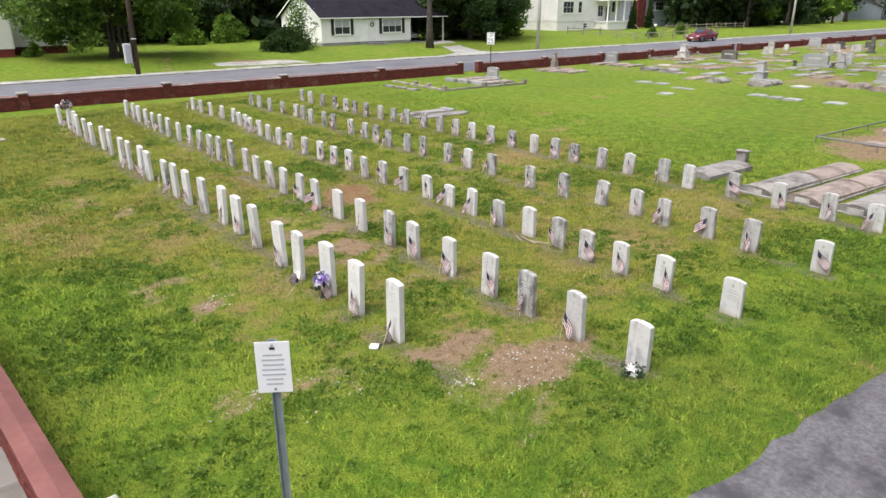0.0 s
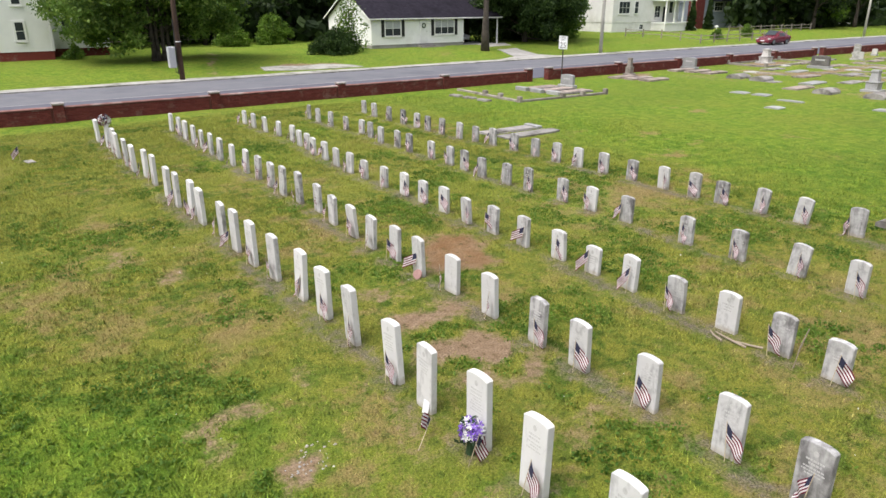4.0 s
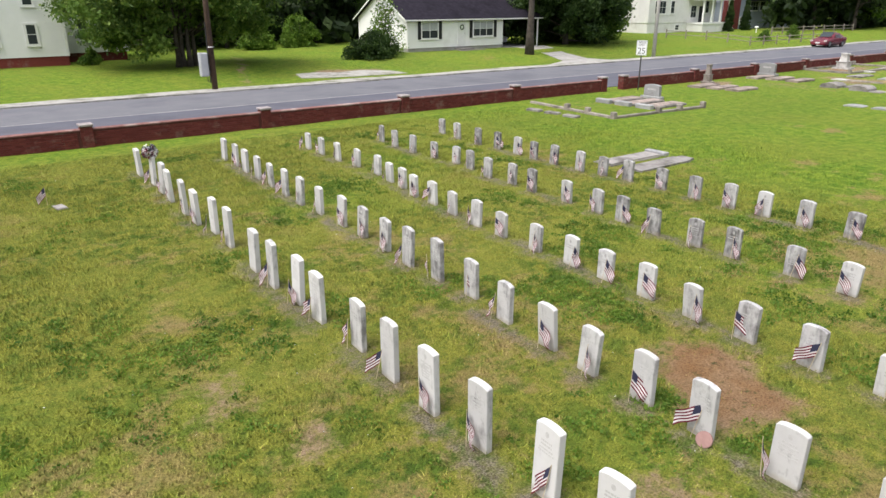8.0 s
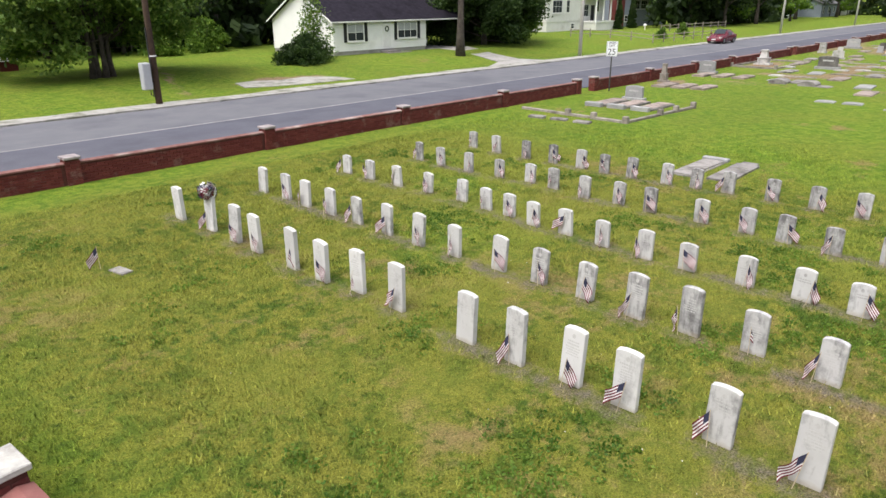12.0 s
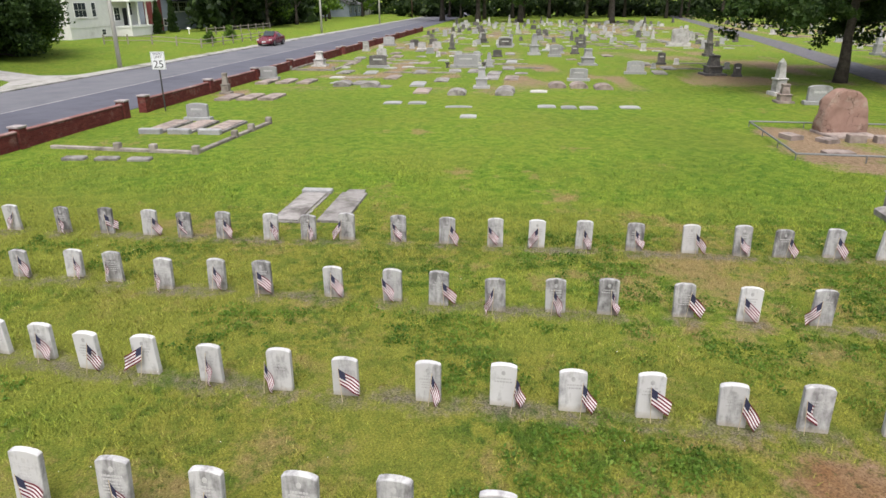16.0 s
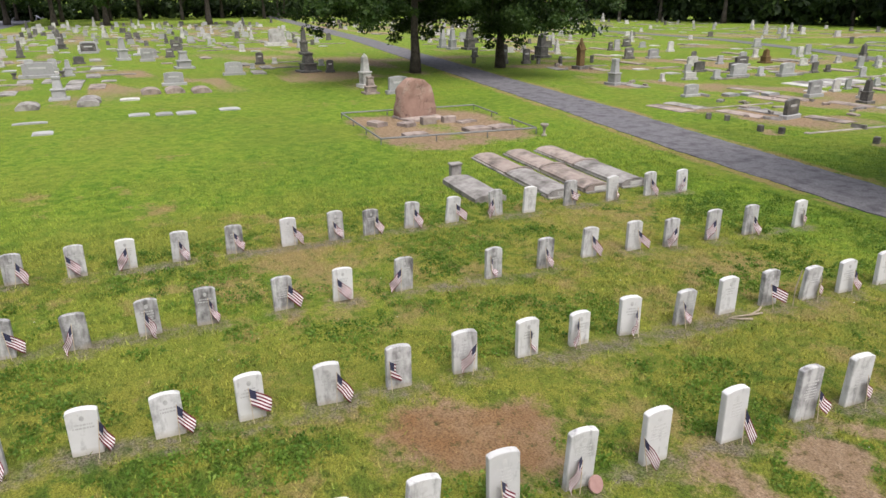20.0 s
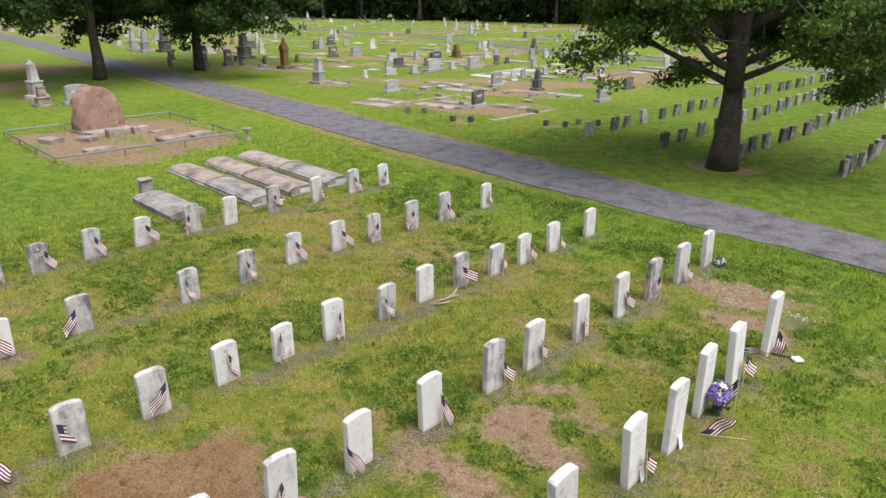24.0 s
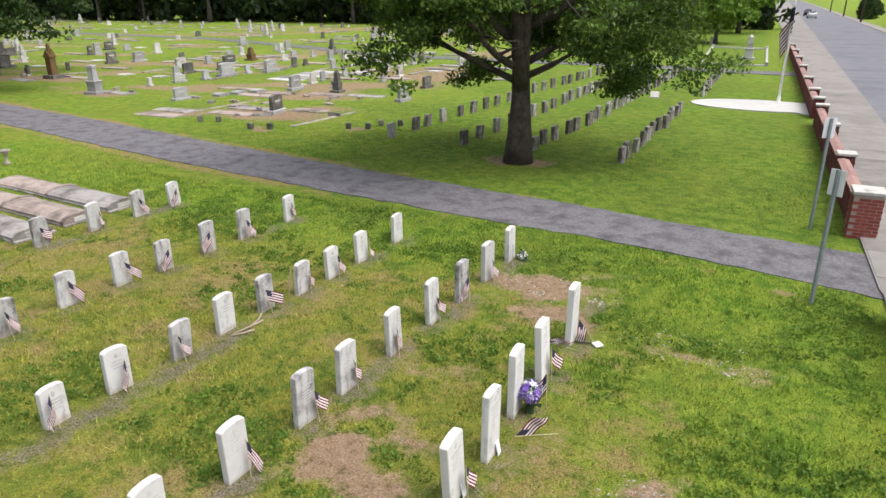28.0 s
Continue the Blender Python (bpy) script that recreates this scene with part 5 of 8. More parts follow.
def cottage():
    """Single-storey white house with black shutters and a carport."""
    g = 0.45
    ob = empty("house", pose(36.45, 60.9, g, 0, 0, -1.9), "single-storey white house with black shutters and a dark shingle roof", "house")
    L, D, H = 10.7, 8.4, 2.72
    part("foundation", cube(0.02, L - 0.02, 0.02, D - 0.02, -0.3, 0.32), M_CONCRETE, ob, "grey block foundation")
    part("wall", siding(0, L, 0, D, 0.3, H, 0.19), M_WHITE, ob, "white lapped siding")
    part("gable", gable_end(0.06, 0.0, D, H, 2.35), M_WHITE, ob)
    part("gable", gable_end(L - 0.06, 0.0, D, H, 2.35), M_WHITE, ob)
    part("roof", gable_roof(0, L + 4.6, 0, D, H, 2.35), M_ROOF, ob, "dark shingle roof")
    part("fascia", cube(-0.35, L + 4.95, -0.40, -0.36, H - 0.17, H - 0.06), M_TRIM, ob)
    bm = bmesh.new()
    for side in (0, 1):
        a, b = ((-0.4, H - 0.25), (D / 2, H + 2.3)) if side == 0 else ((D + 0.4, H - 0.25), (D / 2, H + 2.3))
        outline(bm, [(a[0], a[1]), (b[0], b[1]), (b[0], b[1] + 0.12), (a[0], a[1] + 0.12)], 0.05, Matrix.Translation((-0.37, 0, 0)) @ Matrix.Rotation(radians(90), 4, "Z"))
    part("barge_board", bm, M_TRIM, ob)
    window_unit(ob, 1.45, 3.15, 1.10, 2.42, -0.03, 2, True)
    window_unit(ob, 7.15, 9.45, 1.15, 2.42, -0.03, 3, True)
    for x in (1.05, 3.28, 6.72, 9.58):
        bm = cube(x, x + 0.32, -0.085, -0.035, 1.0, 2.5, 0.006)
        for q in range(11):
            box(bm, x + 0.04, x + 0.28, -0.10, -0.08, 1.08 + q * 0.125, 1.15 + q * 0.125)
        part("shutter", bm, M_SHUTTER, ob, "black louvred shutter")
    door = part("door", cube(5.35, 6.25, -0.07, -0.02, 0.42, 2.45, 0.008), M_TRIM, ob, "white front door")
    part("door_panel", cube(5.5, 6.1, -0.085, -0.07, 0.6, 1.25, 0.006), M_TRIM, door)
    bm = bmesh.new()
    bmesh.ops.create_cone(bm, segments=10, radius1=0.02, radius2=0.02, depth=0.05, matrix=Matrix.Translation((6.14, -0.09, 1.4)) @ Matrix.Rotation(radians(90), 4, "X"))
    part("handle", bm, M_DARK_METAL, door)
    part("step", cube(5.0, 6.6, -0.95, -0.05, -0.2, 0.18, 0.02), M_PAVEMENT, ob)
    part("step", cube(4.85, 7.6, -1.35, -0.95, -0.2, 0.05, 0.02), M_PAVEMENT, ob)
    part("carport_post", cube(L + 4.3, L + 4.41, -0.2, -0.09, -0.2, H - 0.1, 0.01), M_TRIM, ob)
    part("carport_post", cube(L + 4.3, L + 4.41, D - 0.3, D - 0.19, -0.2, H - 0.1, 0.01), M_TRIM, ob)
    part("carport_slab", cube(L + 0.05, L + 4.5, -0.3, D, -0.2, 0.03), M_CONCRETE, ob)
    part("carport_back", cube(L + 0.1, L + 4.4, D - 0.12, D - 0.02, 0.0, H - 0.1), M_FENCE, ob)
    r = random.Random(2)
    bm = bmesh.new()
    for k in range(18):
        a = k * math.tau / 18
        bmesh.ops.create_icosphere(bm, subdivisions=1, radius=0.055, matrix=Matrix.Translation((5.8 + 0.19 * math.cos(a), -0.11, 1.95 + 0.19 * math.sin(a))))
    w = tagged(new("door_wreath", finish(bm, "door_wreath", M_GREEN_STEM)), "dark green wreath hung on the front door", "wreath")
    w.matrix_basis = ob.matrix_basis.copy()
    return ob


cottage()


def old_house():
    """Two-storey white house on a brick foundation, with a porch."""
    ob = empty("house", pose(11.0, 65.3, 0.3, 0, 0, 0.0), "tall two-storey white house on a red brick foundation", "house")
    W, D, H = 6.0, 9.0, 6.6
    part("foundation", cube(-W + 0.03, -0.03, 0.03, D, -0.4, 0.80), M_BRICK_BRIGHT, ob, "old red brick foundation")
    part("wall", siding(-W, 0, 0, D, 0.78, H, 0.13), M_WHITE, ob, "white lapped siding")
    part("roof", gable_roof(-W, 0, 0, D, H, 2.4), M_ROOF_GREY, ob)
    part("gable", gable_end(-0.06, 0, D, H, 2.4), M_WHITE, ob)
    part("gable", gable_end(-W + 0.06, 0, D, H, 2.4), M_WHITE, ob)
    part("corner_board", cube(-0.14, 0.045, -0.045, 0.14, 0.78, H), M_TRIM, ob)
    for x0, z0 in ((-2.38, 1.62), (-4.62, 1.62), (-2.3, 4.1), (-4.62, 4.1)):
        window_unit(ob, x0 + 0.06, x0 + 0.64, z0, z0 + 1.25, -0.035, 1, False, trim=0.12)
    part("wing_foundation", cube(0.02, 4.4, 2.6, D - 0.5, -0.4, 0.80), M_BRICK, ob)
    part("wing_wall", siding(0.0, 4.5, 2.5, D - 0.5, 0.78, 5.2, 0.13), M_WHITE, ob)
    part("wing_roof", gable_roof(0.0, 4.5, 2.5, D - 0.5, 5.2, 1.6, 0.3), M_ROOF_GREY, ob)
    window_unit(ob, 1.2, 1.9, 1.7, 3.1, 2.465, 1)
    part("porch_foundation", cube(-W - 5.0, -W - 0.02, 0.2, D, -0.4, 0.72), M_BRICK, ob)
    part("porch_floor", cube(-W - 5.0, -W - 0.01, 0.0, D, 0.72, 0.86), M_TRIM, ob)
    part("porch_roof", cube(-W - 5.2, -W + 0.9, -0.5, D, 3.5, 3.72, 0.02), M_TRIM, ob)
    part("porch_wall", cube(-W - 5.0, -W - 0.02, 2.5, D - 0.1, 0.86, 6.5), M_WHITE, ob)
    part("porch_column", cube(-W - 0.5, -W - 0.3, 0.05, 0.25, 0.86, 3.5, 0.02), M_TRIM, ob)
    part("rail", cube(-W - 5, -W - 0.5, 0.08, 0.16, 1.66, 1.74), M_TRIM, ob)
    for k in range(22):
        part("baluster", cube(-W - 4.9 + k * 0.2, -W - 4.86 + k * 0.2, 0.1, 0.14, 0.86, 1.66), M_TRIM, ob)
    return ob


old_house()


def porch_house():
    """Cream house on a high basement, with a columned porch and steps."""
    ob = empty("house", pose(82.3, 70.0, 0.25, 0, 0, -2), "cream two-storey house with a raised porch and steps", "house")
    part("basement", cube(0.03, 15, 0.03, 11, -0.4, 1.5), M_CREAM, ob)
    part("wall", siding(0, 15, 0, 11, 1.5, 7.2, 0.15), M_CREAM, ob)
    part("roof", gable_roof(0, 15, 0, 11, 7.2, 3.0), M_ROOF_GREY, ob)
    part("gable", gable_end(0.06, 0, 11, 7.2, 3.0), M_CREAM, ob)
    for x0, n in ((1.2, 3), (4.6, 1), (12.6, 1)):
        window_unit(ob, x0, x0 + 0.75 * n, 2.7, 4.3, -0.035, n)
    window_unit(ob, 6.0, 6.8, 0.5, 1.15, -0.01, 1)
    part("porch_deck", cube(8.6, 15.0, -2.6, 0, 1.25, 1.45), M_TRIM, ob)
    part("porch_skirt", cube(8.7, 14.9, -2.5, 0, -0.3, 1.25), M_CREAM, ob)
    part("porch_roof", cube(8.4, 15.2, -2.9, 0, 4.4, 4.65, 0.02), M_TRIM, ob)
    for x in (8.75, 10.8, 12.8, 14.7):
        bm = bmesh.new()
        lathe(bm, [(0.17, 1.45), (0.14, 1.6), (0.11, 4.2), (0.17, 4.4)], 12, (x, -2.4))
        part("porch_column", bm, M_TRIM, ob)
    part("porch_door", cube(11.2, 12.1, -0.07, 0.0, 1.45, 3.6), M_SHUTTER, ob)
    window_unit(ob, 9.2, 10.4, 2.1, 3.7, -0.035, 2)
    for k in range(7):
        part("stair", cube(15.0 + k * 0.28, 15.28 + k * 0.28, -2.5, -1.2, -0.3, 1.25 - k * 0.2), M_CONCRETE, ob)
    part("stair_rail", cube(15.0, 17.0, -2.52, -2.46, 1.3, 1.38, 0, Matrix.Translation((15, 0, 1.35)) @ Matrix.Rotation(radians(33), 4, "Y") @ Matrix.Translation((-15, 0, -1.35))), M_TRIM, ob)
    return ob


porch_house()


def brick_stack_house():
    ob = empty("house", pose(103.0, 70.5, 0.25, 0, 0, -2), "dark house with a broad red brick chimney and porch windows", "house")
    part("wall", siding(2.0, 18, 0, 9, -0.2, 5.2, 0.16), M_BLUEGREY, ob)
    part("roof", gable_roof(2.0, 18, 0, 9, 5.2, 2.4), M_ROOF, ob)
    part("chimney", cube(0.1, 2.2, -0.4, 1.2, -0.3, 8.0, 0.02), M_BRICK, ob, "broad red brick chimney")
    window_unit(ob, 3.0, 3.8, 1.0, 1.9, -0.035, 1)
    for x in (5.4, 8.2, 11.0):
        window_unit(ob, x, x + 2.2, 2.9, 4.2, -0.035, 3)
    part("porch_roof", cube(4.5, 17, -1.8, 0, 4.4, 4.6), M_ROOF, ob)
    return ob


brick_stack_house()


def plain_house(x, y, turn, L, D, H, wall, roof, label):
    ob = empty("house", pose(x, y, 0.2, 0, 0, turn), label, "house", "houses farther along the street")
    part("wall", siding(0, L, 0, D, -0.2, H, 0.2), wall, ob)
    part("roof", gable_roof(0, L, 0, D, H, 2.2), roof, ob)
    part("gable", gable_end(0.06, 0, D, H, 2.2), wall, ob)
    for k in range(3):
        window_unit(ob, 1.2 + k * L / 3.2, 2.1 + k * L / 3.2, 1.2, 2.5, -0.035, 1)
    part("door", cube(L * 0.5, L * 0.5 + 0.9, -0.06, 0, 0.1, 2.1), M_SHUTTER, ob)
    return ob


plain_house(150, 64, -2, 22, 9, 3.0, M_WHITE, M_ROOF_GREY, "long low white house behind street trees")
plain_house(186, 60, -2, 14, 9, 3.2, M_BLUEGREY, M_ROOF_GREY, "blue-grey house with a front porch down the street")
plain_house(206, 60, -2, 12, 9, 3.2, M_CREAM, M_ROOF_GREY, "pale house down the street")
plain_house(140, -118, 10, 12, 8, 3.0, M_WHITE, M_ROOF_GREY, "white house glimpsed through the woods")

# concrete slab left in the lawn, and the driveway apron
ribbon("slab", [(21.5, 51.3), (23.0, 50.75), (24.4, 50.45), (26.5, 50.1), (28.8, 50.0)], [(21.9, 52.9), (23.2, 53.0), (24.7, 52.4), (26.8, 52.6), (28.6, 51.5)], 0.035, 0.15, M_PAVEMENT_PALE, "broken edge of an old concrete slab in the yard grass", "slab")
ribbon("driveway", [(41.0, 48.6), (44.4, 50.2), (46.0, 53.5), (47.4, 57), (48.6, 60.3)], [(48.6, 48.4), (47.8, 50.6), (48.6, 53.8), (50.6, 57.2), (52.6, 60.3)], 0.02, 0.1, M_CONCRETE, "dusty concrete driveway beside the house", "driveway")


# ---- poles, signs, cars ----
def utility_pole(x, y, r, h, mat, label, box_on=False, z=0.1):
    ob = empty("utility_pole", pose(x, y, z), label, "utility pole", "utility poles")
    bm = bmesh.new()
    tube(bm, [(0, 0, -0.3), (0, 0, h * 0.5), (0, 0, h)], [r, r * 0.85, r * 0.65], 12)
    part("pole", bm, mat, ob, "", True)
    part("crossarm", cube(-1.2, 1.2, -0.06, 0.06, h - 0.9, h - 0.78, 0.01), mat, ob)
    for k in (-1.05, -0.4, 0.4, 1.05):
        bm = bmesh.new()
        lathe(bm, [(0.03, 0), (0.055, 0.04), (0.04, 0.1), (0.05, 0.13), (0.02, 0.17)], 8, (k, 0))
        bmesh.ops.translate(bm, verts=bm.verts, vec=(0, 0, h - 0.78))
        part("insulator", bm, M_CAP, ob)
    if box_on:
        b = part("equipment_box", cube(-0.72, -0.30, -0.25, 0.10, 0.72, 1.95, 0.03), M_BOX, ob, "pale grey metal equipment box")
        part("box_door", cube(-0.69, -0.33, -0.275, -0.25, 0.77, 1.90, 0.01), M_BOX, b)
        part("bracket", cube(-0.31, 0.0, -0.05, 0.05, 0.9, 0.98), M_DARK_METAL, ob)
        part("bracket", cube(-0.31, 0.0, -0.05, 0.05, 1.75, 1.83), M_DARK_METAL, ob)
        bm = bmesh.new()
        tube(bm, [(-0.35, 0, 0.78), (-0.33, 0, 0.45), (-0.2, 0, 0.35), (-0.17, 0, 3.5)], 0.03, 6)
        part("conduit", bm, M_DARK_METAL, ob)
        for q in (2.2,):
            bm = bmesh.new()
            lathe(bm, [(r + 0.012, q), (r + 0.012, q + 0.05)], 12)
            part("band", bm, M_TRIM, ob)
    return ob


utility_pole(15.0, 48.75, 0.16, 10.5, M_POLE, "dark wooden utility pole with a grey metal box", True)
utility_pole(53.4, 48.0, 0.17, 10.0, M_POLE_PALE, "pale weathered utility pole beside the driveway")
utility_pole(108.5, 47.0, 0.17, 10.0, M_POLE_PALE, "pale weathered utility pole down the street")
utility_pole(150.0, 45.6, 0.17, 10.0, M_POLE_PALE, "pale weathered utility pole down the street")
utility_pole(192.0, 44.4, 0.17, 10.0, M_POLE, "dark wooden utility pole down the street")
for y in (-48, -85, -130, -168, -215):
    utility_pole(-10.6, y, 0.16, 10.0, M_POLE, "dark wooden utility pole along the side street")


def text_mesh(word, size, material, name):
    c = bpy.data.curves.new(name, "FONT")
    c.body, c.size, c.extrude, c.align_x, c.align_y = word, size, 0.002, "CENTER", "CENTER"
    tmp = new("tmp_text", c)
    me = bpy.data.meshes.new_from_object(tmp.evaluated_get(bpy.context.evaluated_depsgraph_get()))
    bpy.data.objects.remove(tmp)
    bpy.data.curves.remove(c)
    me.materials.clear()
    me.materials.append(material)
    return me


def speed_sign():
    ob = empty("speed_sign", pose(33.62, 34.72, 0, 0, 0, -78), "white speed limit sign on a dark steel post by the wall", "road sign")
    bm = cube(-0.03, 0.03, 0.012, 0.05, -0.2, 2.62, 0.004)
    part("post", bm, M_DARK_METAL, ob)
    plate = part("plate", cube(-0.305, 0.305, -0.004, 0.004, 1.86, 2.64, 0.003), M_SIGN, ob, "white rectangular sign plate")
    bm = bmesh.new()
    for a, b, c, d in ((-0.285, 0.285, 1.885, 1.895), (-0.285, 0.285, 2.605, 2.615), (-0.285, -0.275, 1.885, 2.615), (0.275, 0.285, 1.885, 2.615)):
        box(bm, a, b, -0.0065, -0.003, c, d)
    part("border", bm, M_INK, plate)
    for z, word in ((2.525, "SPEED"), (2.395, "LIMIT")):
        w = part("word", text_mesh(word, 0.15, M_INK, "word"), None, plate, "black sign lettering")
        w.matrix_basis = pose(0, -0.006, z, 90, 0, 0)
    t = part("numeral", text_mesh("25", 0.46, M_INK, "numeral"), None, plate, "black numerals 25")
    t.matrix_basis = pose(0, -0.006, 2.08, 90, 0, 0)
    return ob


speed_sign()


def rules_sign(x, y, turn, top, tilt, label):
    ob = empty("rules_sign", pose(x, y, 0, tilt[0], tilt[1], turn), label, "sign")
    bm = bmesh.new()
    outline(bm, [(-0.03, 0.0), (-0.018, 0.028), (0.018, 0.028), (0.03, 0.0), (0.036, 0.0), (0.022, 0.036), (-0.022, 0.036), (-0.036, 0.0)], top + 0.2, Matrix.Translation((0, 0.012, (top + 0.2) / 2 - 0.2)) @ Matrix.Rotation(radians(-90), 4, "X"))
    part("post", bm, M_GREEN_POST, ob, "channel steel post with bright flanges")
    plate = part("plate", cube(-0.125, 0.125, -0.003, 0.003, top - 0.42, top, 0.002), M_SIGN, ob, "white metal notice plate")
    r = random.Random(3)
    part("notice_line", cube(-0.02, 0.02, -0.0045, -0.002, top - 0.065, top - 0.045), M_INK, plate)
    for k in range(7):
        w = r.uniform(0.06, 0.10)
        part("notice_line", cube(-w, w, -0.0045, -0.002, top - 0.115 - k * 0.040, top - 0.100 - k * 0.040), M_INK_PALE, plate)
    for z in (top - 0.03, top - 0.39):
        bm = bmesh.new()
        bmesh.ops.create_cone(bm, segments=8, radius1=0.008, radius2=0.008, depth=0.01, matrix=Matrix.Translation((0, -0.006, z)) @ Matrix.Rotation(radians(90), 4, "X"))
        part("bolt", bm, M_DARK_METAL, plate)
    return ob


rules_sign(2.08, 5.08, -36, 2.29, (0, 0), "small white notice sign on a steel post by the gate")
rules_sign(1.96, 0.74, 25, 2.42, (0, 0), "grey notice sign on a thin steel post across the drive")


def car_body(L, W, H):
    """A saloon in one smooth shell: hood, cabin and boot from lofted sections."""
    bm = bmesh.new()
    prof = [(0.0, 0.35, 0.62), (0.04, 0.24, 0.74), (0.27, 0.22, 0.90), (0.40, 0.22, 1.30), (0.50, 0.22, H), (0.68, 0.22, H - 0.02), (0.85, 0.22, 1.05), (0.97, 0.24, 0.98), (1.0, 0.36, 0.80)]
    rings = []
    for f, lo, hi in prof:
        x, wide = f * L, W / 2 * (0.86 if f in (0.0, 1.0) else 0.97 if f in (0.04, 0.97) else 1.0)
        roof = W / 2 * (0.68 if hi > 1.15 else 0.9)
        belt = min(0.92, hi - 0.02)
        pts = [(-wide * 0.93, lo), (-wide, (lo + belt) / 2), (-wide * 0.97, belt), (-roof * 0.95 if hi > 1.15 else -wide * 0.9, hi - 0.05), (-roof * 0.6, hi), (roof * 0.6, hi), (roof * 0.95 if hi > 1.15 else wide * 0.9, hi - 0.05), (wide * 0.97, belt), (wide, (lo + belt) / 2), (wide * 0.93, lo)]
        rings.append([bm.verts.new((x, y, z)) for y, z in pts])
    n = len(rings[0])
    for a, b in zip(rings, rings[1:]):
        for k in range(n):
            bm.faces.new((a[k], a[(k + 1) % n], b[(k + 1) % n], b[k]))
    bm.faces.new(rings[0][::-1])
    bm.faces.new(rings[-1])
    return bm


def car(x, y, turn, paint, label, z=0.03):
    L, W, H = 4.5, 1.76, 1.44
    ob = empty("car", pose(x, y, z, 0, 0, turn), label, "car")
    body = part("body", car_body(L, W, H), paint, ob, "", True)
    part("windscreen", cube(0, 0.86, -0.58, 0.58, 0, 0.012, 0.0, Matrix.Translation((1.32, 0, 1.02)) @ Matrix.Rotation(radians(-33), 4, "Y") @ pose(0, 0, 0.01)), M_GLASS, ob)
    part("rear_window", cube(0, 0.72, -0.56, 0.56, 0, 0.012, 0.0, Matrix.Translation((3.12, 0, 1.40)) @ Matrix.Rotation(radians(27), 4, "Y") @ pose(0, 0, 0.01)), M_GLASS, ob)
    for s in (-1, 1):
        for a, b in ((1.78, 2.36), (2.42, 3.05)):
            bm = bmesh.new()
            outline(bm, [(a, 0.96), (b, 0.96), (b - 0.08, 1.33), (a + (0.22 if a < 2 else 0.02), 1.33)], 0.02, Matrix.Translation((0, s * 0.755, 0)))
            bmesh.ops.rotate(bm, verts=bm.verts, cent=(0, s * 0.86, 0.96), matrix=Matrix.Rotation(radians(s * 24), 3, "X"))
            bmesh.ops.translate(bm, verts=bm.verts, vec=(0, s * 0.085, 0))
            part("side_window", bm, M_GLASS, ob)
        for xx in (0.85, 3.55):
            bm = bmesh.new()
            bmesh.ops.create_cone(bm, segments=20, radius1=0.32, radius2=0.32, depth=0.21, cap_ends=True, matrix=Matrix.Translation((xx, s * 0.79, 0.32)) @ Matrix.Rotation(radians(90), 4, "X"))
            wheel = part("wheel", bm, M_TYRE, ob)
            bm = bmesh.new()
            bmesh.ops.create_cone(bm, segments=16, radius1=0.21, radius2=0.19, depth=0.02, cap_ends=True, matrix=Matrix.Translation((xx, s * 0.90, 0.32)) @ Matrix.Rotation(radians(90), 4, "X"))
            part("rim", bm, M_METAL, wheel)
        part("headlight", cube(0.03, 0.16, s * 0.72 - 0.14, s * 0.72 + 0.14, 0.60, 0.74, 0.02), M_CAP, ob)
        part("tail_light", cube(L - 0.1, L - 0.005, s * 0.68 - 0.14, s * 0.68 + 0.14, 0.72, 0.9, 0.02), M_LAMP_RED, ob)
        part("mirror", cube(1.45, 1.6, s * 0.96 - 0.09, s * 0.96 + 0.09, 0.98, 1.1, 0.02), paint, ob)
    part("bumper", cube(-0.04, 0.1, -0.72, 0.72, 0.28, 0.5, 0.03), paint, ob)
    part("plate", cube(-0.05, -0.03, -0.22, 0.22, 0.42, 0.53), M_SIGN, ob)
    return ob


car(77.6, 45.25, -1.9, M_CAR_RED, "maroon saloon car parked at the kerb")
car(49.3, 63.0, 88, M_CAR_GREY, "silver car parked under the carport", 0.49)
for k, (x, y) in enumerate(((232, 41.5), (240, 41.2), (225, 54), (250, 40.9))):
    car(x, y, -2, M_CAR_GREY if k % 2 else M_SHUTTER, "distant car parked along the street")
car(-3.6, -155, 90, M_CAR_GREY, "distant silver car on the side street")
car(-3.4, -172, 90, M_SHUTTER, "distant dark car on the side street")


def rail_fence(points, label):
    ob = empty("rail_fence", pose(points[0][0], points[0][1], float(rise(*points[0]))), label, "fence")
    ox, oy, oz = ob.matrix_basis.translation
    prev = None
    for (x0, y0), (x1, y1) in zip(points, points[1:]):
        n = max(1, round(math.hypot(x1 - x0, y1 - y0) / 2.6))
        for k in range(n + 1):
            if k == n and (x1, y1) != points[-1]:
                continue
            x, y = x0 + (x1 - x0) * k / n - ox, y0 + (y1 - y0) * k / n - oy
            z = float(rise(x + ox, y + oy)) - oz
            part("post", cube(x - 0.06, x + 0.06, y - 0.06, y + 0.06, z - 0.2, z + 1.0, 0.01), M_FENCE, ob)
            if prev:
                for h in (0.4, 0.8):
                    bm = bmesh.new()
                    tube(bm, [(prev[0], prev[1], prev[2] + h), (x, y, z + h)], 0.045, 6)
                    part("rail", bm, M_FENCE, ob)
            prev = (x, y, z)


rail_fence([(74.5, 61.5), (74.3, 50.8), (92.5, 50.0)], "weathered split-rail fence round the yard")
rail_fence([(92.5, 58.0), (100.0, 57.5), (113.0, 56.5)], "weathered split-rail fence in front of the dark house")
rail_fence([(12.0, 80.0), (34.0, 79.0)], "pale board fence at the back of the yard")


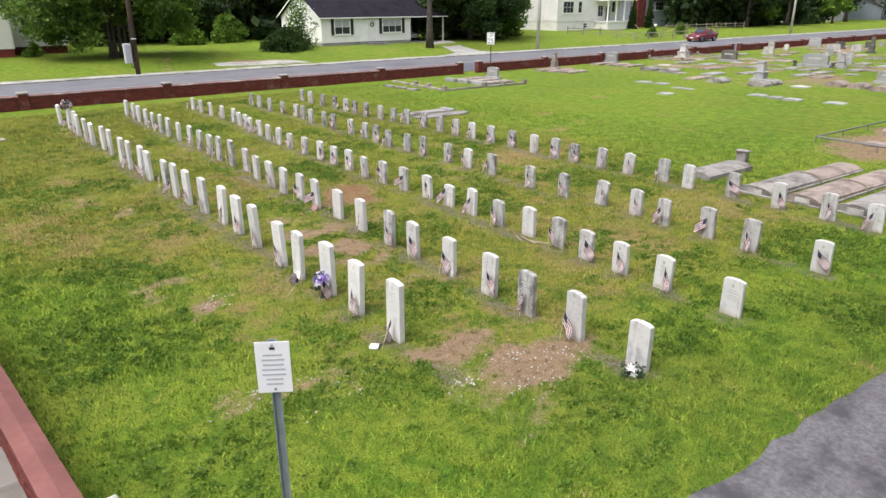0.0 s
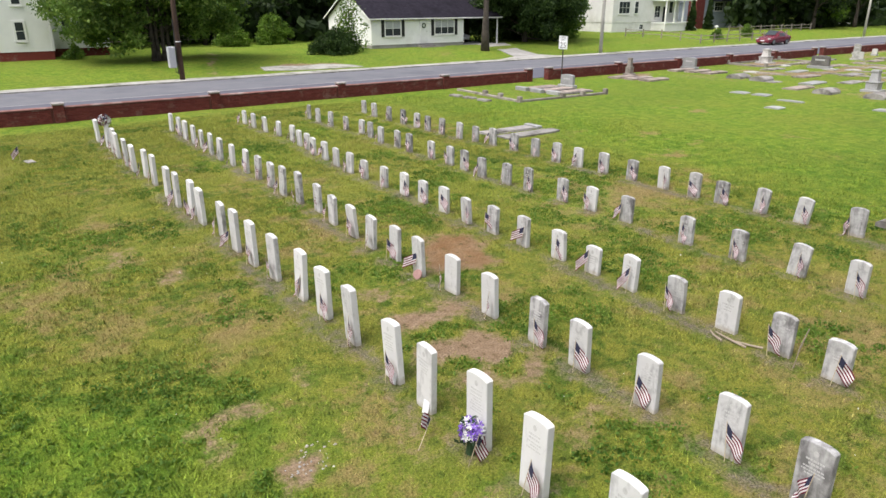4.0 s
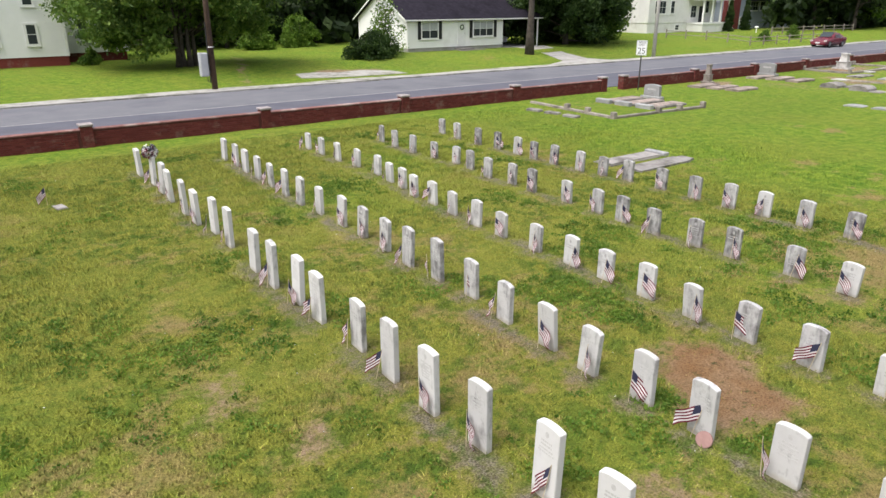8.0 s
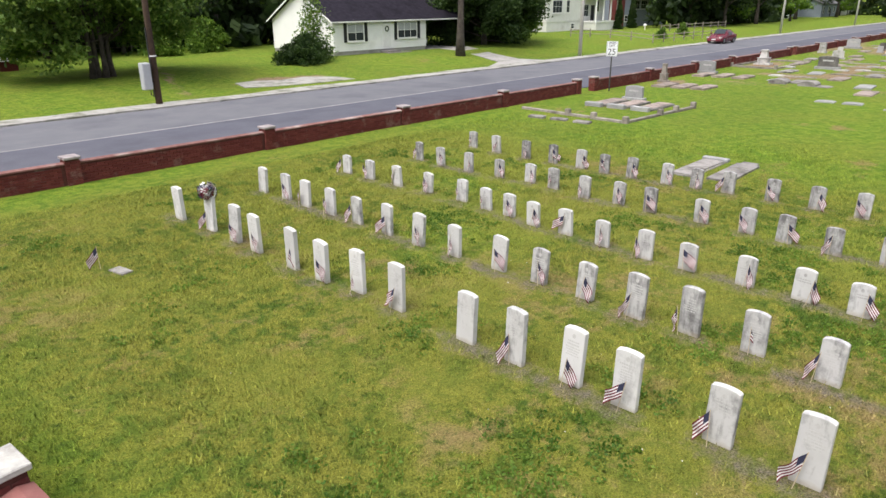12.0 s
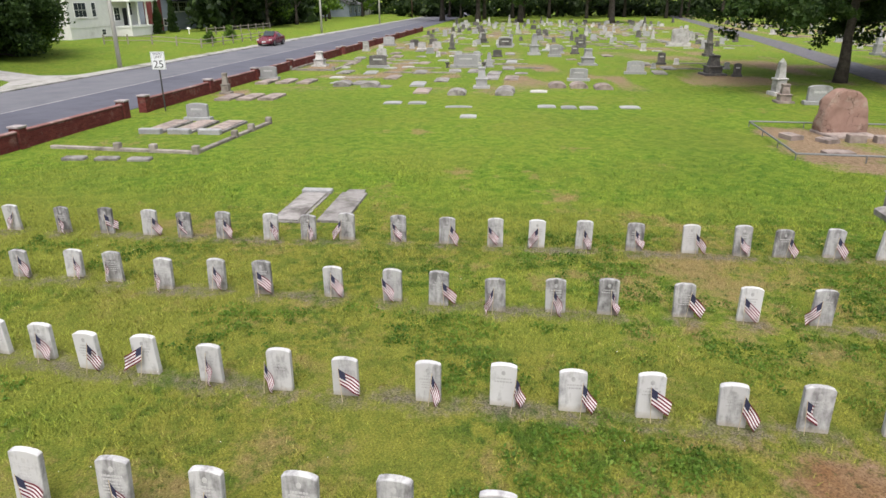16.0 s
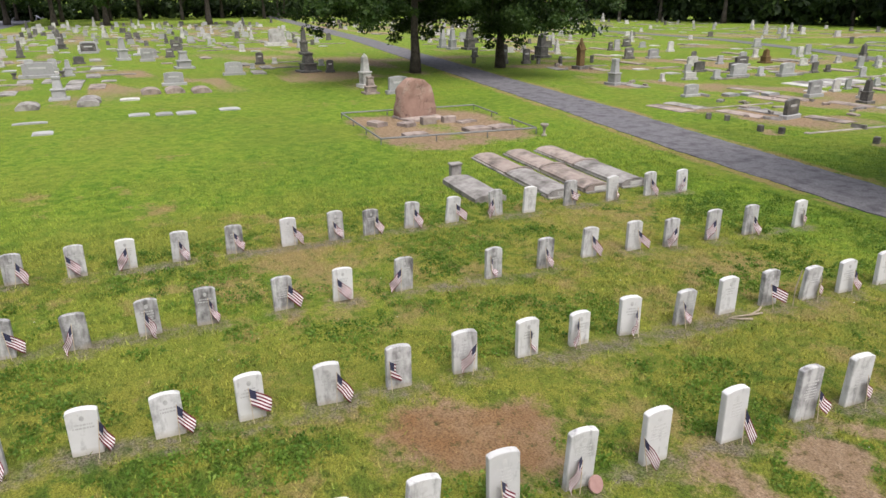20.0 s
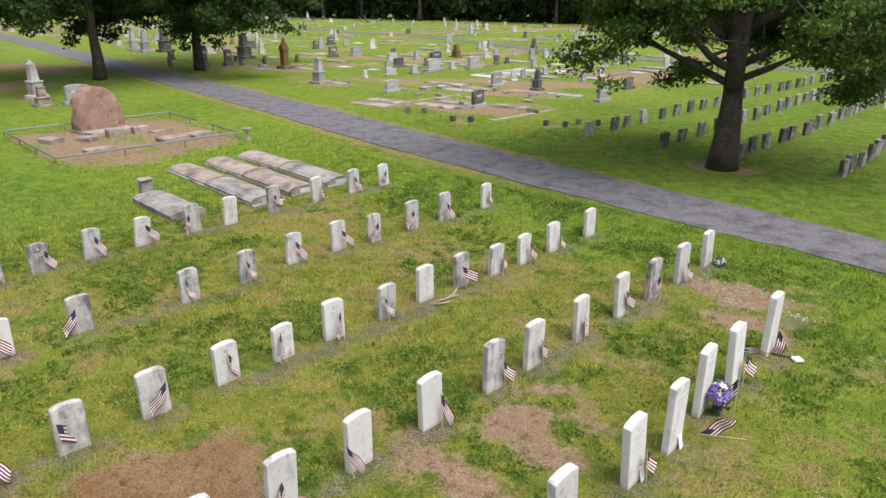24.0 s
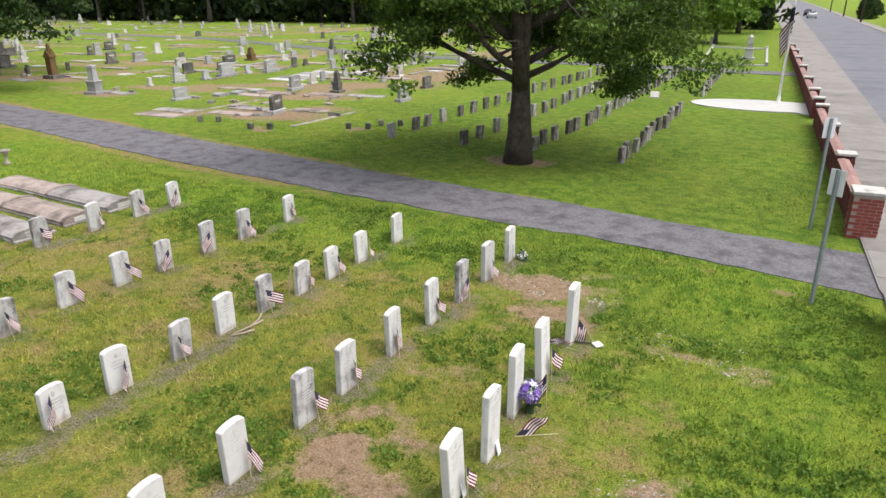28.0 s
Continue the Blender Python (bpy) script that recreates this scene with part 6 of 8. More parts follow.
def mailbox(x, y):
    ob = empty("mailbox", pose(x, y, 0.1), "small white mailbox on a post", "mailbox")
    part("post", cube(-0.05, 0.05, -0.05, 0.05, -0.2, 1.0, 0.01), M_TRIM, ob)
    bm = bmesh.new()
    outline(bm, [(-0.09, 1.0), (0.09, 1.0), (0.09, 1.12)] + [(0.09 * math.cos(a), 1.12 + 0.09 * math.sin(a)) for a in np.linspace(0.3, math.pi - 0.3, 6)] + [(-0.09, 1.12)], 0.48)
    part("box", bm, M_TRIM, ob)


mailbox(96.0, 62.0)


def flagpole():
    ob = empty("flagpole", pose(2.62, -18.9, 0.05), "white flagpole with a large striped flag on a concrete pad", "flagpole")
    bm = bmesh.new()
    tube(bm, [(0, 0, -0.1), (0, 0, 5), (0, 0, 9.5)], [0.058, 0.048, 0.03], 12)
    part("pole", bm, M_TRIM, ob, "white painted pole", True)
    bm = bmesh.new()
    lathe(bm, [(0.12, -0.02), (0.12, 0.04), (0.08, 0.09), (0.07, 0.3), (0.058, 0.32)], 14)
    part("collar", bm, M_TRIM, ob)
    bm = bmesh.new()
    bmesh.ops.create_uvsphere(bm, u_segments=12, v_segments=8, radius=0.08, matrix=Matrix.Translation((0, 0, 9.55)))
    part("finial", bm, M_METAL, ob)
    bm = bmesh.new()
    nu, nv = 16, 13
    grid = []
    for j in range(nv + 1):
        row = []
        for i in range(nu + 1):
            u, v = i / nu, j / nv
            row.append(bm.verts.new((-0.06 + 0.46 * u * (1 - 0.45 * v) + 0.06 * math.sin(9 * u), -0.10 * u + 0.12 * math.sin(u * 11 + v * 2), 4.30 - 1.15 * v - 1.35 * u ** 1.1)))
        grid.append(row)
    for j in range(nv):
        for i in range(nu):
            f = bm.faces.new((grid[j][i], grid[j + 1][i], grid[j + 1][i + 1], grid[j][i + 1]))
            f.material_index = 2 if (i < 7 and j < 7) else (0 if j % 2 == 0 else 1)
    bmesh.ops.solidify(bm, geom=bm.faces[:], thickness=0.004)
    part("flag", bm, [M_FLAG_RED, M_FLAG_WHITE, M_FLAG_BLUE], ob, "drooping striped flag with a blue field", True)
    bm = bmesh.new()
    tube(bm, [(-0.085, 0, 0.9), (-0.07, 0, 9.4)], 0.006, 4)
    part("halyard", bm, M_CAP, ob)


flagpole()
PAD = [(west_line(-16) + 0.02, -15.7)] + [(3.3 + 3.1 * math.cos(a), -17.75 + 1.75 * math.sin(a)) for a in np.linspace(2.0, -2.2, 26)] + [(west_line(-18) + 0.02, -18.6)]
bm = bmesh.new()
top = [bm.verts.new((x, y, 0.045)) for x, y in PAD]
low = [bm.verts.new((x, y, -0.05)) for x, y in PAD]
bm.faces.new(top)
for k in range(len(PAD)):
    bm.faces.new((top[k], low[k], low[(k + 1) % len(PAD)], top[(k + 1) % len(PAD)]))
tagged(new("flagpole_pad", finish(bm, "flagpole_pad", M_PAD)), "rounded pale concrete pad in the grass", "pad", kind="structure")

# ---- ledgers, plots and monuments round the rows ----
def ledger_mesh(L, W, h, crown=0.05):
    """A long grave cover with a gently crowned top, along x."""
    bm = bmesh.new()
    pts = [(-W / 2, -0.05), (W / 2, -0.05), (W / 2, h - crown)] + [(W / 2 * 0.94 * math.cos(a), h - crown + crown * math.sin(a)) for a in np.linspace(0.15, math.pi - 0.15, 8)] + [(-W / 2, h - crown)]
    outline(bm, pts, L, Matrix.Rotation(radians(90), 4, "Z"))
    return bm


def ledger(x, y, L, W, h, turn, mat, label, crown=0.05, group="", name="ledger_stone"):
    ob = tagged(new(name, finish(ledger_mesh(L, W, h, crown), name, mat)), label, "grave slab", group)
    ob.matrix_basis = pose(x, y, 0, 0, 0, turn)
    return ob


# three long double vault covers behind the last row
for y0, m1, m2 in ((8.10, M_LEDGER_PINK, M_LEDGER), (6.95, M_LEDGER_PINK, M_LEDGER_PINK), (5.78, M_LEDGER_PINK, M_LEDGER)):
    ob = empty("vault_cover", pose(19.35, y0, 0, 0, 0, -5), "long weathered double vault cover of two stone slabs", "grave slab", "vault covers")
    a = part("slab", ledger_mesh(2.32, 0.78, 0.17, 0.09), m1, ob)
    a.matrix_basis = pose(1.215, 0, 0)
    b = part("slab", ledger_mesh(2.40, 0.82, 0.21, 0.10), m2, ob)
    b.matrix_basis = pose(-1.255, 0.02, 0)
    part("rim", ledger_mesh(0.11, 0.86, 0.245, 0.115), m1, ob)
    part("end_rim", ledger_mesh(0.09, 0.86, 0.235, 0.11), m2, ob).matrix_basis = pose(-2.41, 0.02, 0)
    part("plinth", cube(-2.55, 2.45, -0.45, 0.45, -0.05, 0.045, 0.01), M_LEDGER, ob)
    part("name_plate", cube(-2.475, -2.45, -0.18, 0.18, 0.05, 0.16, 0.004), M_GRANITE_PALE, ob, "small pale end plate")
ob = empty("bolster_tomb", pose(18.4, 10.10, 0, 0, 0, -4), "grey stone grave cover with a squat headblock", "grave slab")
part("slab", ledger_mesh(2.15, 0.84, 0.20, 0.08), M_LEDGER, ob)
part("head_block", cube(1.10, 1.30, -0.15, 0.15, -0.05, 0.46, 0.02), M_LEDGER, ob)
part("head_cap", cube(1.07, 1.33, -0.18, 0.18, 0.46, 0.51, 0.02), M_LEDGER, ob)
# two flat ledgers beyond the last row
ob = empty("ledger_grave", pose(19.0, 24.05, 0, 0, 0, -2), "low grey ledger stone with a raised border", "grave slab")
part("slab", ledger_mesh(2.3, 0.60, 0.075, 0.012), M_LEDGER, ob)
part("base", cube(-1.2, 1.25, -0.38, 0.38, -0.05, 0.03, 0.008), M_LEDGER, ob)
part("head_bar", cube(1.26, 1.5, -0.40, 0.40, -0.05, 0.11, 0.02), M_GRANITE, ob)
ob = empty("ledger_grave", pose(19.1, 23.0, 0, 0, 0, -1), "broad low grey ledger stone in the grass", "grave slab")
bm = bmesh.new()
outline(bm, [(-1.25, -0.33), (1.15, -0.33), (1.15, -0.24), (1.45, -0.22), (1.45, 0.22), (1.15, 0.24), (1.15, 0.33), (-1.25, 0.33)], 0.13, Matrix.Translation((0, 0, 0.0)) @ Matrix.Rotation(radians(90), 4, "X"))
part("slab", bm, M_LEDGER, ob)


def upright(x, y, w, h, mat, turn=0.0, label="grey granite upright monument on a base", seed=0, base_mat=None, group="granite monuments", curve=True):
    """A family stone: polished tablet with a curved head on a rock-pitched base."""
    r = random.Random(seed)
    ob = empty("monument", pose(x, y, 0, 0, 0, turn), label, "monument", group)
    d, b = max(0.18, w * 0.22), max(0.12, h * 0.2)
    part("base", cube(-d * 0.95, d * 0.95, -w * 0.64, w * 0.64, -0.05, b, 0.02), base_mat or mat, ob)
    bm = bmesh.new()
    W = w / 2
    top = [(W * math.cos(a), h - 0.12 * h * (1 - math.sin(a))) for a in np.linspace(0.2, math.pi - 0.2, 9)] if curve else [(W, h), (-W, h)]
    outline(bm, [(-W, b), (W, b)] + top, d, Matrix.Rotation(radians(90), 4, "Z"))
    es = [e for e in bm.edges if abs(e.calc_face_angle(0)) > radians(50)]
    bmesh.ops.bevel(bm, geom=es, offset=0.012, segments=1, affect="EDGES")
    t = part("tablet", bm, mat, ob)
    part("inscription", cube(-d / 2 - 0.002, -d / 2 + 0.004, -w * 0.27, w * 0.27, h * 0.60, h * 0.72), M_LETTER_WORN, t, "worn carved name panel")
    return ob


def column(x, y, w, h, mat, turn=0, top="urn", label="tall stone monument shaft on stepped bases"):
    ob = empty("column_monument", pose(x, y, 0, 0, 0, turn), label, "monument", "shaft monuments")
    part("lower_base", cube(-w * 0.95, w * 0.95, -w * 0.95, w * 0.95, -0.05, h * 0.10, 0.02), mat, ob)
    part("die", cube(-w * 0.62, w * 0.62, -w * 0.62, w * 0.62, h * 0.10, h * 0.42, 0.02), mat, ob)
    part("cornice", cube(-w * 0.72, w * 0.72, -w * 0.72, w * 0.72, h * 0.42, h * 0.47, 0.02), mat, ob)
    bm = bmesh.new()
    a, b = w * 0.45, w * 0.34
    lo = [bm.verts.new((p * a, q * a, h * 0.47)) for p, q in ((-1, -1), (1, -1), (1, 1), (-1, 1))]
    hi = [bm.verts.new((p * b, q * b, h * 0.88)) for p, q in ((-1, -1), (1, -1), (1, 1), (-1, 1))]
    bm.faces.new(lo[::-1])
    bm.faces.new(hi)
    for k in range(4):
        bm.faces.new((lo[k], lo[(k + 1) % 4], hi[(k + 1) % 4], hi[k]))
    part("shaft", bm, mat, ob)
    bm = bmesh.new()
    if top == "urn":
        lathe(bm, [(b * 1.2, h * 0.88), (b * 1.2, h * 0.90), (b * 0.5, h * 0.91), (b * 1.05, h * 0.95), (b * 0.9, h * 0.975), (b * 0.3, h)], 12)
        part("urn", bm, mat, ob)
    elif top == "point":
        lathe(bm, [(b * 1.35, h * 0.88), (b * 1.35, h * 0.90), (0.01, h)], 4)
        part("pyramidion", bm, mat, ob)
    else:
        box(bm, -b * 1.2, b * 1.2, -b * 1.2, b * 1.2, h * 0.88, h, 0.02)
        part("cap", bm, mat, ob)
    return ob


UPRIGHTS = ((46.6, 14.7, 1.09, 0.75), (64.6, 15.0, 0.91, 1.04), (50.6, 10.6, 1.12, 0.85), (29.1, -8.1, 0.82, 0.62), (26.2, -13.4, 0.85, 0.82), (34.3, -17.2, 1.2, 0.82), (33.3, -20.3, 1.14, 0.82),
            (47.3, -22.1, 1.01, 0.77), (52.1, -39.6, 0.94, 0.86), (37.1, 4.5, 1.04, 0.9), (19.0, -12.2, 0.8, 0.85), (46.6, 34.2, 1.06, 0.83), (31.3, 32.1, 0.92, 0.72), (79.5, 19.3, 1.5, 0.94))
for k, (x, y, w, h) in enumerate(UPRIGHTS):
    upright(x, y, w, h, M_GRANITE, (k * 37 % 9) - 4, seed=k)
upright(22.4, -6.9, 0.84, 0.80, M_GRANITE_DARK, 8, "dark polished granite monument leaning in a gravelled plot", 40, M_GRANITE)
upright(39.4, -23.2, 1.14, 0.68, M_GRANITE_DARK, 0, "dark polished granite monument on a grey base", 41, M_GRANITE)
upright(76.5, 19.3, 1.31, 0.93, M_GRANITE_DARK, 0, "dark polished granite monument on a grey base", 42, M_GRANITE)
upright(54.6, 28.6, 1.28, 0.91, M_GRANITE_DARK, 0, "dark polished granite monument on a grey base", 43, M_GRANITE)
upright(78.2, 1.4, 1.7, 1.75, M_GRANITE_PALE, 0, "massive pale granite family monument", 44)
upright(55.0, 22.1, 1.8, 0.95, M_GRANITE, 0, "wide grey granite family monument flanked by urns", 45)
for s in (-1, 1):
    bm = bmesh.new()
    lathe(bm, [(0.14, 0.0), (0.14, 0.06), (0.06, 0.12), (0.17, 0.34), (0.2, 0.38), (0.15, 0.40)], 12)
    tagged(new("grave_urn", finish(bm, "grave_urn", M_GRANITE_DARK, True)), "dark stone urn beside a family monument", "urn", "grave urns").matrix_basis = pose(54.7, 22.1 + s * 1.35, 0)
for k, (x, y, w, h) in enumerate(((67.8, 13.0, 0.63, 0.76), (76.0, 11.7, 0.88, 0.8), (57.5, 7.5, 0.56, 0.9), (49.2, 4.5, 0.46, 0.84), (48.2, -10.5, 0.56, 1.11), (49.0, -9.1, 0.39, 1.43), (55.6, -10.1, 0.48, 0.7), (47.8, -20.0, 0.82, 0.9), (59.3, -29.5, 0.91, 0.77), (55.9, -24.7, 0.42, 0.77), (99.7, 14.9, 0.7, 0.88))):
    upright(x, y, w, h, M_GRANITE_DARK, k % 5 - 2, "dark weathered upright gravestone", k + 60, group="dark gravestones")
for k, (x, y, w, h) in enumerate(((59.7, 21.5, 0.56, 0.83), (34.6, -13.5, 0.82, 0.43), (34.7, -11.4, 0.23, 0.49), (41.1, -22.9, 0.5, 0.61), (52.0, -28.4, 0.62, 0.91), (42.5, -33.4, 0.51, 0.82), (38.3, -29.5, 0.63, 0.61), (24.8, -15.0, 0.33, 0.49), (79.9, -16.3, 0.6, 0.77), (55.6, -25.2, 0.58, 0.99), (65.8, -64.0, 0.73, 0.91), (60.1, -62.8, 0.96, 0.72))):
    upright(x, y, w, h, M_GRANITE_PALE if k % 3 else M_GRANITE, k % 7 - 3, "pale upright gravestone tablet", k + 80, group="pale gravestones", curve=k % 2 == 0)
for k, (x, y, w, h) in enumerate(((42.9, 20.5, 0.5, 1.15), (66.8, 16.7, 0.56, 1.84), (57.2, 13.0, 0.7, 1.2), (40.5, 5.1, 0.42, 1.85), (66.8, -12.5, 0.45, 2.0), (64.2, -12.3, 0.49, 1.99), (34.8, -7.9, 0.42, 1.45), (55.3, 20.4, 0.37, 1.05), (55.7, 33.3, 0.6, 1.1))):
    column(x, y, w, h, M_GRANITE_PALE if k in (3, 8) else M_GRANITE, k * 7 % 11, ("cap", "urn", "cap", "point", "urn", "urn", "cap", "urn", "cap")[k], "pale stone monument shaft on stepped bases")
for k, (x, y, w, h) in enumerate(((65.5, 1.9, 0.45, 2.37), (50.3, 5.7, 0.74, 1.25), (63.3, -13.7, 0.65, 2.15), (52.3, -14.6, 0.66, 1.96), (73.9, 24.6, 0.39, 1.43), (84.7, 21.8, 0.58, 1.02), (39.8, 34.3, 0.32, 1.1))):
    column(x, y, w, h, M_GRANITE_DARK if k != 6 else M_KERB, k * 5 % 9, "urn" if k in (0, 2, 3) else "cap", "dark weathered monument shaft on stepped bases")
column(40.1, -26.5, 0.42, 1.06, M_RUST_STONE, 0, "point", "brown stone monument with a pointed top")
column(37.8, 5.8, 0.42, 0.87, M_LEDGER_PINK, 0, "cap", "squat pinkish stone pedestal")
# the brown gothic monument
ob = empty("gothic_monument", pose(43.1, -11.7, 0, 0, 0, 4), "rust-brown gothic monument with a pointed crown", "monument")
part("base", cube(-0.42, 0.42, -0.42, 0.42, -0.05, 0.22, 0.02), M_GRANITE_DARK, ob)
part("die", cube(-0.22, 0.22, -0.22, 0.22, 0.22, 1.25, 0.03), M_RUST_STONE, ob)
part("cornice", cube(-0.27, 0.27, -0.27, 0.27, 1.25, 1.36, 0.02), M_RUST_STONE, ob)
for a in range(4):
    bm = bmesh.new()
    outline(bm, [(-0.24, 1.36), (0.24, 1.36), (0.0, 1.72)], 0.08, Matrix.Rotation(a * math.pi / 2, 4, "Z") @ Matrix.Translation((0, -0.20, 0)))
    part("gablet", bm, M_RUST_STONE, ob)
bm = bmesh.new()
lathe(bm, [(0.19, 1.36), (0.16, 1.7), (0.1, 1.9), (0.12, 1.95), (0.02, 2.1)], 8)
part("finial", bm, M_RUST_STONE, ob)
# dark stumps of corner posts near the second cedar
for k, (px, py) in enumerate(((47.6, -11.2), (46.2, -12.2), (44.9, -13.2), (50.5, -12.6), (47.9, -13.4), (46.6, -15.4), (48.4, -8.4), (50.4, -7.2))):
    ob = tagged(new("plot_post", finish(cube(-0.12, 0.12, -0.12, 0.12, -0.05, 0.42 + 0.06 * (k % 3), 0.02), "plot_post", M_GRANITE_DARK)), "short dark stone corner post of a plot", "post", "dark plot posts")
    ob.matrix_basis = pose(px, py, 0, 0, 0, k * 13)

# boulder monument inside a pipe-rail enclosure
def boulder():
    ob = empty("boulder_monument", pose(29.75, 6.75, 0, 0, 0, 6), "large rough pink granite boulder monument with a rough face", "monument")
    bm = bmesh.new()
    prof = [(-0.80, -0.05), (0.80, -0.05), (0.82, 0.35), (0.77, 0.85), (0.64, 1.28), (0.40, 1.54), (0.05, 1.63), (-0.34, 1.55), (-0.60, 1.28), (-0.75, 0.82), (-0.82, 0.36)]
    outline(bm, prof, 0.72, Matrix.Rotation(radians(90), 4, "Z"))
    bmesh.ops.triangulate(bm, faces=[f for f in bm.faces if len(f.verts) > 4])
    bmesh.ops.subdivide_edges(bm, edges=bm.edges[:], cuts=3, use_grid_fill=True)
    for v in bm.verts:
        n = noise.noise_vector(v.co * 2.2) * 0.13 + noise.noise_vector(v.co * 6.0) * 0.05
        k = 0.55 if v.co.x < -0.3 else 1.0
        v.co += n * k
        v.co.x *= 1.0 - 0.12 * max(v.co.z, 0)
    part("stone", bm, M_BOULDER, ob, "", True)
    part("plinth", cube(-1.05, 0.5, -0.85, 0.85, -0.05, 0.10, 0.03), M_LEDGER_PINK, ob)
    for k, (a, b, w, h) in enumerate(((-0.95, -0.55, 0.55, 0.26), (-0.95, 0.35, 0.6, 0.3), (-0.85, 1.2, 0.5, 0.16))):
        tagged(new("flush_marker", finish(cube(-0.16, 0.16, -w / 2, w / 2, -0.05, h, 0.02), "flush_marker", M_LEDGER_PINK)), "small pinkish stone block in a bare plot", "grave marker", "plot markers").matrix_basis = pose(29.2 + a * 0.4 - 0.8, 6.6 + b, 0, 0, 0, k * 3)


boulder()
for k, (x, y, L, W, h) in enumerate(((26.0, 8.4, 0.9, 0.5, 0.12), (25.9, 5.9, 1.0, 0.6, 0.14), (25.8, 4.9, 0.9, 0.6, 0.15), (27.7, 5.4, 0.8, 0.4, 0.10), (28.6, 8.9, 0.5, 0.7, 0.18), (28.0, 7.9, 0.5, 0.6, 0.15))):
    ledger(x, y, W, L, h, k * 4, M_LEDGER_PINK, "low pinkish stone slab in a bare earth plot", 0.02, "plot markers", "flush_marker")


def pipe_rail(corners, gap):
    ob = empty("pipe_rail", pose(corners[0][0], corners[0][1], 0), "low steel pipe rail round a bare grave plot", "railing")
    ox, oy = corners[0]
    cs = [(x - ox, y - oy) for x, y in corners]
    n = len(cs)
    for k in range(n):
        (x0, y0), (x1, y1) = cs[k], cs[(k + 1) % n]
        spans = [(0, 1)] if k != gap else [(0, 0.42), (0.62, 1)]
        for a, b in spans:
            bm = bmesh.new()
            tube(bm, [(x0 + (x1 - x0) * a, y0 + (y1 - y0) * a, 0.22), (x0 + (x1 - x0) * b, y0 + (y1 - y0) * b, 0.22)], 0.032, 8)
            part("rail", bm, M_METAL, ob)
        for f in (0, 0.33, 0.66):
            bm = bmesh.new()
            tube(bm, [(x0 + (x1 - x0) * f, y0 + (y1 - y0) * f, -0.1), (x0 + (x1 - x0) * f, y0 + (y1 - y0) * f, 0.22)], 0.021, 8)
            part("post", bm, M_METAL, ob)
    return ob


pipe_rail([(25.05, 10.1), (30.95, 9.6), (30.4, 3.6), (24.35, 4.25)], 2)
# garden ornament at the rail's corner
bm = bmesh.new()
lathe(bm, [(0.10, -0.02), (0.10, 0.04), (0.04, 0.10), (0.06, 0.30), (0.16, 0.40), (0.15, 0.44)], 10)
tagged(new("stone_vase", finish(bm, "stone_vase", M_KERB, True)), "weathered stone vase with dry stems by the rail", "vase").matrix_basis = pose(23.9, 4.2, 0)


def kerb_plot(corners, posts, mat, label, kerb_h=0.12, sides=None):
    ob = empty("kerbed_plot", pose(corners[0][0], corners[0][1], 0), label, "grave plot", "kerbed plots")
    ox, oy = corners[0]
    n = len(corners)
    for k in range(n) if sides is None else sides:
        a, b = Vector((corners[k][0] - ox, corners[k][1] - oy, 0)), Vector((corners[(k + 1) % n][0] - ox, corners[(k + 1) % n][1] - oy, 0))
        d = b - a
        bm = cube(0.1, d.length - 0.1, -0.09, 0.09, -0.05, kerb_h, 0.02, Matrix.Translation(a) @ Matrix.Rotation(math.atan2(d.y, d.x), 4, "Z"))
        part("kerb", bm, mat, ob)
        for f in posts:
            p = a + d * f
            part("kerb_post", cube(p.x - 0.115, p.x + 0.115, p.y - 0.115, p.y + 0.115, -0.05, kerb_h + 0.18 if kerb_h > 0.1 else kerb_h + 0.02, 0.03), mat, ob)
    return ob


kerb_plot([(25.45, 34.9), (24.8, 29.3), (30.6, 28.8), (31.3, 34.4)], (0.48, 0.72, 1.0), M_KERB, "stone-kerbed family plot with squat corner posts", 0.105, (0, 1))
for y0, m in ((33.1, M_LEDGER_PINK), (31.95, M_LEDGER_PINK), (30.75, M_LEDGER_PINK)):
    ob = empty("kerbed_grave", pose(29.6, y0 - 0.5, 0, 0, 0, -2), "pink gravelled grave framed in pale stone", "grave slab", "kerbed graves")
    part("frame", ledger_mesh(2.4, 0.88, 0.09, 0.01), M_LEDGER, ob)
    part("bed", cube(-1.1, 1.15, -0.34, 0.34, 0.07, 0.115, 0.01), m, ob)
    part("foot_stone", cube(-1.5, -1.22, -0.44, 0.44, -0.05, 0.2, 0.03), M_GRANITE, ob)
for y0 in (32.9, 31.8, 30.7):
    ob = tagged(new("foot_marker", finish(cube(-0.18, 0.18, -0.36, 0.36, -0.05, 0.10, 0.03), "foot_marker", M_LEDGER)), "low pale stone marker in the grass", "grave marker", "low markers")
    ob.matrix_basis = pose(23.75, y0, 0, 0, 0, 6)
for x, y in ((38.0, 33.4), (38.1, 32.3), (38.2, 31.2), (45.0, 33.8), (45.2, 32.6), (45.1, 31.3)):
    ledger(x, y, 2.0, 0.8, 0.13, -2, M_LEDGER_PINK, "low pinkish ledger grave near the street wall", 0.03, "ledger graves")
kerb_plot([(52.5, 34.6), (52.2, 31.4), (59.5, 31.0), (59.6, 34.2)], (0.0,), M_KERB, "bare kerbed family plot by the street wall")
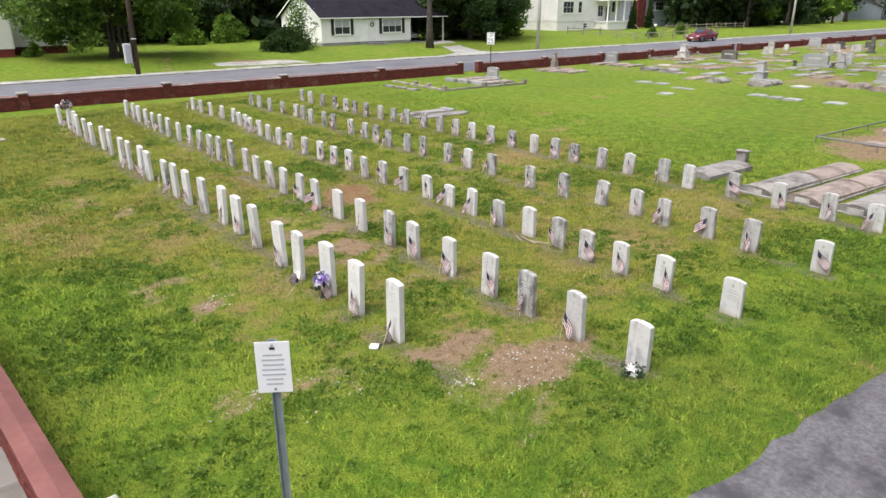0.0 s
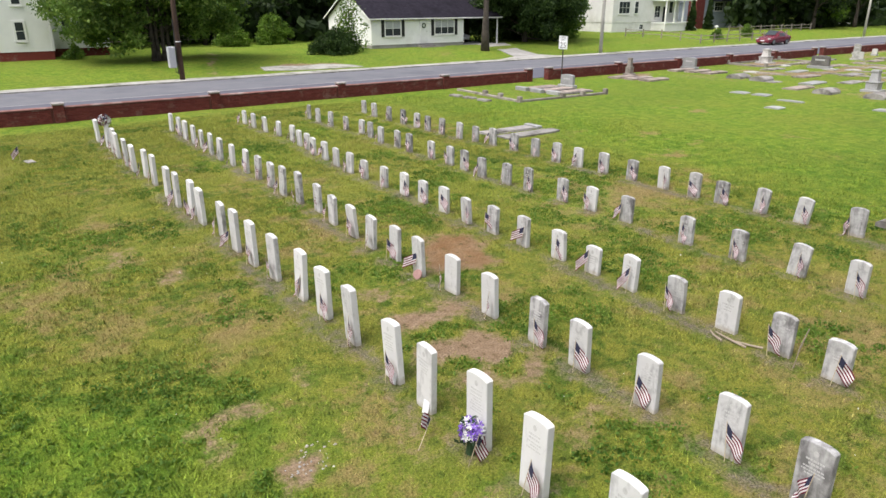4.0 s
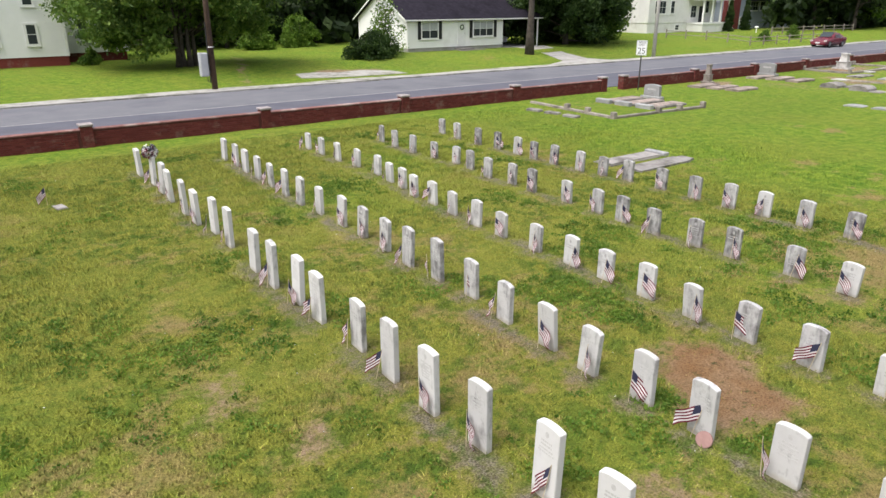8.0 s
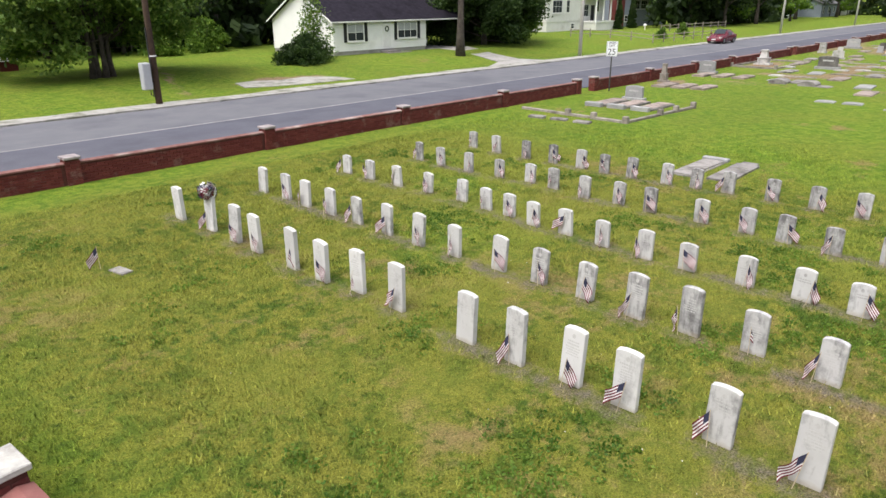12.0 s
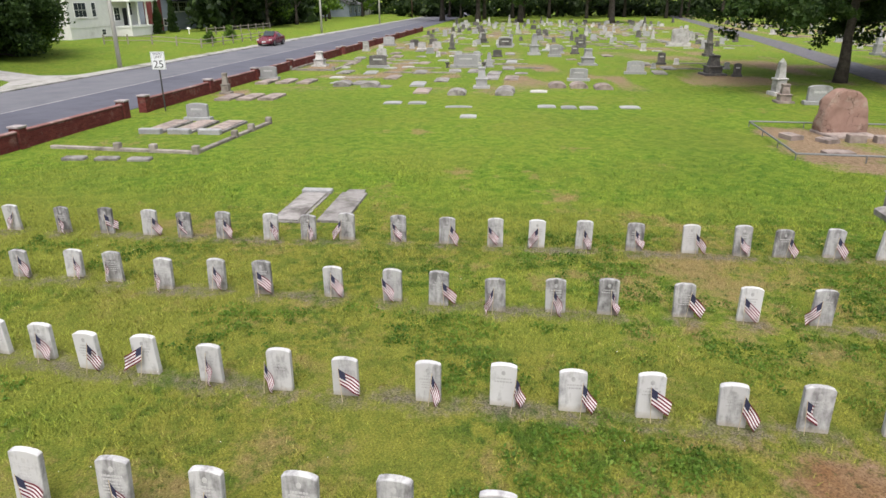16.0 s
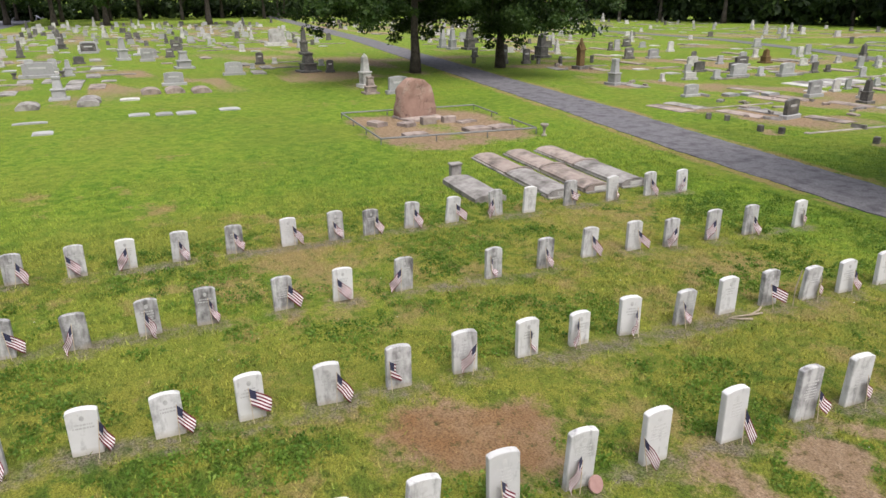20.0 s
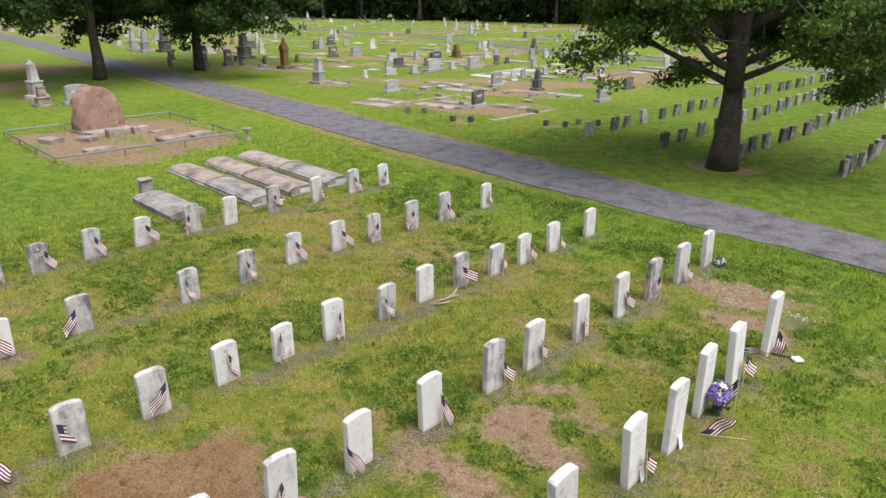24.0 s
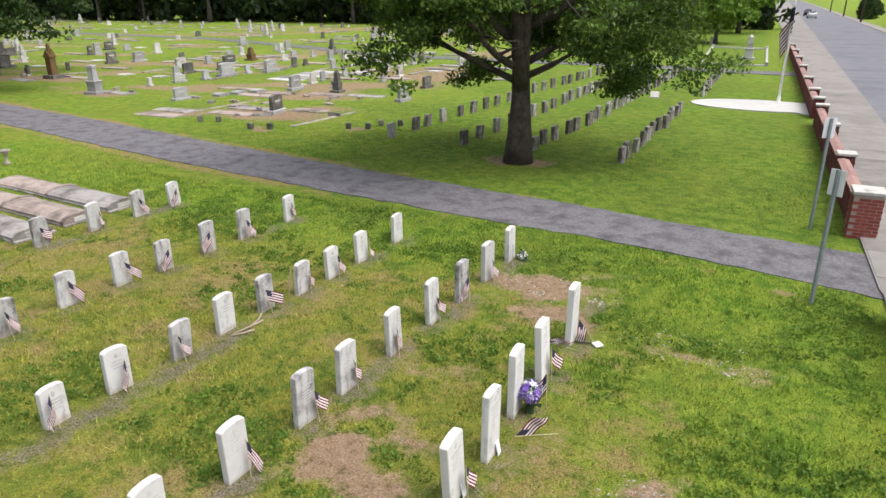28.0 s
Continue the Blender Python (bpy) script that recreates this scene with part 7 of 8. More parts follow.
for x, y, w in ((35.7, 17.2, 0.83), (35.5, 16.2, 0.69), (35.4, 15.3, 0.8), (35.6, 13.4, 0.88), (32.7, 20.7, 0.7), (35.4, 21.3, 1.26), (36.6, 24.6, 0.85), (36.6, 23.4, 0.85)):
    ledger(x, y, 0.65 if w < 1.2 else 0.3, w, 0.075, 0, M_GRANITE, "flat pale grave marker set in the grass", 0.03, "flat markers", "flat_marker")
for x, y in ((43.4, 16.2), (43.3, 15.0), (42.7, 13.7), (40.1, 21.7), (43.3, 27.0), (43.6, 28.7), (40.2, 19.2), (41.2, 19.1)):
    ledger(x, y, 1.2, 0.95, 0.28, 0, M_LEDGER_PINK if x > 42 and y < 20 else M_LEDGER, "low scroll-topped weathered grave cover", 0.16, "scroll covers", "scroll_cover")
# flat slabs and small stones of the nearer field
NEAR_FLATS = ((45.0, 29.3), (44.7, 27.9), (62.6, 31.6), (61.9, 28.9), (50.8, 28.4), (50.9, 30.2), (58.4, 26.4), (58.2, 25.6), (44.2, 24.3), (43.1, 26.2), (46.5, 23.1), (79.4, 27.1), (60.8, 24.3), (52.3, 22.7), (52.0, 21.3), (61.8, 13.8), (59.5, 18.7), (59.9, 20.5), (50.7, 18.1), (65.6, 10.4), (72.2, 15.3), (64.6, 26.6), (66.0, 21.8), (68.0, 29.4), (70.4, 24.2))
for k, (x, y) in enumerate(NEAR_FLATS):
    ledger(x, y, 1.9 if k % 3 else 1.0, 0.85, 0.05 + 0.025 * (k % 3), (k * 5) % 11 - 6, (M_GRANITE, M_LEDGER, M_LEDGER, M_LEDGER_PINK)[k % 4], "weathered flat grave slab in thin grass", 0.03, "field slabs")
for k, (x, y, w, h) in enumerate(((71.2, 32.8, 0.6, 0.95), (79.4, 31.9, 1.2, 0.95), (85.2, 22.0, 0.6, 1.1), (68.3, 14.5, 0.95, 0.75), (73.5, 27.6, 0.8, 0.7), (63.0, 23.2, 0.6, 0.6))):
    upright(x, y, w, h, M_GRANITE_PALE if k % 2 == 0 else M_GRANITE, k * 3 - 6, "small upright granite gravestone in the old ground", k + 120, group="granite monuments")
# plots across the drive
kerb_plot([(19.8, -4.6), (19.4, -8.6), (25.6, -9.6), (26.0, -5.0)], (0.0,), M_KERB, "old broken-kerbed plot with gravel and a leaning monument", 0.03, (0, 2))
for x, y, L, W in ((24.0, -6.0, 2.2, 0.8), (24.1, -7.4, 2.2, 0.8), (26.6, -4.4, 2.2, 0.9), (26.9, -5.6, 2.0, 0.8), (21.4, -8.0, 1.8, 0.8), (26.6, -10.9, 2.2, 0.8), (26.4, -12.0, 2.2, 0.8), (23.6, -12.6, 2.0, 0.8), (21.5, -13.0, 2.0, 0.8), (29.4, -12.6, 2.4, 0.7), (33.9, -8.6, 2.0, 0.8), (42.0, -12.6, 2.0, 0.8), (43.9, -10.3, 2.0, 0.8)):
    ledger(x, y, L, W, 0.055, -14 + (x * 7) % 19, M_LEDGER_PINK if int(x * 10) % 2 == 0 else M_LEDGER, "low weathered ledger grave in bare earth", 0.03, "ledger graves")
for x, y in ((28.3, -10.0), (28.0, -11.0), (27.6, -12.0)):
    ledger(x, y, 0.5, 0.75, 0.16, 0, M_GRANITE, "small grey slant marker in a row", 0.04, "slant markers", "slant_marker")
for k in range(5):
    ledger(29.5 + (k % 2) * 0.2, -17.0 - k * 1.15, 2.3, 0.95, 0.06, -4, M_LEDGER if k % 2 else M_GRANITE_PALE, "large pale grave slab in a row", 0.03, "pale slabs")
for k, (x, y) in enumerate(((20.6, -3.6), (17.2, -5.2), (16.4, -6.3), (23.5, -4.0))):
    for s in (-0.35, 0.35):
        ob = tagged(new("plot_post", finish(cube(-0.1, 0.1, -0.1, 0.1, -0.05, 0.24, 0.03), "plot_post", M_GRANITE_DARK)), "squat dark stone corner post in bare earth", "post", "squat plot posts")
        ob.matrix_basis = pose(x + s, y + s * 0.4, 0, 0, 0, k * 17)


# broken kerb stones lying about the old plot
RB = random.Random(52)
for k in range(34):
    cx, cy = ((22.6, -6.8), (25.6, -8.8), (23.4, -11.6), (34.6, -8.2), (43.0, -11.6))[k % 5]
    L, W, h = RB.uniform(0.22, 0.75), RB.uniform(0.12, 0.26), RB.uniform(0.05, 0.16)
    bm = cube(-L / 2, L / 2, -W / 2, W / 2, -0.04, h, 0.025)
    for v in bm.verts:
        v.co += Vector((RB.uniform(-0.03, 0.03), RB.uniform(-0.03, 0.03), RB.uniform(-0.015, 0.015)))
    ob = tagged(new("broken_stone", finish(bm, "broken_stone", RB.choice((M_KERB, M_LEDGER, M_LEDGER_PINK)))), "broken piece of weathered kerb stone in bare earth", "stone", "broken kerb stones")
    ob.matrix_basis = pose(cx + RB.gauss(0, 1.5), cy + RB.gauss(0, 0.8), 0, 0, 0, RB.uniform(0, 180))


# ---- old low stones in rows across the drive ----
OLD_STONE = [finish(stone_mesh(0.32, 0.14, h, 0.03), "old_headstone", m) for h, m in ((0.54, M_STONE_BLACK), (0.49, M_STONE_BLACK), (0.55, M_STONE_OLD))]
OLD_R = random.Random(19)
for x0, x1, y0, y1, n, dark in ((15.2, 14.4, -4.35, -14.4, 9, 2), (14.4, 12.6, -15.6, -32.0, 15, 0), (12.38, 11.7, -4.3, -14.6, 9, 4), (11.7, 11.0, -15.8, -31.5, 14, 0), (9.95, 9.36, -4.5, -10.6, 7, 7), (9.33, 8.45, -11.5, -31.6, 23, 3), (6.99, 6.5, -3.7, -14.3, 12, 12), (6.1, 5.95, -19.8, -32.0, 14, 4)):
    for k in range(n):
        f = k / (n - 1)
        me = OLD_STONE[0] if (k < dark and OLD_R.random() < 0.6) else OLD_STONE[OLD_R.choice((0, 1, 2))]
        ob = tagged(new("old_headstone", me), "small old headstone blackened with lichen" if me is OLD_STONE[0] else "small old grey headstone in the grass", "headstone", "old low headstones")
        ob.matrix_basis = pose(x0 + (x1 - x0) * f + OLD_R.gauss(0, 0.05), y0 + (y1 - y0) * f + OLD_R.gauss(0, 0.12), -0.02, OLD_R.gauss(0, 3), OLD_R.gauss(0, 3), -13 + OLD_R.gauss(0, 5))
for k in range(3):
    ledger(8.2 + k * 0.1, -18.6 - k * 0.7, 0.4, 0.6, 0.10, 0, M_GRANITE_PALE, "flat white marker in the grass", 0.02, "white markers", "flat_marker")
# kerbed cross plot and the cross lane
CROSS = [(-1.0, -33.0), (5, -33.2), (13, -34.4), (24, -34.3), (35, -35.2), (46, -40.6), (63, -46.5), (104, -50), (170, -56)]
ribbon("lane", [(x, y - 1.1) for x, y in CROSS], [(x, y + 1.1) for x, y in CROSS], 0.02, 0.06, M_DRIVE, "narrow grey lane across the cemetery", "lane")
kerb_plot([(7.9, -38.2), (3.4, -37.8), (3.6, -55.0), (8.4, -56.0)], (0.0,), M_GRANITE_PALE, "pale kerbed plot beyond the lane")
column(4.8, -43.0, 0.5, 1.9, M_GRANITE_PALE, 0, "point", "pale monument shaft in a kerbed plot")
for x, y in ((9, -62), (11.5, -61), (13.5, -62.5), (16, -61.5), (18, -63), (12.5, -59.5)):
    upright(x, y, 0.7, 0.7, M_GRANITE_PALE, 0, "pale gravestone in the shade of distant trees", int(x), group="shaded gravestones")


# ---- the wide field of older graves ----
def simple_stone(name, pieces, material):
    bm = bmesh.new()
    for b in pieces:
        box(bm, *b)
    return finish(bm, name, material)


def field_graves():
    r = random.Random(101)
    kinds = []
    for m, lab in ((M_GRANITE, "grey granite gravestone among many"), (M_GRANITE_PALE, "pale stone gravestone among many"), (M_GRANITE_DARK, "dark weathered gravestone among many")):
        for w, h in ((0.9, 0.72), (0.6, 0.85), (0.45, 0.6)):
            ob = empty("gravestone", pose(0, 0, 0), lab, "gravestone", "gravestones of the old ground")
            part("base", cube(-0.2, 0.2, -w * 0.62, w * 0.62, -0.05, 0.14, 0.02), m, ob)
            bm = bmesh.new()
            W = w / 2
            outline(bm, [(-W, 0.14), (W, 0.14)] + [(W * math.cos(a), h - 0.1 * h * (1 - math.sin(a))) for a in np.linspace(0.2, math.pi - 0.2, 7)], 0.17, Matrix.Rotation(radians(90), 4, "Z"))
            part("tablet", bm, m, ob)
            kinds.append(ob)
    shaft = [column(0, 0, 0.42, 1.6, m, 0, t, "slender monument shaft among older graves") for m, t in ((M_GRANITE_PALE, "urn"), (M_GRANITE_DARK, "point"))]
    slabs = [(finish(ledger_mesh(L, W, h, 0.03), "ledger_stone", m), lab) for L, W, h, m, lab in ((2.1, 0.85, 0.09, M_LEDGER, "weathered flat ledger stone among many"), (2.1, 0.85, 0.09, M_LEDGER_PINK, "pinkish flat ledger stone among many"), (0.7, 0.9, 0.08, M_GRANITE_PALE, "flat pale marker among many"), (0.25, 2.4, 0.08, M_KERB, "long stone kerb of a family plot"))]
    taken = [tuple(ob.matrix_basis.translation[:2]) for ob in scene.objects if ob.parent is None and ob.get("category") in ("monument", "grave slab", "tree", "grave marker", "grave plot")]
    zones = ((72, 150, -8, 31, 360), (62, 72, 17, 31, 14), (40, 62, 18, 32, 26), (50, 62, 4, 9, 8), (40, 150, -84, -13, 420), (26, 44, -40, -15, 52), (17, 30, -32, -14, 14), (60, 150, -13, -8, 0), (14, 60, -88, -44, 40), (24, 34, -33, -20, 8))
    first, far = set(), {}
    for x0, x1, y0, y1, n in zones:
        done = tries = 0
        while done < n and tries < n * 30:
            tries += 1
            x, y = r.uniform(x0, x1), r.uniform(y0, y1)
            y = round(y / 1.25) * 1.25 + r.gauss(0, 0.12)
            x = round(x / 3.4) * 3.4 + r.gauss(0, 0.25)
            if abs(y - drive_mid(x)) < 3.2 or any(abs(x - a) < 1.7 and abs(y - b) < 1.0 for a, b in taken):
                continue
            if abs(y - float(np.interp(x, [p[0] for p in CROSS], [p[1] for p in CROSS]))) < 2.4 or y > north_line(x) - 2:
                continue
            taken.append((x, y))
            done += 1
            q = r.random()
            if x < 62 and y > 10:
                q = 0.9
            if q < 0.30:
                src = r.choice(kinds[:6] + kinds)
            elif q < 0.35:
                src = r.choice(shaft)
            else:
                me, lab = r.choice(slabs)
                m = pose(x, y, 0, 0, 0, r.gauss(-2, 3))
                if x > 68 or y < -38:
                    far.setdefault(me.name, (me, [], []))
                    verts, faces = far[me.name][1:]
                    k = len(verts)
                    verts += [tuple(m @ v.co) for v in me.vertices]
                    faces += [tuple(k + i for i in p.vertices) for p in me.polygons]
                    continue
                ob = tagged(new("ledger_stone", me), lab, "grave slab", "slabs of the old ground")
                ob.matrix_basis = m
                continue
            m = pose(x, y, 0, r.gauss(0, 1.5), r.gauss(0, 1.5), r.gauss(-2, 4) + r.choice((0, 180)))
            if src in first:
                k = r.uniform(0.65, 1.0)
                copy_thing(src, m @ Matrix.Diagonal((k, k, k, 1)))
            else:
                first.add(src)
                src.matrix_basis = m
    for me, verts, faces in far.values():
        joined = bpy.data.meshes.new("far_slab")
        joined.from_pydata(verts, [], faces)
        joined.materials.append(me.materials[0])
        tagged(new("far_slab", joined), "scattered flat grave slabs far across the old ground", "grave slabs", kind="stuff")
    for src in kinds + shaft:
        if src not in first:
            src.matrix_basis = pose(100 + 3 * len(first), 5, 0)
            first.add(src)


field_graves()

# ---- small things left at the graves ----
def bouquet(x, y, z, n, size, mats, label, seed, stem=True, petal=1.0, leaves=14):
    r = random.Random(seed)
    ob = empty("bouquet", pose(x, y, z), label, "flowers")
    if stem:
        bm = bmesh.new()
        lathe(bm, [(0.05, -0.01), (0.06, 0.02), (0.045, 0.16), (0.07, 0.22)], 10)
        part("vase", bm, M_GREEN_STEM, ob)
    for i, m in enumerate(mats):
        bm = bmesh.new()
        for k in range(n):
            d = Vector((r.gauss(0, 1), r.gauss(0, 1), r.gauss(0, 0.8))).normalized() * size * r.uniform(0.55, 1.0)
            c = d + Vector((0, 0, 0.32 if stem else 0.0))
            for p in range(5):
                a = p * math.tau / 5
                q = d.normalized().to_track_quat("Z", "Y").to_matrix()
                tip = q @ Vector((math.cos(a) * 0.05 * petal, math.sin(a) * 0.05 * petal, 0.02))
                s1, s2 = q @ Vector((math.cos(a + 0.5) * 0.03 * petal, math.sin(a + 0.5) * 0.03 * petal, 0.005)), q @ Vector((math.cos(a - 0.5) * 0.03 * petal, math.sin(a - 0.5) * 0.03 * petal, 0.005))
                bm.faces.new([bm.verts.new(c + v) for v in (Vector((0, 0, 0)), s2, tip, s1)])
        tagged(part("petals", bm, m, ob), kind="stuff")
    r2 = np.random.RandomState(seed)
    tips = r2.normal(size=(leaves, 3)) * size * 0.5 + np.array([0, 0, 0.28 if stem else -0.02])
    tagged(part("leaves", leaf_mesh("leaves", tips, 0.07, 8, 0.035, seed, M_GREEN_STEM), None, ob), kind="stuff")
    return ob


ax, ay = STONES["A"][21]
bouquet(ax - 0.17, ay - 0.06, -0.03, 30, 0.145, [M_PURPLE, M_PURPLE, M_PETAL_WHITE], "bunch of purple and lilac artificial flowers by a headstone", 5)
flag(ax - 0.34, ay - 0.22, 6, -14, -100, 1)
ax, ay = STONES["A"][1]
bouquet(ax, ay, 0.90, 26, 0.20, [M_PETAL_WHITE, M_PETAL_WHITE, M_FLAG_RED, M_FLAG_BLUE], "red, white and blue flower saddle on top of a headstone", 6, False, 1.5, 4)
ax, ay = STONES["B"][27]
bouquet(ax - 0.22, ay - 0.08, -0.22, 14, 0.10, [M_PETAL_WHITE], "small white and yellow flowers at the foot of a headstone", 7)
# flat marker with its own flag, off by itself in the lawn
ob = tagged(new("flat_marker", finish(cube(-0.12, 0.12, -0.22, 0.22, -0.05, 0.03, 0.01), "flat_marker", M_LEDGER)), "flat pale grave marker alone in the lawn", "grave marker")
ob.matrix_basis = pose(3.92, 29.15, 0, 0, 0, 8)
flag(3.72, 29.55, 0, 3, 80, 0)
# round plaque by a headstone
ax, ay = STONES["B"][18]
bm = bmesh.new()
bmesh.ops.create_cone(bm, segments=24, radius1=0.095, radius2=0.095, depth=0.03, cap_ends=True)
bmesh.ops.bevel(bm, geom=bm.edges[:], offset=0.006, segments=1, affect="EDGES")
ob = tagged(new("round_plaque", finish(bm, "round_plaque", M_PLAQUE)), "pink round stone plaque leaning at the foot of a headstone", "plaque")
ob.matrix_basis = pose(ax - 0.14, ay - 0.13, 0.075, 0, -62, 10)
# fallen garden light by the end stone
ob = empty("garden_light", pose(4.98, 8.02, 0, 0, 0, 10), "fallen garden light with a white square head", "garden light")
part("head", cube(-0.065, 0.065, -0.065, 0.065, 0.01, 0.05, 0.012, Matrix.Rotation(radians(35), 4, "Z")), M_SIGN, ob, "white square head")
bm = bmesh.new()
tube(bm, [(0.06, -0.03, 0.03), (0.34, -0.02, 0.025)], 0.012, 8)
part("stake", bm, M_DARK_METAL, ob)
flag(5.05, 7.93, 30, 10, -60, 3)
flag(5.30, 8.25, 86, 0, 90, 2)
# flag lying on the ground beside a stone
f = flag(5.28, 10.75, 0, 0, 90, 4)
f.matrix_basis = pose(4.97, 10.42, 0.05, 0, 0, 38) @ Matrix.Rotation(radians(84), 4, "Y")
# snapped branches and a leaning stick between two stones of the third row
for k, (x, y, L, a) in enumerate(((10.0, 9.7, 0.55, 80), (10.05, 9.45, 0.4, 110), (9.95, 9.9, 0.35, 60))):
    bm = bmesh.new()
    tube(bm, [(-L / 2, 0, 0.02), (0, 0.03, 0.035), (L / 2, -0.02, 0.02)], [0.018, 0.016, 0.008], 6)
    ob = tagged(new("broken_branch", finish(bm, "broken_branch", M_TWIG)), "snapped dry branch lying beside a headstone", "branch", "broken branches")
    ob.matrix_basis = pose(x, y, 0, 0, 0, a)
bm = bmesh.new()
tube(bm, [(0, 0, -0.05), (0.03, -0.03, 0.3), (0.02, -0.10, 0.62)], [0.014, 0.012, 0.008], 6)
tagged(new("stake", finish(bm, "stake", M_TWIG)), "thin wooden stake leaning beside a headstone", "stake").matrix_basis = pose(9.93, 8.75, 0, 0, 0, 0)
# small white picture cards by two stones
for row, i in (("A", 19), ("A", 20)):
    px, py = STONES[row][i]
    ob = tagged(new("memorial_card", finish(cube(-0.008, 0.008, -0.05, 0.05, -0.01, 0.16, 0.004), "memorial_card", M_SIGN)), "small white framed card leaning on a headstone", "card", "memorial cards")
    ob.matrix_basis = pose(px - 0.085, py - 0.08, 0, 0, 13, 5)
# pale stone chips on the worn patch
CH = random.Random(8)
bm = bmesh.new()
for cx, cy, n, sx, sy in ((6.1, 5.95, 46, 0.32, 0.16), (6.9, 6.15, 40, 0.22, 0.18), (3.7, 7.3, 26, 0.4, 0.12), (4.4, 7.55, 14, 0.2, 0.08), (3.2, 7.85, 30, 0.28, 0.07), (3.85, 10.88, 22, 0.16, 0.08)):
    for k in range(n):
        s = CH.uniform(0.006, 0.018)
        bmesh.ops.create_icosphere(bm, subdivisions=1, radius=s, matrix=pose(cx + CH.gauss(0, sx), cy + CH.gauss(0, sy), s * 0.3, CH.uniform(0, 90), CH.uniform(0, 90), 0) @ Matrix.Diagonal((1.4, 1, 0.6, 1)))
tagged(new("stone_chips", finish(bm, "stone_chips", M_GRANITE_PALE)), "scattered pale stone chips on bare earth", "stone chips", kind="stuff")
# litter-like white clover heads in the turf
CV = np.random.RandomState(14)
tips = np.stack([CV.uniform(2, 16, 160), CV.uniform(5, 33, 160), np.full(160, 0.04)], -1)
tagged(new("clover_heads", leaf_mesh("clover_heads", tips, 0.03, 1, 0.010, 15, M_PETAL_WHITE)), "tiny white clover heads scattered in the lawn", "clover", kind="stuff")


# ---- pale stone chips lying in the worn earth ----
def stone_chips(spots, seed, label):
    r = random.Random(seed)
    verts, faces = [], []
    for x, y, a, b, count in spots:
        for k in range(count):
            u, w = x + r.gauss(0, a), y + r.gauss(0, b)
            s, turn, n = r.uniform(0.008, 0.032), r.uniform(0, math.tau), len(verts)
            for j in range(5):
                q = turn + j * math.tau / 5 + r.uniform(-0.3, 0.3)
                verts.append((u + s * math.cos(q), w + 0.7 * s * math.sin(q), -0.005))
            for j in range(5):
                vx, vy, _ = verts[n + j]
                verts.append((u + 0.65 * (vx - u), w + 0.65 * (vy - w), s * r.uniform(0.3, 0.65)))
            faces += [(n + j, n + (j + 1) % 5, n + 5 + (j + 1) % 5, n + 5 + j) for j in range(5)] + [tuple(range(n + 5, n + 10))]
    me = bpy.data.meshes.new("stone_chips")
    me.from_pydata(verts, [], faces)
    me.materials.append(M_GRAVEL)
    return tagged(new("stone_chips", me), label, "stone chips", kind="stuff")


stone_chips(((6.33, 6.58, 0.16, 0.07, 30), (5.45, 6.52, 0.16, 0.07, 30), (6.0, 6.45, 0.5, 0.2, 18), (3.95, 11.15, 0.12, 0.07, 14), (3.15, 8.05, 0.10, 0.05, 12), (3.95, 7.97, 0.10, 0.05, 8)), 88, "pale stone chips scattered in bare earth of the lawn")


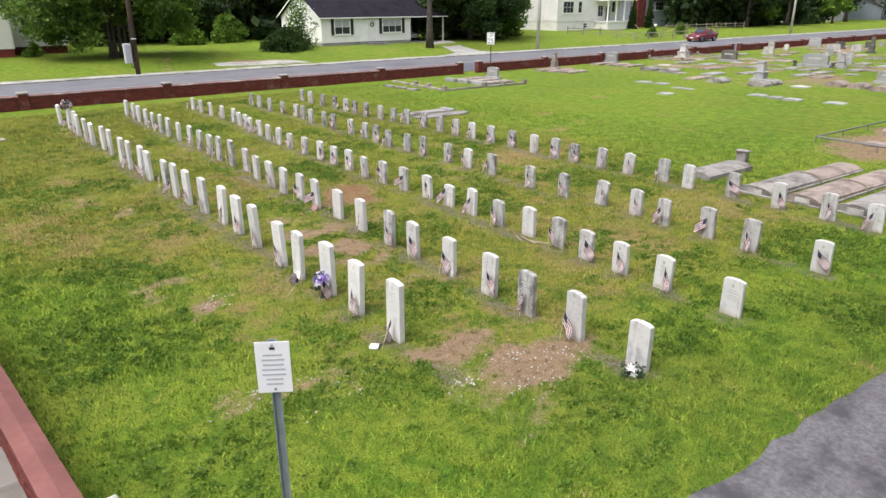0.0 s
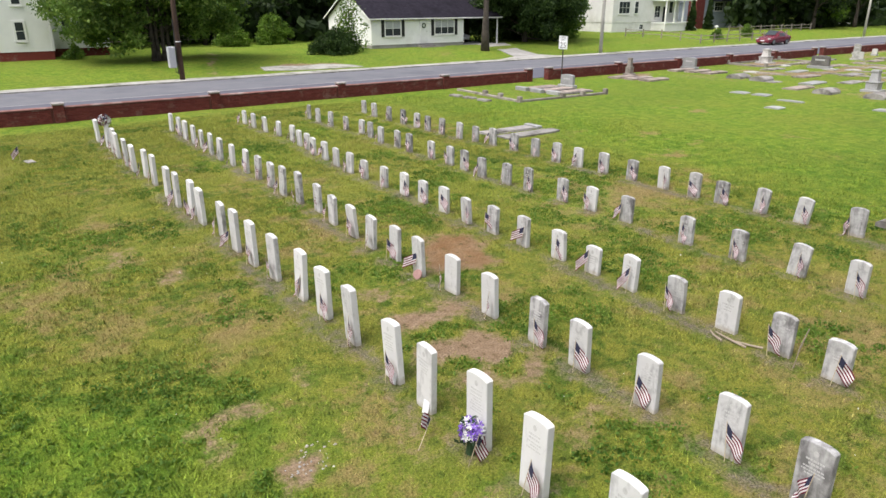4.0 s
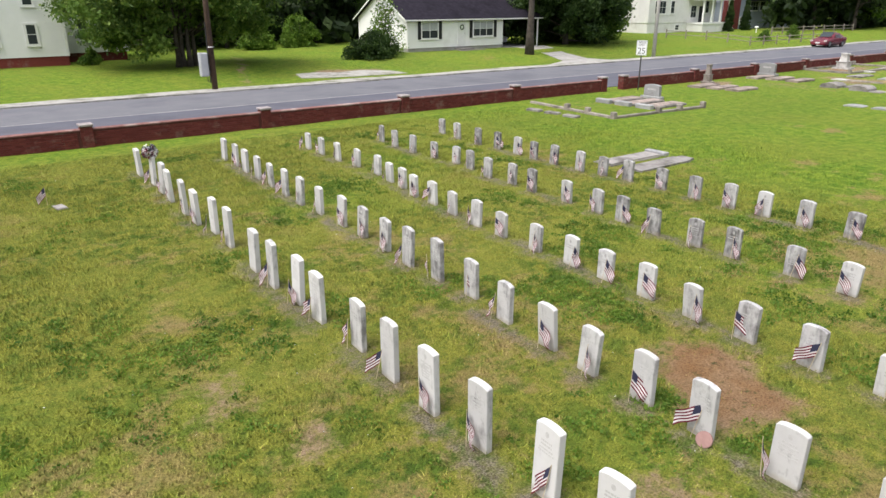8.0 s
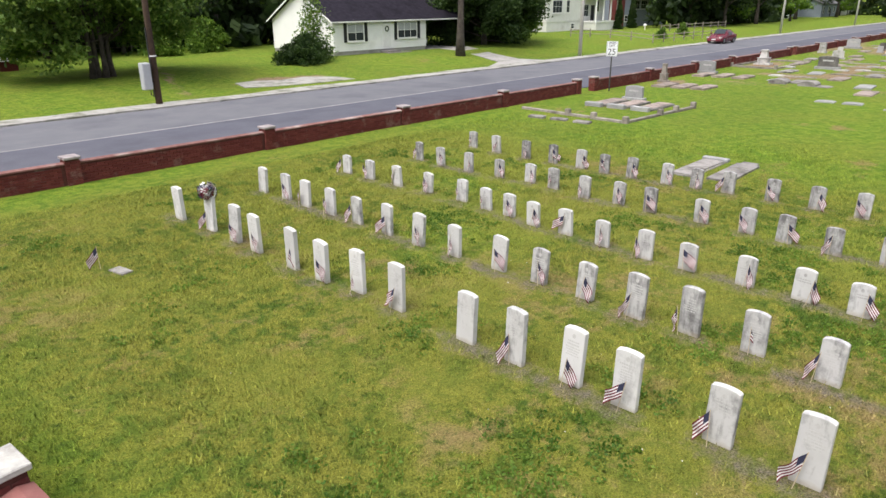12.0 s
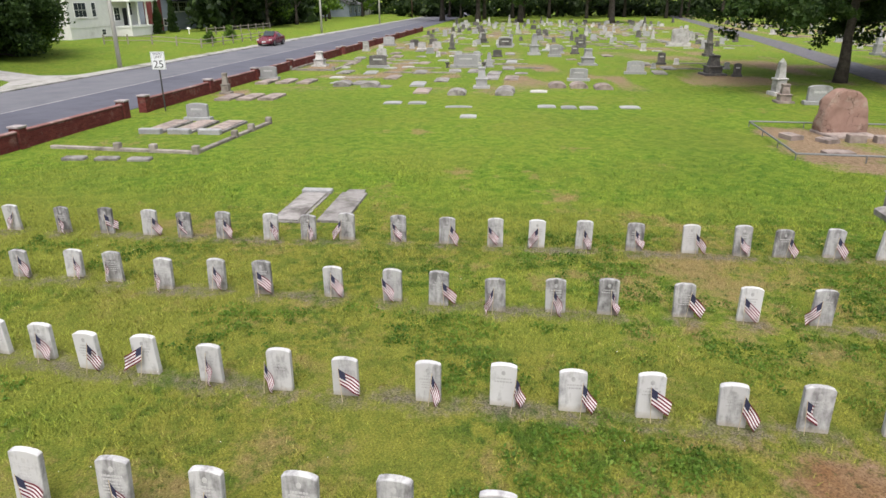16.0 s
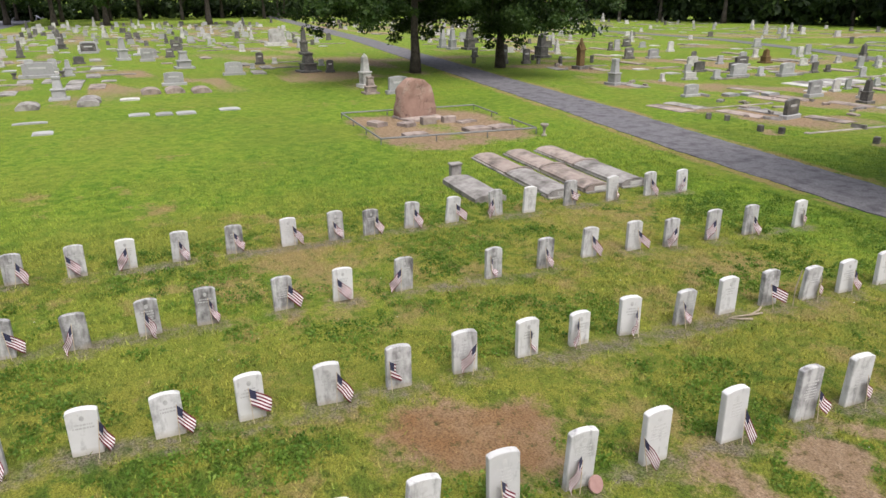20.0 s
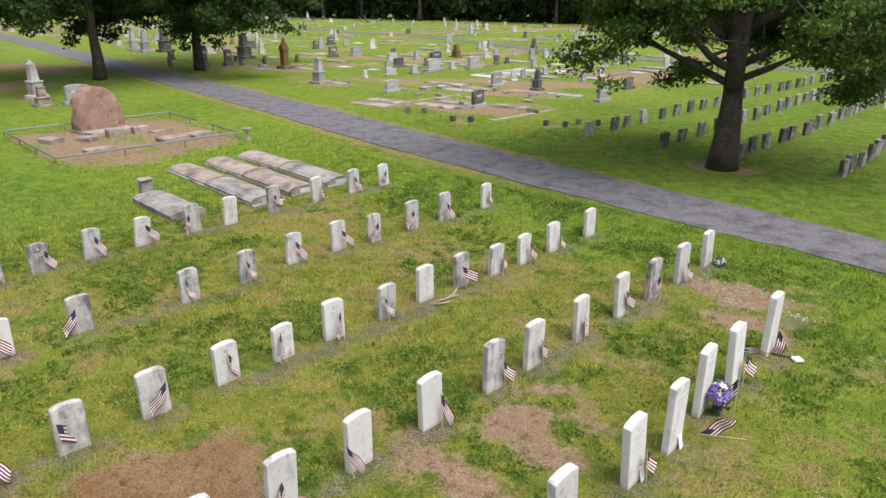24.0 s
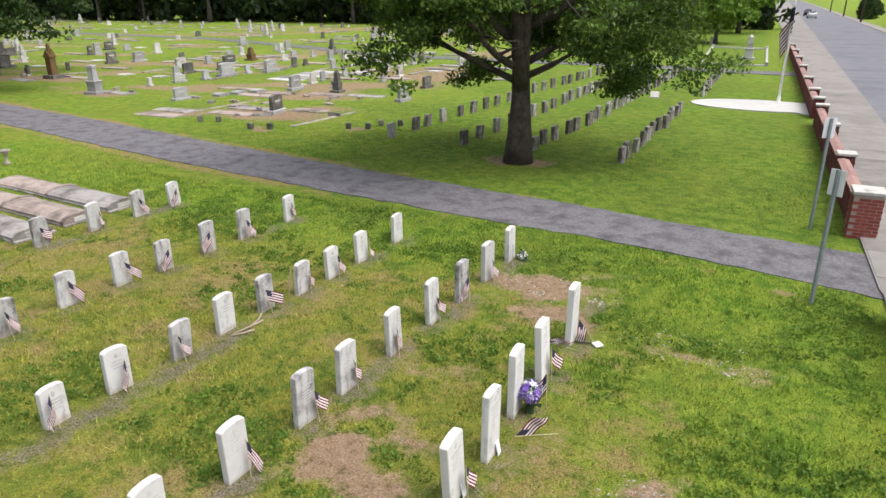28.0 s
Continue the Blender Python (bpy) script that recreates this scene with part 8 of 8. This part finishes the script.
# ---- grass blades ----
def grass(name, x0, x1, y0, y1, count, seed, h, label):
    r = np.random.RandomState(seed)
    x, y = r.uniform(x0, x1, count), r.uniform(y0, y1, count)
    clump = field(x, y, 0.35) * 0.6 + field(x + 31, y, 1.1) * 0.4
    keep = r.rand(count) < 0.25 + 0.9 * clump
    mid = np.interp(x, (-2, 1, 4, 7, 13, 20, 28), (3.3, 3.25, 2.85, 2.3, 1.55, 0.5, -1.0))
    keep &= np.abs(y - mid) > 1.09 + 0.04 * r.rand(count) - 0.2 * smoothstep(1, 4, x) * (1 - smoothstep(5.5, 8, x)) * (y > mid) + 0.2 * smoothstep(8, 25, x)
    keep &= x > np.where(y > 5, 1.12 - 0.035 * y, 1.2) + 0.02
    keep &= y < 36.40 - 0.04 * x
    keep &= r.rand(count) > smoothstep(20.0, 27.0, x)
    keep &= r.rand(count) > 1 - smoothstep(-12.0, -5.0, y)
    x, y = x[keep], y[keep]
    bare, dry, rust, lush, deep, soil = masks(x, y)
    k2 = r.rand(len(x)) > np.clip(bare * 1.7 - 0.35, 0, 0.97)
    x, y, bare, dry, rust, lush, deep, soil = (v[k2] for v in (x, y, bare, dry, rust, lush, deep, soil))
    n = len(x)
    a = r.uniform(0, math.tau, n)
    hh = h * (0.5 + 0.9 * r.rand(n)) * (0.65 + 0.7 * field(x, y, 0.5)) * (1 - 0.45 * np.clip(dry, 0, 1))
    w = 0.0055 + 0.006 * r.rand(n)
    lean = r.normal(size=(n, 2)) * 0.55
    base = np.stack([x, y, np.full(n, -0.012)], -1)
    side = np.stack([np.cos(a) * w, np.sin(a) * w, np.zeros(n)], -1)
    tip = base + np.stack([lean[:, 0] * hh, lean[:, 1] * hh, hh + 0.012], -1)
    v = np.stack([base - side, base + side, tip], 1).reshape(-1, 3)
    me = bpy.data.meshes.new(name)
    me.vertices.add(3 * n)
    me.vertices.foreach_set("co", v.ravel().astype(np.float32))
    me.loops.add(3 * n)
    me.loops.foreach_set("vertex_index", np.arange(3 * n, dtype=np.int32))
    me.polygons.add(n)
    me.polygons.foreach_set("loop_start", np.arange(n, dtype=np.int32) * 3)
    me.update()
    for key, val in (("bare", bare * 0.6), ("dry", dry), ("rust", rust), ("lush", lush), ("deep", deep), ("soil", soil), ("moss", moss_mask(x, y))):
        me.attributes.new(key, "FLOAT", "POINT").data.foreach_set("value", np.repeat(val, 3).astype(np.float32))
    me.materials.append(M_BLADE)
    return tagged(new(name, me), label, "grass", kind="stuff")


grass("grass", 0.0, 19.0, 3.2, 34.5, 620000, 61, 0.055, "short uneven grass of the lawn with clumps")
grass("grass", 19.0, 27.0, 2.0, 34.5, 110000, 62, 0.07, "longer bright grass beyond the rows")
grass("grass", 1.3, 27.0, -12.0, 2.2, 150000, 63, 0.032, "mown grass across the drive")


def clover(name, x0, x1, y0, y1, count, seed, label):
    """Low broad-leaved weeds in drifts among the grass."""
    r = np.random.RandomState(seed)
    x, y = r.uniform(x0, x1, count), r.uniform(y0, y1, count)
    bare, dry, rust, lush, deep, soil = masks(x, y)
    mid = np.interp(x, (-2, 1, 4, 7, 13, 20, 28), (3.3, 3.25, 2.85, 2.3, 1.55, 0.5, -1.0))
    drift = field(x + 3, y + 60, 1.6) * 0.6 + field(x + 17, y, 0.5) * 0.4 + 0.25 * deep - 0.5 * bare - 0.3 * dry - 0.11 * smoothstep(18, 25, y)
    keep = (r.rand(count) < smoothstep(0.40, 0.66, drift)) & (np.abs(y - mid) > 1.5) & (x > west_line(6) + 0.1)
    tips = np.stack([x[keep], y[keep], np.full(keep.sum(), 0.025)], -1)
    return tagged(new(name, leaf_mesh(name, tips, 0.11, 15, 0.025, seed, M_CLOVER, 0.3)), label, "clover", kind="stuff")


clover("clover", 1.3, 17.5, 3.4, 33.0, 27000, 71, "drifts of dark green clover and weeds in the lawn")

# ---- brickwork, piece by piece ----
BRICK_R = random.Random(33)


def brick_mesh(a, b, h, dents, material=M_BRICK):
    """One laid brick, its corners a little uneven."""
    bm = bmesh.new()
    vs = box(bm, 0, a, 0, b, 0, h)
    for v in vs:
        v.co += Vector((dents.uniform(-0.003, 0.003), dents.uniform(-0.004, 0.004), dents.uniform(-0.002, 0.002)))
    return finish(bm, "brick", material)


COURSE, BRICK_L, JOINT = 0.0735, 0.205, 0.010
FULL = [brick_mesh(BRICK_L, 0.236, COURSE - JOINT, BRICK_R) for k in range(5)]
HALF = [brick_mesh(BRICK_L / 2 - JOINT / 2, 0.236, COURSE - JOINT, BRICK_R) for k in range(3)]


def course_places(n, h):
    for c in range(int((h - 0.07) / COURSE)):
        x = 0.005
        if c % 2:
            yield x, c, True
            x += BRICK_L / 2 + JOINT / 2
        while x + BRICK_L < n:
            yield x, c, False
            x += BRICK_L + JOINT
        if n - x > 0.1:
            yield x, c, True


def lay(wall, n, h, thick, singly):
    """Bricks through the wall's thickness: each its own piece on near runs, one joined part on far ones."""
    off = (thick - 0.236) / 2
    if singly:
        for x, c, half in course_places(n, h):
            ob = new("brick", BRICK_R.choice(HALF if half else FULL))
            ob.parent = wall
            ob.matrix_basis = pose(x, off + BRICK_R.uniform(-0.004, 0.004), c * COURSE + 0.004)
        return
    verts, faces = [], []
    for x, c, half in course_places(n, h):
        w = BRICK_L / 2 - JOINT / 2 if half else BRICK_L
        k, o, z = len(verts), off + BRICK_R.uniform(-0.004, 0.004), c * COURSE + 0.004
        verts += [(x + p * w, o + q * 0.236, z + r * (COURSE - JOINT)) for r in (0, 1) for p, q in ((0, 0), (1, 0), (1, 1), (0, 1))]
        faces += [tuple(k + i for i in f) for f in ((0, 1, 5, 4), (1, 2, 6, 5), (2, 3, 7, 6), (3, 0, 4, 7), (4, 5, 6, 7))]
    me = bpy.data.meshes.new("brickwork")
    me.from_pydata(verts, [], faces)
    me.materials.append(M_BRICK)
    tagged(part("brickwork", me, None, wall), kind="stuff")


for (wall, m, n), side, at in WALLS:
    near = (side == "north" and at < 25) or (side == "west" and at < 17) or (side == "south" and at > 0)
    lay(wall, n, 0.64 if side == "north" else 0.70 if side != "south" else 0.75, 0.22 if side == "north" else 0.24, near)


def clad_pillar(ob, w, h, singly):
    """Two bricks to a side, bonded round the corner in alternate courses."""
    mat = M_BRICK_BRIGHT if w > 0.5 else M_BRICK
    n = int((h - 0.11) / COURSE)
    gap = JOINT if w < 0.5 else 0.013
    slim = [brick_mesh(w - 0.105 - gap, 0.10, COURSE - gap, BRICK_R, mat) for k in range(2)]
    verts, faces = [], []
    for c in range(n):
        for s in range(4):
            turn = Matrix.Rotation(s * math.pi / 2 + (math.pi if c % 2 else 0), 4, "Z")
            flip = Matrix.Diagonal((-1 if c % 2 else 1, 1, 1, 1))
            m = turn @ Matrix.Translation((-w / 2 if c % 2 == 0 else -w / 2 + 0.105, -w / 2, c * COURSE + 0.004))
            cut = (w - 0.105) / 2
            for q in (0, 1):
                mm = m @ Matrix.Translation((q * cut, 0, 0)) @ Matrix.Diagonal(((cut - gap) / (w - 0.105 - gap), 1, 1, 1))
                if singly:
                    b = new("brick", BRICK_R.choice(slim))
                    b.parent = ob
                    b.matrix_basis = mm
                else:
                    k = len(verts)
                    verts += [tuple(mm @ v.co) for v in slim[0].vertices]
                    faces += [tuple(k + i for i in p.vertices) for p in slim[0].polygons]
    if not singly:
        me = bpy.data.meshes.new("brickwork")
        me.from_pydata(verts, [], faces)
        me.materials.append(mat)
        tagged(part("brickwork", me, None, ob), kind="stuff")


for ob, w, h in PILLARS:
    x, y = ob.matrix_basis.translation[:2]
    clad_pillar(ob, w, h, w > 0.5 or (x < 20 and y > 30))


# pavement slabs beside the wall, one by one
PAVING = [o for o in scene.objects if o.name.startswith("pavement") and "outside" in o["label"]][0]
y = -30.0
while y < 35.0:
    n = 1.52
    west, east = -1.12 + 0.004 * y, west_line(y + n / 2) - 0.19
    slab = part("paving_slab", cube(west, east, y + 0.008, y + n - 0.008, 0.0, 0.056 + BRICK_R.uniform(0, 0.006), 0.006), M_PAVEMENT, PAVING)
    y += n
